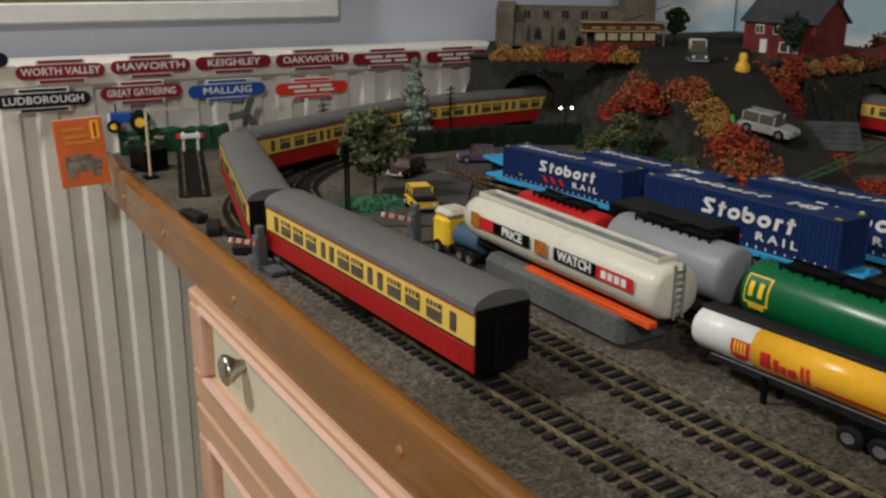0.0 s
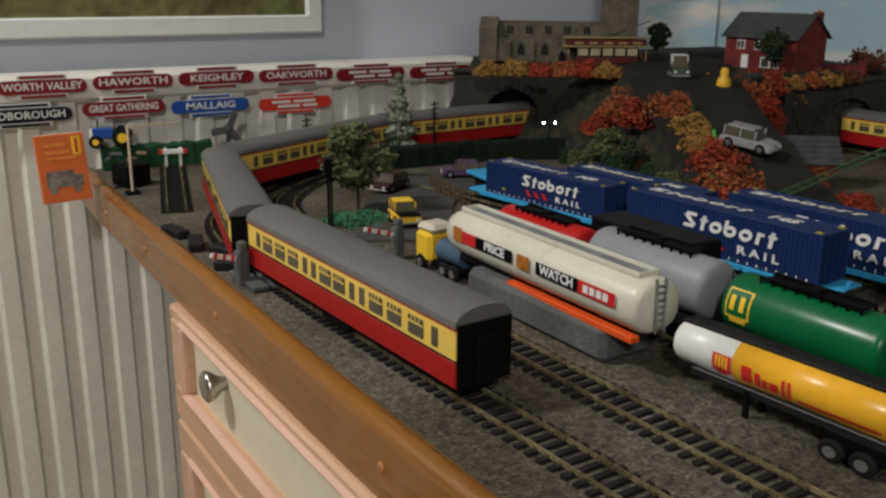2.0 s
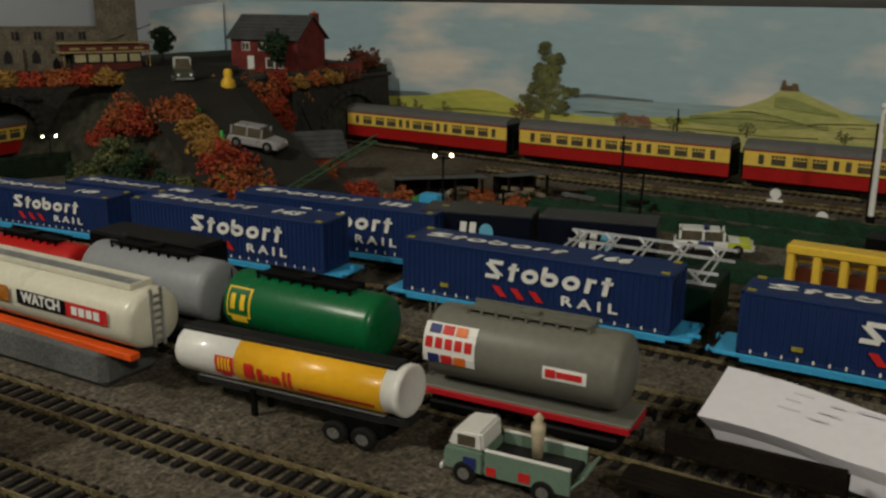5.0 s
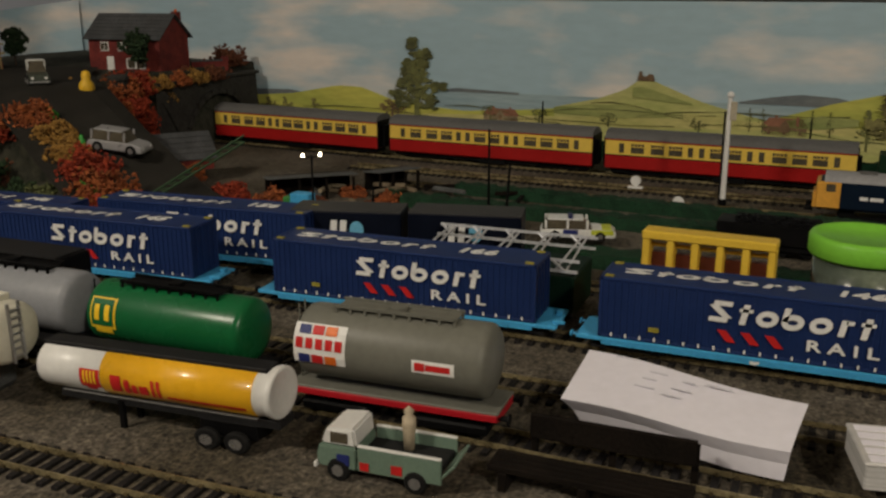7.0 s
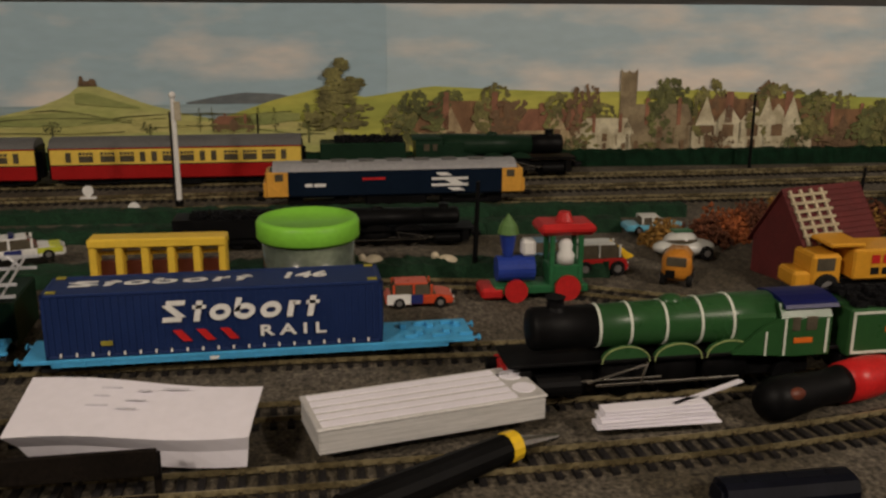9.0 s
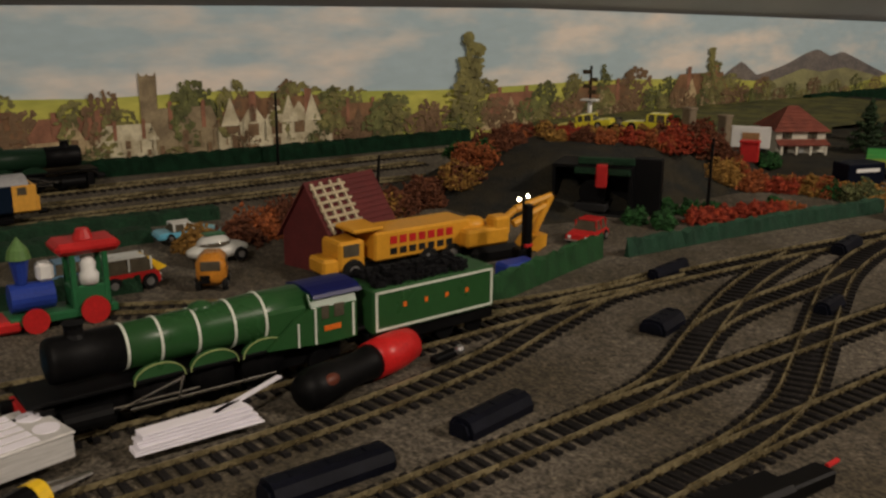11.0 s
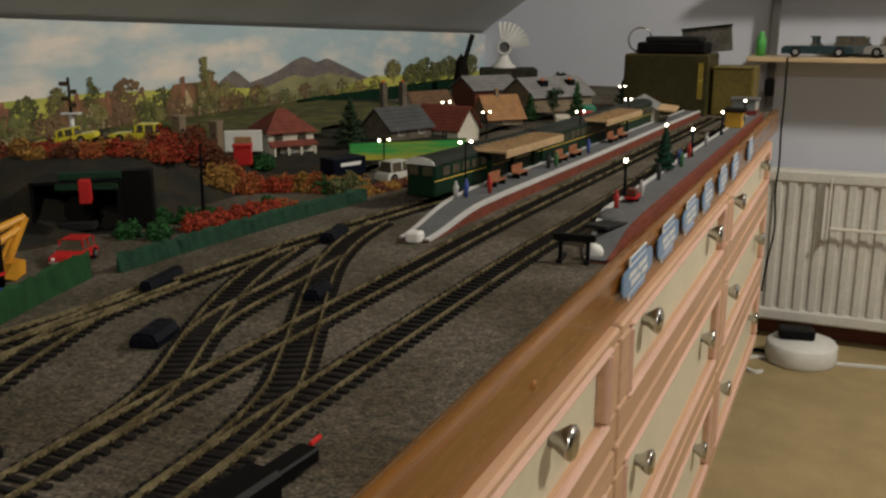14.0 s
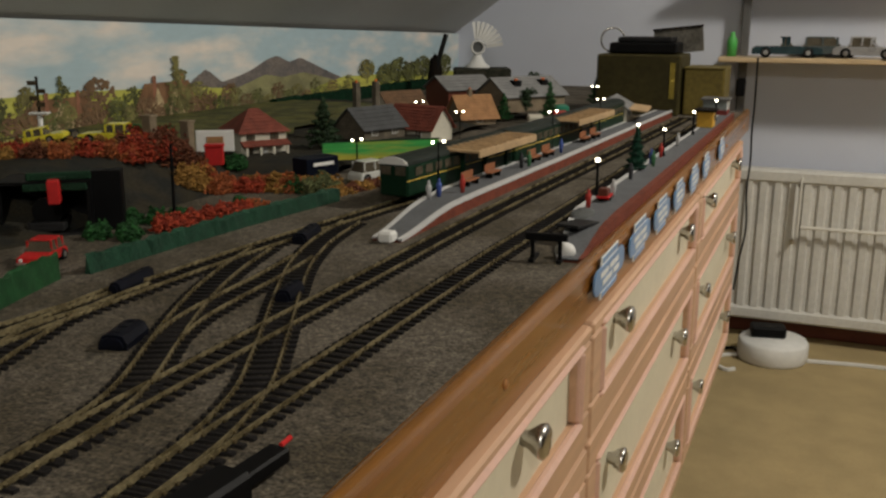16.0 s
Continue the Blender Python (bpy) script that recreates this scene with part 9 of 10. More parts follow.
# yellow tipper lorry and excavator
M_CATY = mat("plant_yellow", (0.68, 0.32, 0.03), 0.4, var=0.08, scale=40)
t = thing("tipper_lorry", "orange-yellow tipper lorry with marked body side", "lorry", "", pose(0.628, -0.455, 0, 0, 0, -2))
part("tipper_body", box(bmesh.new(), (0, -0.016, 0.024), (0.032, 0.088, 0.022), 0.0015), M_CATY, t)
part("canopy", bx((0, 0.033, 0.038), (0.032, 0.026, 0.003), 0.001), M_CATY, t)
part("cab", bx((0, 0.046, 0.020), (0.028, 0.022, 0.022), 0.002), M_CATY, t)
part("bonnet", bx((0, 0.062, 0.013), (0.024, 0.014, 0.012), 0.002), M_CATY, t)
part("cab_window", bx((-0.0142, 0.047, 0.0245), (0.0006, 0.013, 0.009)), M_GLASSD, t)
part("marking_bar", plates([(-0.012 + 0.0085 * k, 0.028, 0.006, 0.006) for k in range(7)], facing(-0.0162, 0, 0)), M_REDP, t, "red marking bars")
part("marking_bar", plates([(-0.012 + 0.0085 * k, 0.0195, 0.006, 0.005) for k in range(7)], facing(-0.0162, 0, 0)), M_DARK, t, "dark marking bars")
part("chassis", bx((0, 0, 0.010), (0.02, 0.11, 0.006), 0.0006), M_BLACK, t)
wheels(t, 0.032, (0.046, -0.02, -0.042), 0.009)
t = thing("excavator", "orange-yellow tracked excavator with raised arm", "excavator", "", pose(0.612, -0.532, 0, 0, 0, -6))
for s in (-1, 1):
    part("crawler", bx((s * 0.013, 0, 0.0065), (0.009, 0.046, 0.013), 0.004), M_BLACK, t)
part("body", bx((0, 0.008, 0.021), (0.032, 0.040, 0.014), 0.002), M_CATY, t)
part("cab", bx((-0.008, -0.006, 0.028), (0.014, 0.016, 0.016), 0.002), M_CATY, t)
part("engine_cover", ball(bmesh.new(), (0.004, 0.012, 0.028), 0.010, 14, (1, 1.3, 0.7)), M_CATY, t, "", True)
for a, b in (((0.002, -0.006, 0.022), (0.002, -0.030, 0.036)), ((0.002, -0.030, 0.036), (0.002, -0.066, 0.044)), ((0.002, -0.066, 0.044), (0.002, -0.048, 0.012)), ((0.002, -0.028, 0.024), (0.002, -0.060, 0.036))):
    part("arm", cyl(bmesh.new(), a, b, 0.0035, 0.0028, 8), M_CATY, t)
part("ram", cyl(bmesh.new(), (0.002, -0.058, 0.040), (0.002, -0.042, 0.014), 0.0016, 0.0016, 8), M_CATY, t)
bm = bmesh.new()
extrude(bm, [(-0.056, 0.014), (-0.044, 0.013), (-0.036, 0.004), (-0.046, 0.0), (-0.055, 0.004)], -0.008, 0.012, "X")
part("bucket", bm, M_CATY, t)
t = thing("blue_van", "small bright blue van half hidden by the tender", "toy van", "", pose(0.545, -0.505, 0, 0, 0, 0))
part("body", bx((0, 0, 0.010), (0.016, 0.03, 0.014), 0.002), M_TBL, t)
part("chassis", bx((0, 0, 0.002), (0.013, 0.026, 0.004)), M_BLACK, t)

# ---- southern hill and village ----
def mound(x, y):
    a = step((x - 0.640) / 0.12) * step((-0.60 - y) / 0.17)
    b = step((y + 1.10) / 0.14)
    edge = step((0.935 - x) / 0.08)
    return 0.052 * a * (0.25 + 0.75 * b) * edge


bm = bmesh.new()
grid = []
for i in range(45):
    row = []
    for j in range(81):
        x, y = 0.585 + (1.12 - 0.585) * i / 44, -0.52 - 1.35 * j / 80
        h = mound(x, y)
        if y < -1.0:
            h = max(h, 0.018 * step((x - 0.555) / 0.05) * step((-0.98 - y) / 0.08))
        row.append(bm.verts.new((min(x, back_x(y) - 0.012), y, h + (0.003 * noise.noise(Vector((x * 45, y * 45, 3))) if h > 0.006 else 0) - 0.0015)))
    grid.append(row)
for i in range(44):
    for j in range(80):
        bm.faces.new((grid[i][j], grid[i + 1][j], grid[i + 1][j + 1], grid[i][j + 1]))
bmesh.ops.remove_doubles(bm, verts=bm.verts, dist=1e-6)
g2 = setting("ground_mound", bm, mat("slate_scatter", (0.024, 0.025, 0.023), 0.95, var=0.5, scale=40, bump=1.0, second=(0.040, 0.035, 0.024), fine=500), "dark scenic mound with a lane before the village")
for f in g2.data.polygons:
    f.use_smooth = True
def grass_height(x, y):
    h = mound(x, y)
    return max(h, 0.018 * step((x - 0.555) / 0.05) * step((-0.98 - y) / 0.08)) + 0.0035


bm = bmesh.new()
grid = []
for i in range(15):
    row = []
    for j in range(33):
        y = -0.98 - 0.80 * j / 32
        x0 = 0.80 + 0.02 * math.sin(j * 0.9) - 0.03 * j / 32
        x = x0 + (back_x(y) - 0.014 - x0) * i / 14
        row.append(bm.verts.new((x, y, grass_height(x, y) + 0.002 * noise.noise(Vector((x * 60, y * 60, 9))))))
    grid.append(row)
for i in range(14):
    for j in range(32):
        bm.faces.new((grid[i][j], grid[i + 1][j], grid[i + 1][j + 1], grid[i][j + 1]))
setting("ground_grass", bm, mat("meadow_flock", (0.13, 0.125, 0.035), 0.95, var=0.35, scale=30, bump=1.0, second=(0.05, 0.055, 0.02), fine=400), "yellow-green grass mat between the village and the backdrop")
RIDGE = ((-0.36, 0.77), (-0.50, 0.82), (-0.57, 0.80), (-0.66, 0.82), (-0.74, 0.84), (-0.80, 0.838), (-0.808, 0.80), (-0.842, 0.772), (-0.875, 0.748), (-0.90, 0.735), (-0.955, 0.742), (-0.935, 0.70), (-0.94, 0.672), (-0.972, 0.622), (-0.992, 0.570), (-1.0, 0.545))
for i in range(92):
    # ridge of autumn bushes from the rear tracks to the platform end
    q = (i / 91) * (len(RIDGE) - 1)
    k = min(int(q), len(RIDGE) - 2)
    f = q - k
    y, x = (RIDGE[k][0] + (RIDGE[k + 1][0] - RIDGE[k][0]) * f, RIDGE[k][1] + (RIDGE[k + 1][1] - RIDGE[k][1]) * f)
    x, y = x + rng.uniform(-0.016, 0.016), y + rng.uniform(-0.016, 0.016)
    if k < 4:
        s, kinds = rng.uniform(0.017, 0.026), (L_RUST, L_YEL, L_ORG, L_RUST)
    elif k < 9:
        s, kinds = rng.uniform(0.012, 0.017), (L_RUST, L_RED, L_YEL, L_RUST, L_ORG)
    elif k < 11:
        s, kinds = rng.uniform(0.018, 0.025), (L_RUST, L_RUST, L_RED)
    else:
        s, kinds = rng.uniform(0.014, 0.020), ((L_YEL, L_YEL, L_ORG), (L_ORG, L_RED), (L_YEL, L_YEL, L_ORG), (L_YEL, L_OLV))[min(k - 11, 3)]
    bush(x, y, max(mound(x, y) - 0.003, 0.0), s, s, s * 0.95, rng.choice(kinds), "", 250, 0.0028)
for x, y in ((0.601, -0.806), (0.612, -0.790), (0.566, -0.859), (0.632, -0.779), (0.604, -0.742), (0.621, -0.722), (0.592, -0.727)):
    s = rng.uniform(0.010, 0.014)
    bush(x, y, mound(x, y), s, s, s * 1.15, L_GRN, "small green foam bush beside the lane", 170, 0.0032)
for k in range(8):
    bush(0.588 - 0.005 * k, -0.768 - 0.014 * k, 0, 0.012, 0.013, 0.014, rng.choice((L_RED, L_ORG)), "", 140, 0.003)
for x, y in ((0.86, -0.70), (0.83, -0.71), (0.775, -0.955), (0.742, -0.972), (0.690, -1.03)):
    bush(x, y, mound(x, y), 0.016, 0.016, 0.016, L_GRN, "small green foam bush on the ridge", 160, 0.0032)
car(pose(0.814, -0.846, 0.0570, -9, 0, -60), mat("car_yellow", (0.78, 0.70, 0.05), 0.3, coat=0.3), "low yellow sports car on the ridge", 0.070, 0.029, 0.0165, (-0.25, 0.12))
car(pose(0.779, -0.925, 0.0520, 0, 0, -66), MATS["car_yellow"], "yellow vintage saloon on the ridge", 0.070, 0.026, 0.021, (-0.3, 0.12))
car(pose(0.822, -0.898, 0.0520, 0, 0, -66), M_DARK, "black convertible between two yellow cars", 0.045, 0.024, 0.014, (-0.3, 0.1))
car(pose(0.600, -0.636, 0.0, 0, 0, 20), M_TRD, "small red hatchback with blue windscreen", 0.042, 0.023, 0.019, (-0.42, 0.16))
M_DKWB = mat("brown_timber", (0.07, 0.05, 0.022), 0.8, var=0.4, scale=80)
t = thing("signal_post", "white signal post with a dark signal head", "signal", "", pose(0.862, -0.905, 0.050, 0, 0, -156))
part("post", cyl(bmesh.new(), (0, 0, 0), (0, 0, 0.032), 0.0028, n=10), M_WHITEP, t, "white post", True)
part("landing", bx((0, 0, 0.033), (0.021, 0.012, 0.0025), 0.0006), M_WHITEP, t, "white landing")
part("mast", cyl(bmesh.new(), (0, 0, 0.034), (0, 0, 0.074), 0.0016, n=8), M_DKW, t)
for u, z in ((-0.005, 0.067), (0.0045, 0.058), (-0.004, 0.050), (0.003, 0.043)):
    part("signal_arm", bx((u, -0.002, z), (0.010, 0.0016, 0.005), 0.0004), M_DKWB, t)
# dark engine shed cut into the mound, with red and black boxes
t = thing("lockup_garage", "dark open lock-up with a black engine inside", "garage", "", pose(0.676, -0.722, 0, 0, 0, -147))
part("floor", bx((0, 0.01, 0.001), (0.075, 0.05, 0.002)), M_DARK, t)
part("back_wall", bx((0, 0.034, 0.023), (0.075, 0.003, 0.046)), M_BLACK, t)
for s in (-1, 1):
    part("side_wall", bx((s * 0.037, 0.01, 0.023), (0.003, 0.05, 0.046)), M_BLACK, t)
# black plate added on top to keep light out of the lock-up
part("roof", bx((0, 0.010, 0.0475), (0.077, 0.052, 0.003), 0.0005), M_BLACK, t)
part("green_beam", bx((0.010, -0.014, 0.044), (0.054, 0.005, 0.007), 0.001), M_BANK, t)
part("green_beam", bx((0.012, -0.006, 0.0525), (0.054, 0.005, 0.007), 0.001, 0.12), M_BANK, t)
part("engine_front", cyl(bmesh.new(), (0, -0.008, 0.021), (0, 0.03, 0.021), 0.013, n=20), M_BLACK, t)
part("buffer_beam", bx((0, -0.011, 0.009), (0.034, 0.003, 0.006), 0.0006), M_DARK, t)
part("engine_frame", bx((0, 0.004, 0.008), (0.030, 0.04, 0.008), 0.001), M_DARK, t)
t = thing("red_kiosk", "small bright red box hanging at the garage front", "box", "", pose(0.6495, -0.7035, 0.033, 0, 0, -50))
part("box", bx((0, 0, 0.010), (0.018, 0.010, 0.021), 0.001), M_TRD, t)
part("hook", bx((0.004, -0.002, 0.0205), (0.004, 0.016, 0.002)), M_BANK, t)
t = thing("black_tower", "tall plain black box standing by the lane", "box", "", pose(0.640, -0.757, 0, 0, 0, -147))
part("tower", bx((0, 0, 0.0275), (0.029, 0.018, 0.055), 0.001), M_BLACK, t)
for x, y, z in ((0.742, -0.945, 0.046), (0.725, -0.99, 0.036)):
    t = part("brick_pillar", bx((0, 0, 0.017), (0.012, 0.012, 0.034), 0.0008), M_BSTONE)
    part("cap", bx((0, 0, 0.035), (0.014, 0.014, 0.003), 0.0006), M_BSTONE, t)
    t.matrix_basis = pose(x, y, z)
    tagged(t, "buff brick gate pillar on the ridge", "pillar", "gate pillars")

V = 0.018
M_PSLATE = mat("pale_slate", (0.22, 0.22, 0.22), 0.7, var=0.2)
inn = house(pose(0.735, -1.143, 0.014, 0, 0, -124) @ Matrix.Diagonal((0.74, 0.74, 0.82, 1)), 0.085, 0.085, 0.040, 0.030, M_RENDER, M_TILE, "cream inn with a hipped red tile roof", [(-0.024, 0.031, 0.016, 0.011), (0.020, 0.031, 0.016, 0.011), (-0.026, 0.009, 0.010, 0.014)], 0.034, "village_inn", 0.006, (0.0, 0.014, 0.018), (), M_DARK)
part("porch_roof", box(bmesh.new(), (0, 0, 0), (0.088, 0.020, 0.002), 0, 0, Matrix.Translation((0, -0.051, 0.0205)) @ Matrix.Rotation(radians(20), 4, "X")), M_TILE, inn)
for u in (-0.038, -0.012, 0.012, 0.038):
    part("porch_post", bx((u, -0.0575, 0.0085), (0.004, 0.003, 0.018)), M_RENDER, inn)
t = thing("billboard", "white poster board with a red and gold emblem", "sign", "", pose(0.716, -1.030, 0.014, 0, 0, -147))
part("board", bx((0, 0, 0.030), (0.045, 0.002, 0.026), 0.0006), M_WHITEP, t)
part("post", bx((0, 0.001, 0.009), (0.004, 0.003, 0.018)), M_DARK, t)
part("emblem", bx((0, -0.0014, 0.031), (0.02, 0.001, 0.009), 0.0004), M_OTILE, t)
t = thing("phone_box", "small bright red kiosk at the village edge", "kiosk", "", pose(0.690, -0.992, 0.022, 0, 0, 30))
part("body", bx((0, 0, 0.011), (0.021, 0.014, 0.022), 0.0012), M_TRD, t)
part("roof", bx((0, 0, 0.023), (0.023, 0.016, 0.003), 0.001), M_TRD, t)
tree(0.662, -1.20, V, 0.066, 0.030, L_DGR, "dense dark model tree beside the inn", True, 420, 0.1)
house(pose(0.652, -1.32, V, 0, 0, -111), 0.080, 0.062, 0.018, 0.026, M_STONEG, M_SLATE, "grey stone station house with two tall chimneys", [(-0.02, 0.012, 0.012, 0.011), (0.02, 0.012, 0.012, 0.011)], 0, "station_house", 0.005, None, ((-0.022, 0.004, 0.0085, 0.060), (0.016, 0.004, 0.0085, 0.060)))
house(pose(0.610, -1.405, 0.007, 0, 0, 168) @ Matrix.Diagonal((0.86, 0.86, 0.86, 1)), 0.095, 0.064, 0.026, 0.034, M_RENDER, M_TILE, "white bungalow with red tiled gable roof", [(-0.02, 0.014, 0.014, 0.012), (0.02, 0.014, 0.014, 0.012)], 0, "bungalow", 0.006)
house(pose(0.606, -1.62, 0.010, 0, 0, -132) @ Matrix.Diagonal((0.92, 0.92, 0.92, 1)), 0.07, 0.066, 0.016, 0.036, M_BSTONE, M_OTILE, "buff cottage with an orange tiled roof", [(0.0, 0.009, 0.012, 0.009)], 0, "cottage", 0.006, None, ((-0.004, 0.0, 0.007, 0.046),))
house(pose(0.700, -1.53, 0.018, 0, 0, -118), 0.075, 0.055, 0.020, 0.030, M_RENDER, mat("brown_tile", (0.15, 0.085, 0.045), 0.8, var=0.35, scale=60, bump=0.4), "cottage with a mottled brown tiled roof", [(0.0, 0.010, 0.012, 0.009)], 0, "cottage", 0.006)
shed_ = house(pose(0.58, -1.82, V, 0, 0, -125), 0.135, 0.10, 0.030, 0.030, M_BSTONE, M_PSLATE, "long engine shed with pale slate roof and vents", [], 0, "engine_shed", 0.006, None, ((-0.028, -0.020, 0.016, 0.024), (0.036, -0.020, 0.016, 0.024)))
for o_ in shed_.children:
    if o_.name.startswith("chimney"):
        o_.data.materials[0] = M_BLACK
house(pose(0.715, -1.84, V, 0, 0, -128), 0.10, 0.09, 0.036, 0.022, M_SKIRT, M_PSLATE, "dark red shed with a pale grey roof", [], 0, "goods_shed", 0.006)
stn = house(pose(0.388, -1.76, 0.012, 0, 0, -84), 0.10, 0.058, 0.024, 0.016, M_RENDER, M_PSLATE, "small stone station building with slate roof", [(-0.02, 0.014, 0.012, 0.012), (0.02, 0.014, 0.012, 0.012)], 0, "station_building", 0.006)
part("awning", box(bmesh.new(), (0, 0, 0), (0.105, 0.032, 0.003), 0.0005, 0, Matrix.Translation((0, -0.048, 0.0215)) @ Matrix.Rotation(radians(6), 4, "X")), mat("awning_timber", (0.52, 0.36, 0.20), 0.7, var=0.2, scale=40), stn, "pale buff platform awning")
t = thing("green_wall", "bright green painted yard wall with yellow pattern", "wall", "", pose(0.545, -1.138, V, 0, 0, 40))
part("wall", bx((0, 0, 0.011), (0.15, 0.003, 0.022), 0.0006), streaked("mural_green", (0.05, 0.33, 0.07), (0.40, 0.38, 0.05), 9, 9, 0.47, 0.06), t)
part("coping", bx((0, 0, 0.0225), (0.152, 0.004, 0.0012), 0.0004), M_BANK, t)
t = thing("blue_trailer", "dark blue box trailer parked by the yard", "trailer", "", pose(0.572, -1.02, 0.003, 0, 0, -20))
part("body", bx((0, 0, 0.019), (0.026, 0.048, 0.026), 0.001), M_KN, t)
part("name_bar", plates([(0, 0, 0.03, 0.004)], facing(-0.0142, 0, 0.025)), M_WHITEP, t)
wheels(t, 0.028, (-0.02, -0.008), 0.005)
part("leg", bx((0, 0.02, 0.003), (0.016, 0.003, 0.007)), M_BLACK, t)
car(pose(0.528, -1.07, 0.0, 0, 0, 160), M_CARW, "white lorry cab with red trailer beside the wall", 0.05, 0.024, 0.026, (-0.4, 0.35), "white_lorry")
car(pose(0.50, -1.12, 0.0, 0, 0, 160), M_TRD, "small red car parked behind the railcar", 0.045, 0.022, 0.018)
bush(0.575, -0.985, 0, 0.018, 0.018, 0.016, L_GRN, "green foam bush beside the trailer", 170, 0.003)
for k in range(6):
    bush(0.525 - 0.004 * k, -0.99 - 0.02 * k, 0, 0.014, 0.016, 0.008, (L_YEL, L_RUST)[k % 2], "", 120, 0.003)
for k, (x, y) in enumerate(((0.56, -1.66), (0.53, -1.70), (0.50, -1.74), (0.55, -1.93), (0.48, -2.02), (0.62, -2.05))):
    tree(x, y, 0.01, 0.05 + 0.008 * (k % 3), 0.02, (L_GRN, L_DGR)[k % 2], "small model tree among the village houses", k % 2 == 0, 200)
for k, (x, y, rz) in enumerate(((0.50, -1.82, -70), (0.47, -1.70, -75), (0.49, -1.62, -70))):
    t = thing("market_van", "toy van standing behind the railcar", "toy van", "vans behind the platform", pose(x, y, 0, 0, 0, rz))
    part("body", bx((0, 0, 0.017), (0.05, 0.026, 0.022), 0.002), (mat("teal_body", (0.05, 0.25, 0.16), 0.4), M_TRD, M_RENDER)[k], t)
    part("chassis", bx((0, 0, 0.004), (0.044, 0.02, 0.008)), M_BLACK, t)
# white ornament in the corner: a ring with a fan of broad blades on a flared stand
t = thing("ornamental_windmill", "white ornamental windmill with a fan of broad blades", "windmill", "", pose(0.915, -2.49, 0.0, 0, 0, -156))
part("plinth", bx((0.012, 0, 0.028), (0.15, 0.10, 0.056), 0.003), M_SOIL, t)
part("stand", lathe(bmesh.new(), [(0.0001, 0.056), (0.034, 0.056), (0.034, 0.060), (0.022, 0.068), (0.013, 0.084), (0.010, 0.094), (0.0001, 0.094)], n=20), M_WHITEP, t, "", True)
bm = bmesh.new()
ring_pts = [Vector((0.017 * math.cos(2 * math.pi * k / 24), -0.012, 0.110 + 0.017 * math.sin(2 * math.pi * k / 24))) for k in range(25)]
for p_, q_ in zip(ring_pts, ring_pts[1:]):
    cyl(bm, p_, q_, 0.0032, n=8)
part("ring", bm, M_WHITEP, t, "", True)
part("hub", cyl(bmesh.new(), (0, -0.009, 0.110), (0, 0.004, 0.110), 0.015, n=20), M_CONC, t, "grey hub disc")
for k in range(9):
    a = radians(100 - 11.5 * k)
    part("blade", box(bmesh.new(), (0, 0, 0.044), (0.0105, 0.0016, 0.046), 0.0005, 0, Matrix.Translation((0, -0.006 - 0.0012 * k, 0.110)) @ Matrix.Rotation(radians(90) - a, 4, "Y") @ Matrix.Rotation(radians(24), 4, "Z")), M_WHITEP, t)
t = thing("black_windmill", "small dark windmill sail leaning by the backdrop", "windmill", "", pose(0.95, -2.28, 0.0))
part("tower", lathe(bmesh.new(), [(0.0001, 0), (0.024, 0), (0.014, 0.085), (0.0001, 0.10)], n=14), M_DKW, t)
part("sail", box(bmesh.new(), (0, 0, 0), (0.012, 0.003, 0.10), 0.0006, 0, Matrix.Translation((-0.018, 0.01, 0.10)) @ Matrix.Rotation(radians(-18), 4, "Y")), M_DARK, t)

# ---- platforms ----
M_PLAT = mat("platform_grey", (0.125, 0.13, 0.14), 0.9, var=0.15, scale=40, bump=0.3)
M_EDGE = mat("platform_white_edge", (0.56, 0.56, 0.56), 0.7, var=0.08, scale=50)
M_PBRICK = mat("platform_brick", (0.20, 0.05, 0.028), 0.85, var=0.3, scale=70, bump=0.4)


def platform(near, far, ramp, label, group, near_edge=M_EDGE):
    """Near and far edges as (x, y) rows; ramp: length of the sloping end."""
    t = thing("station_platform", label, "platform", group, None)
    n = 60
    ys0, ys1 = near[0][1], near[-1][1]
    N = sorted([(y, x) for x, y in near])
    Fr = sorted([(y, x) for x, y in far])
    for nm, a, b, m_, dz in (("edge", 0.0, 0.16, near_edge, 0.0006), ("surface", 0.16, 0.86, M_PLAT, 0.0), ("edge", 0.86, 1.0, M_EDGE, 0.0006), ("side", 0.0, 0.0, M_PBRICK, 0)):
        bm = bmesh.new()
        prev = None
        for i in range(n + 1):
            y = ys0 + (ys1 - ys0) * i / n
            xn, xf = lerp_table(y, N), lerp_table(y, Fr)
            h = 0.003 + 0.0100 * step((ys0 - y) / ramp)
            if nm == "side":
                row = [bm.verts.new((xn + 0.0006, y, 0.0)), bm.verts.new((xn + 0.0006, y, h - 0.001)), bm.verts.new((xf - 0.0006, y, h - 0.001)), bm.verts.new((xf - 0.0006, y, 0.0))]
            else:
                xa, xb = xn + (xf - xn) * a, xn + (xf - xn) * b
                row = [bm.verts.new((xa, y, h - 0.002)), bm.verts.new((xa, y, h + dz)), bm.verts.new((xb, y, h + dz)), bm.verts.new((xb, y, h - 0.002))]
            if prev:
                for k in range(3):
                    bm.faces.new((prev[k], prev[k + 1], row[k + 1], row[k]))
            else:
                bm.faces.new(row)
            prev = row
        bm.faces.new(prev[::-1])
        bmesh.ops.recalc_face_normals(bm, faces=bm.faces)
        part(nm, bm, m_, t)
    return t


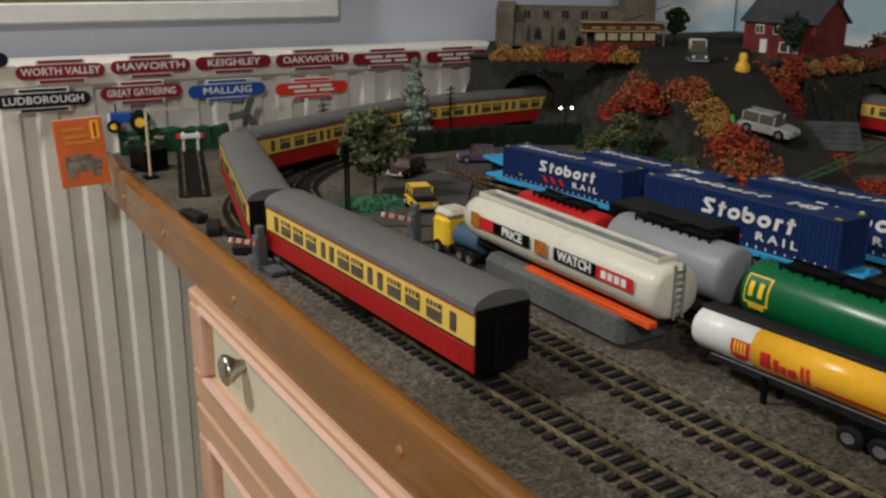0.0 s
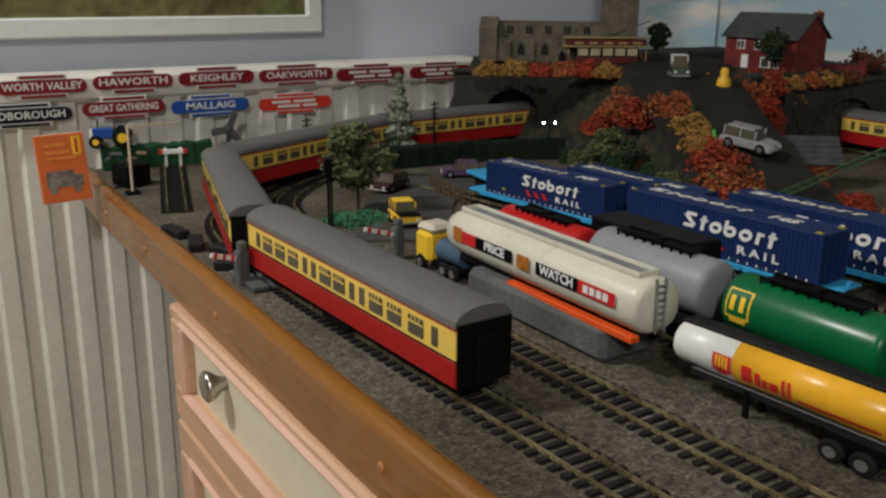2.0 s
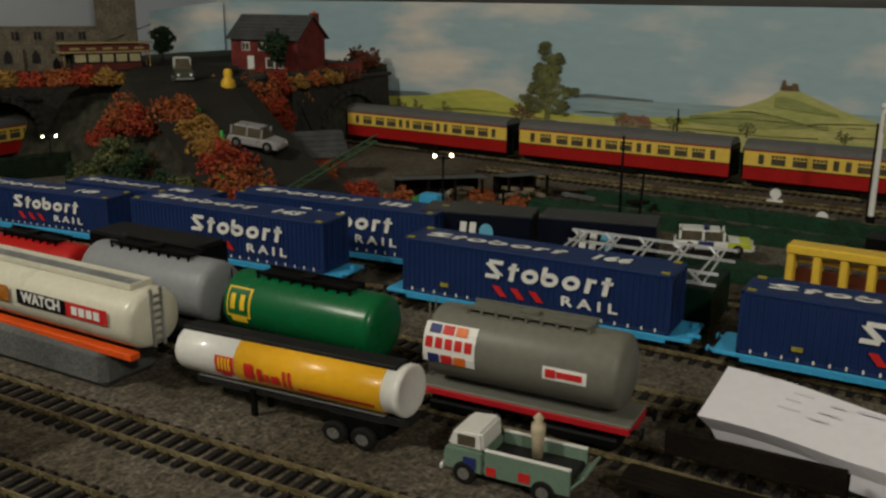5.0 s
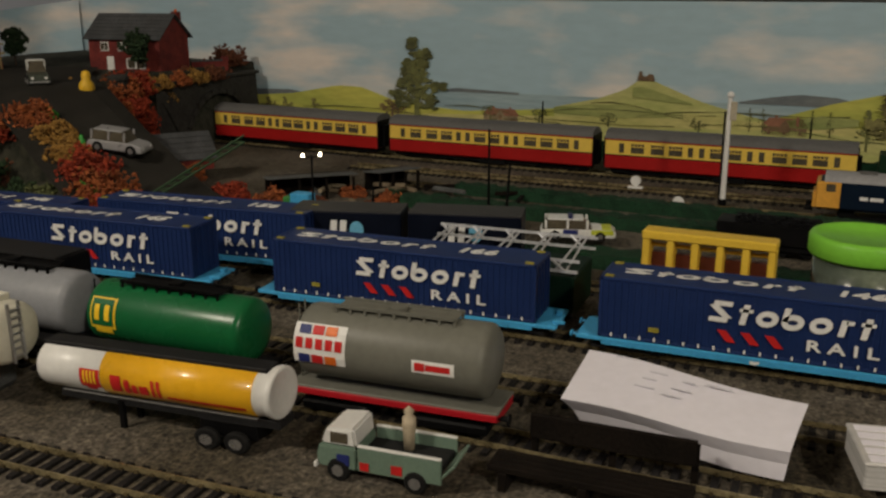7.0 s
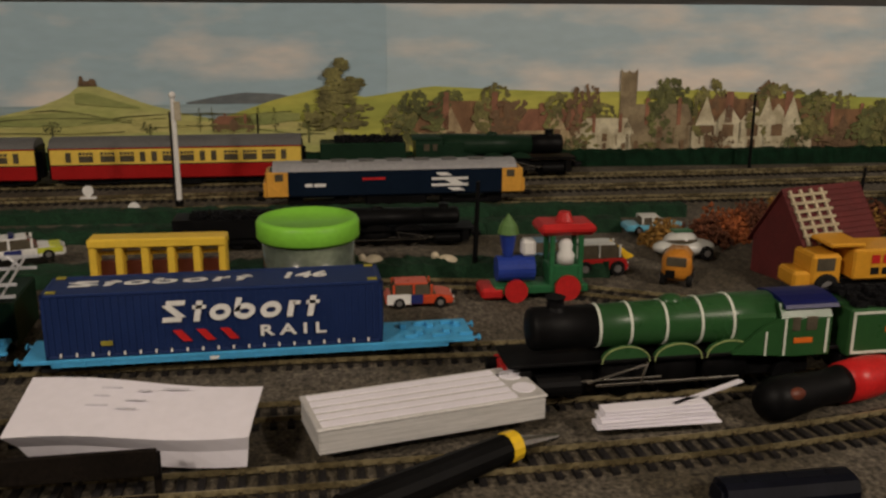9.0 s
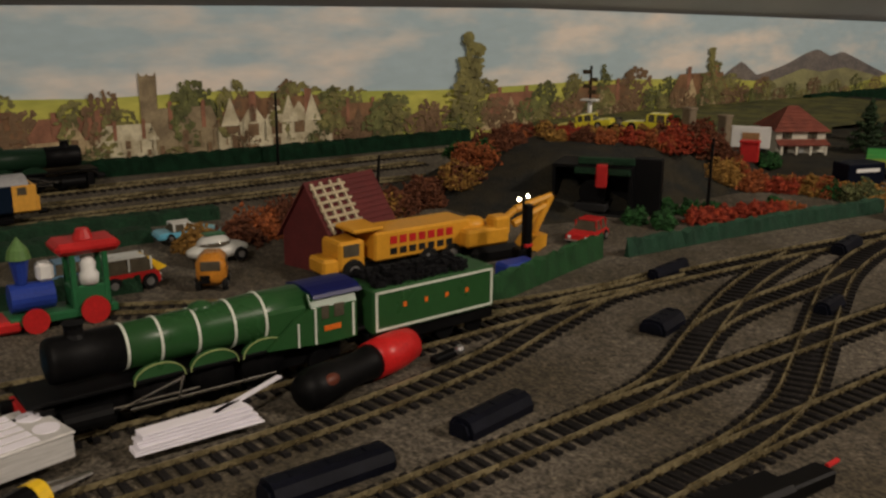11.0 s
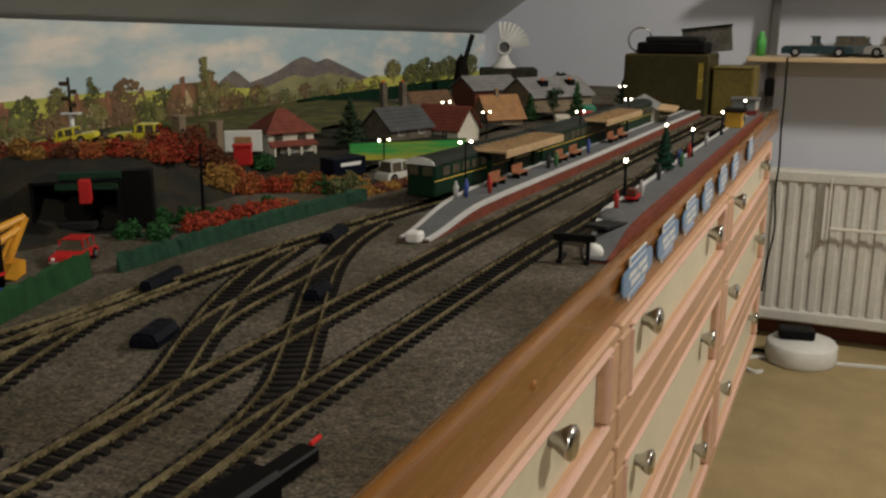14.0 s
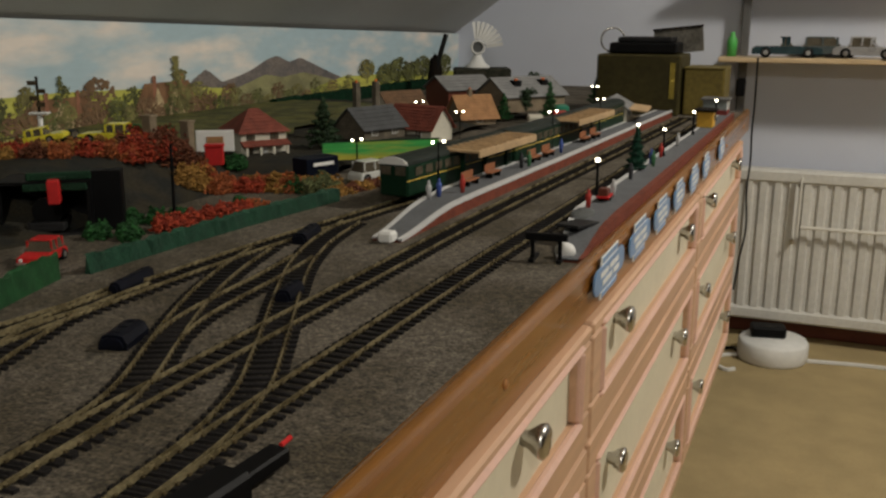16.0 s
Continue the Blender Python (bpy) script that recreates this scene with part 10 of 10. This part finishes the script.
platform([(0.366, -0.808), (0.365, -0.88), (0.360, -1.0), (0.344, -1.28), (0.325, -1.7), (0.312, -1.95)], [(0.394, -0.800), (0.402, -0.90), (0.409, -1.0), (0.388, -1.28), (0.360, -1.7), (0.346, -1.95)], 0.13, "grey station platform with white edges and brick sides", "platforms")
platform([(0.2045, -0.80), (0.201, -1.2), (0.196, -1.95)], [(0.226, -0.80), (0.238, -0.87), (0.250, -0.95), (0.247, -1.05), (0.238, -1.4), (0.222, -1.95)], 0.10, "narrow side platform along the layout's front edge", "platforms", M_PBRICK)
for y, x in ((-0.826, 0.389),):
    t = part("ramp_block", bx((0, 0, 0.005), (0.014, 0.014, 0.010), 0.002), M_WHITEP)
    t.matrix_basis = pose(x - 0.01, y + 0.02, 0)
    tagged(t, "small white block at the platform ramp", "block")
t = thing("buffer_stop", "black timber buffer stop before the side platform", "buffer stop", "", pose(0.233, -0.795, 0, 0, 0, 6))
for s in (-1, 1):
    part("post", bx((s * 0.011, 0, 0.010), (0.003, 0.004, 0.020), 0.0004), M_BLACK, t)
    part("foot", bx((s * 0.011, -0.006, 0.0015), (0.004, 0.026, 0.003), 0.0004), M_BLACK, t)
part("beam", bx((0, 0, 0.0205), (0.034, 0.005, 0.006), 0.0008), M_BLACK, t)
t = part("white_bag", ball(bmesh.new(), (0, 0, 0.006), 0.009, 12, (1, 0.8, 0.8)), M_WHITEP, None, "", True)
t.matrix_basis = pose(0.222, -0.812, 0)
tagged(t, "small white sack beside the buffer stop", "sack")

M_CAN = mat("canopy_timber", (0.52, 0.36, 0.20), 0.7, var=0.2, scale=40)
for x, y, rz, L in ((0.396, -1.115, 5, 0.165), (0.372, -1.455, 4.5, 0.17)):
    t = thing("platform_canopy", "pale timber platform canopy on dark green posts", "canopy", "platform canopies", pose(x, y, 0.012, 0, 0, -rz) @ Matrix.Diagonal((0.86, 1, 0.86, 1)))
    part("roof", bx((0, 0, 0.043), (0.062, L, 0.004), 0.001), M_CAN, t)
    for k in range(12):
        part("roof_batten", bx((0, -L * 0.46 + L * 0.92 * k / 11, 0.0458), (0.062, 0.003, 0.0018)), M_CAN, t)
    for s in (-1, 1):
        part("valance", bx((s * 0.031, 0, 0.040), (0.0018, L, 0.009), 0.0004), M_CAN, t)
    for k in (-0.36, 0.0, 0.36):
        part("post", bx((0.004, k * L, 0.0205), (0.006, 0.006, 0.041), 0.0006), M_DMU, t)
M_BENCH = mat("bench_orange", (0.30, 0.12, 0.055), 0.6)
for x, y, rz in ((0.386, -1.03, 5), (0.381, -1.09, 5), (0.371, -1.22, 4), (0.367, -1.27, 4), (0.357, -1.43, 4), (0.354, -1.48, 4)):
    t = thing("platform_bench", "orange-brown slatted platform bench", "bench", "platform benches", pose(x, y, 0.0132, 0, 0, -rz))
    part("seat", bx((0, 0, 0.006), (0.009, 0.028, 0.0015), 0.0003), M_BENCH, t)
    part("back", bx((0.0045, 0, 0.011), (0.0014, 0.028, 0.008), 0.0003), M_BENCH, t)
    for s in (-1, 1):
        part("leg", bx((0, s * 0.011, 0.003), (0.008, 0.0014, 0.006)), M_BLACK, t)
FIGC = [mat("fig_blue", (0.06, 0.10, 0.35), 0.6), mat("fig_red", (0.42, 0.04, 0.03), 0.6), mat("fig_white", (0.5, 0.5, 0.5), 0.6), mat("fig_dark", (0.03, 0.03, 0.035), 0.6), mat("fig_green", (0.06, 0.18, 0.08), 0.6)]
for k, (x, y) in enumerate(((0.392, -0.955), (0.378, -0.985), (0.397, -0.94), (0.371, -1.165), (0.366, -1.18), (0.361, -1.31), (0.238, -0.955), (0.228, -1.02), (0.233, -1.135), (0.226, -1.24), (0.232, -1.26), (0.23, -1.32), (0.226, -1.44))):
    f = part("mannequin", lathe(bmesh.new(), [(0.0001, 0), (0.0026, 0), (0.003, 0.008), (0.0040, 0.013), (0.0034, 0.017), (0.0014, 0.0185), (0.0024, 0.021), (0.0001, 0.0235)], n=10), FIGC[k % 5], None, "", True)
    f.matrix_basis = pose(x, y, 0.0130) @ Matrix.Diagonal((0.8, 0.8, 0.82, 1))
    tagged(f, "plain small standing figure on the platform", "figure", "platform figures")
for x, y, h, one in ((0.397, -0.965, 0.055, False), (0.245, -1.02, 0.036, True), (0.2285, -1.33, 0.034, True), (0.224, -1.58, 0.034, True), (0.382, -1.34, 0.052, False), (0.366, -1.56, 0.052, False), (0.56, -1.10, 0.045, False), (0.63, -1.45, 0.06, False), (0.55, -1.42, 0.05, False), (0.215, -1.80, 0.034, True), (0.42, -1.75, 0.07, False)):
    twin_lamp(x, y, 0.0125 if x < 0.4 else 0.0, h, -30, one)
t = tree(0.240, -1.205, 0.0145, 0.050, 0.0125, L_FIR, "small dark green decorated fir tree on the platform", True, 900, 0.06)
part("core", lathe(bmesh.new(), [(0.0001, 0.006), (0.0085, 0.006), (0.0048, 0.027), (0.0008, 0.048), (0.0001, 0.049)], n=14), L_FIR, t)
part("star", ball(bmesh.new(), (0, 0, 0.052), 0.0018, 8), M_BULB, t)
t = thing("luggage_trolley", "small red and black luggage trolley on the platform", "trolley", "", pose(0.232, -1.0, 0.0130))
part("deck", bx((0, 0, 0.005), (0.012, 0.024, 0.002)), M_REDP, t)
part("case", bx((0, 0.004, 0.0095), (0.009, 0.012, 0.008), 0.0008), M_SKIRT, t)
part("wheel", bx((0, 0, 0.002), (0.013, 0.004, 0.004), 0.001), M_BLACK, t)
t = part("grey_mound", ball(bmesh.new(), (0, 0, 0.0), 0.02, 18, (0.55, 1.2, 0.25)), M_CONC, None, "", True)
t.matrix_basis = pose(0.236, -0.925, 0.013)
tagged(t, "flat grey cover lying on the side platform", "cover")
t = thing("signal_hut", "yellow wooden platform hut with dark roof", "hut", "", pose(0.219, -1.70, 0.0130))
part("wall", bx((0, 0, 0.013), (0.026, 0.034, 0.026), 0.001), mat("hut_yellow", (0.62, 0.36, 0.04), 0.6), t)
part("roof", bx((0, 0, 0.028), (0.036, 0.046, 0.004), 0.0015), M_DKW, t)
part("window", bx((-0.0133, 0, 0.016), (0.0008, 0.014, 0.009)), M_GLASSD, t)
t = thing("glass_shelter", "pale grey glazed signal cabin with flat roof", "shelter", "", pose(0.228, -1.925, 0.0) @ Matrix.Diagonal((1.0, 0.6, 0.9, 1)))
part("base", bx((0, 0, 0.012), (0.045, 0.08, 0.024), 0.001), M_BRICK, t)
part("glazing", bx((0, 0, 0.034), (0.043, 0.078, 0.020), 0.0008), mat("cabin_glass", (0.22, 0.25, 0.25), 0.2), t)
part("roof", bx((0, 0, 0.046), (0.052, 0.088, 0.004), 0.001), M_GREY, t)
for k in range(5):
    part("mullion", bx((-0.0218, -0.036 + 0.018 * k, 0.034), (0.001, 0.002, 0.020)), M_WHITEP, t)

# blue station signs on the front strip
for y0, y1 in ((-0.77, -0.885), (-0.90, -1.005), (-1.02, -1.12), (-1.14, -1.225), (-1.26, -1.345), (-1.38, -1.46), (-1.56, -1.64)):
    totem("", facing(edge_x((y0 + y1) / 2) - 0.0155, (y0 + y1) / 2, -0.010) @ Matrix.Rotation(0.0075, 4, "Y"), y0 - y1, mat("enamel_pale_blue", (0.17, 0.29, 0.50), 0.3, var=0.1, scale=30), 0.020, 1, True, "station signs on the front strip")

# ---- far end: boxes, shelf, cable, floor ----
M_GOLD = mat("dull_gold_card", (0.052, 0.043, 0.012), 0.5, 0.2, var=0.25, scale=12)
t = thing("storage_box", "large dull gold cardboard box on the layout's end", "box", "", pose(0.388, -2.045, 0.0))
part("carton", bx((0, 0, 0.059), (0.165, 0.14, 0.118), 0.003), M_GOLD, t)
part("tape", bx((-0.068, 0.0705, 0.068), (0.010, 0.001, 0.07)), mat("gold_tape", (0.5, 0.4, 0.08), 0.25, 0.6), t)
t = thing("storage_box", "pale gold cardboard box beside the larger one", "box", "", pose(0.262, -2.055, 0.0))
part("carton", bx((0, 0, 0.046), (0.078, 0.11, 0.092), 0.003), mat("pale_gold_card", (0.17, 0.13, 0.03), 0.5, 0.1, var=0.25, scale=14), t)
part("lid_flap", bx((0, 0, 0.0925), (0.080, 0.112, 0.003), 0.001), MATS["pale_gold_card"], t)
t = thing("dark_case", "black instrument case on top of the box", "case", "", pose(0.385, -2.045, 0.1185) @ Matrix.Diagonal((0.84, 0.84, 0.9, 1)))
part("case", bx((0, 0, 0.012), (0.16, 0.11, 0.024), 0.004), M_BLACK, t)
part("lid", bx((0, -0.01, 0.030), (0.13, 0.08, 0.012), 0.003), M_DARK, t)
t = thing("chrome_ring", "chrome ring hanging beside the black case", "ring", "", pose(0.452, -2.03, 0.1185, 0, 0, 20) @ Matrix.Diagonal((0.68, 0.84, 0.68, 1)))
bm = bmesh.new()
ring_rows = []
for i in range(40):
    a = 2 * math.pi * i / 40
    ring_rows.append([bm.verts.new(((0.035 + 0.0026 * math.cos(b)) * math.cos(a), 0.0042 * math.sin(b), 0.038 + (0.035 + 0.0026 * math.cos(b)) * math.sin(a))) for b in [2 * math.pi * k / 10 for k in range(10)]])
for i in range(40):
    for k in range(10):
        bm.faces.new((ring_rows[i][k], ring_rows[(i + 1) % 40][k], ring_rows[(i + 1) % 40][(k + 1) % 10], ring_rows[i][(k + 1) % 10]))
bmesh.ops.recalc_face_normals(bm, faces=bm.faces)
part("ring", bm, M_STEEL, t, "", True)
t = thing("framed_board", "tilted grey framed board leaning on the wall", "board", "", pose(0.325, -2.085, 0.1185, 0, 6, 0) @ Matrix.Diagonal((0.82, 0.82, 0.95, 1)))
part("board", bx((0, 0, 0.026), (0.12, 0.006, 0.052), 0.001), mat("board_grey", (0.16, 0.15, 0.13), 0.7, var=0.4, scale=20), t)
part("frame", bx((0, 0.003, 0.053), (0.124, 0.008, 0.004), 0.001), M_DKW, t)

SHZ = 0.080
t = thing("wall_shelf", "pale wooden wall shelf carrying model cars", "shelf", "", None)
part("board", bx((-0.12, -2.645, SHZ + 0.006), (0.84, 0.145, 0.013), 0.002), wood("pale_pine", (0.62, 0.48, 0.30), (0.52, 0.38, 0.22), "X", 20), t)
part("upright", bx((0.2475, -2.69, 0.30), (0.020, 0.025, 0.75), 0.002), M_GREY, t)
for z in (SHZ + 0.25, SHZ + 0.5):
    part("board", bx((-0.14, -2.645, z), (0.88, 0.145, 0.014), 0.002), MATS["pale_pine"], t)
car(pose(0.140, -2.608, SHZ + 0.0127, 0, 0, 94), mat("car_teal", (0.008, 0.035, 0.045), 0.25, coat=0.5), "dark teal convertible model car on the shelf", 0.165, 0.066, 0.049, (-0.10, 0.10))
car(pose(-0.045, -2.608, SHZ + 0.0127, 0, 0, 80), M_SILV, "silver sports model car on the shelf", 0.15, 0.064, 0.050, (-0.28, 0.14))
car(pose(0.045, -2.680, SHZ + 0.0127, 0, 0, 92), mat("car_grey_green", (0.08, 0.10, 0.10), 0.3), "grey-green model car at the shelf's back", 0.14, 0.055, 0.048)
t = thing("green_figure_pot", "small bright green toy bottle on the shelf end", "bottle", "", pose(0.272, -2.62, SHZ + 0.0127))
part("bottle", lathe(bmesh.new(), [(0.0001, 0), (0.012, 0), (0.013, 0.04), (0.006, 0.052), (0.006, 0.06), (0.0001, 0.06)], n=16), mat("bottle_green", (0.10, 0.45, 0.10), 0.3), t, "", True)
# hanging cable
cu = bpy.data.curves.new("cable", "CURVE")
cu.dimensions, cu.bevel_depth, cu.bevel_resolution = "3D", 0.0022, 2
sp = cu.splines.new("BEZIER")
cp = [(0.190, -2.37, 0.10), (0.189, -2.37, 0.0), (0.190, -2.37, -0.07), (0.188, -2.37, -0.14), (0.191, -2.37, -0.20), (0.186, -2.37, -0.30), (0.196, -2.37, -0.38), (0.205, -2.40, -0.46)]
sp.bezier_points.add(len(cp) - 1)
for b, p in zip(sp.bezier_points, cp):
    b.co, b.handle_left_type, b.handle_right_type = p, "AUTO", "AUTO"
tmp = bpy.data.objects.new("cable", cu)
me = bpy.data.meshes.new_from_object(tmp)
bpy.data.objects.remove(tmp)
me.materials.clear()
me.materials.append(M_BLACK)
t = new("hanging_cable", me)
tagged(t, "thin black cable hanging down the cabinet's end", "cable")
t = thing("adapter_plug", "black plug-in adapter hanging below the shelf", "plug", "", pose(0.238, -2.56, 0.02))
part("body", bx((0, 0, 0), (0.022, 0.03, 0.045), 0.004), M_BLACK, t)
# radiator control rail
part("thermostat_pipe", bx((0.075, YS + 0.11, -0.285), (0.006, 0.012, 0.16), 0.002), M_WHITE, rad2)
part("towel_bar", bx((-0.06, YS + 0.115, -0.335), (0.26, 0.008, 0.008), 0.002), M_WHITE, rad2)
part("bleed_valve", cyl(bmesh.new(), (0.085, YS + 0.10, -0.375), (0.085, YS + 0.115, -0.375), 0.006, n=10), M_STEEL, rad2)
t = thing("cable_reel", "round white cable reel lying on the carpet", "cable reel", "", pose(0.105, -2.50, FLOOR))
part("drum", lathe(bmesh.new(), [(0.0001, 0), (0.082, 0), (0.086, 0.006), (0.086, 0.046), (0.080, 0.054), (0.0001, 0.056)], n=36), M_WHITEP, t, "", True)
t = thing("power_adapter", "black power adapter lying on the cable reel", "adapter", "", pose(0.12, -2.51, FLOOR + 0.0562, 0, 0, 10))
part("body", bx((0, 0, 0.014), (0.085, 0.05, 0.028), 0.005), M_BLACK, t)
bm = bmesh.new()
wire = [(0.19, -2.48), (0.225, -2.46), (0.235, -2.40), (0.205, -2.36), (0.18, -2.38)]
ribbon(bm, [p + Vector((0, 0, FLOOR + 0.001)) for p in smooth_line(wire, 0.01)], [(-0.004, 0), (0.004, 0), (0.004, 0.007), (-0.004, 0.007)])
t = tagged(part("white_flex", bm, M_WHITEP), "white mains flex looping on the carpet", "cable")
bm = bmesh.new()
ribbon(bm, [p + Vector((0, 0, FLOOR + 0.001)) for p in smooth_line([(0.02, -2.50), (-0.15, -2.52), (-0.4, -2.50)], 0.02)], [(-0.004, 0), (0.004, 0), (0.004, 0.007), (-0.004, 0.007)])
t = tagged(part("white_flex", bm, M_WHITEP), "white mains flex running across the carpet", "cable")
bm = bmesh.new()
ribbon(bm, [p + Vector((0, 0, FLOOR + 0.001)) for p in smooth_line([(0.255, -2.55), (0.24, -2.50), (0.21, -2.53), (0.17, -2.50)], 0.01)], [(-0.003, 0), (0.003, 0), (0.003, 0.006), (-0.003, 0.006)])
t = tagged(part("black_flex", bm, M_BLACK), "black flex trailing beside the reel", "cable")

# dark slab lying on the side platform's ramp
t = part("slab", bx((0, 0, 0.0015), (0.022, 0.044, 0.003), 0.0006), M_DARK)
t.matrix_basis = pose(0.2285, -0.878, 0.0128, 5, 0, -12)
tagged(t, "dark grey flat slab lying on the platform ramp", "slab")
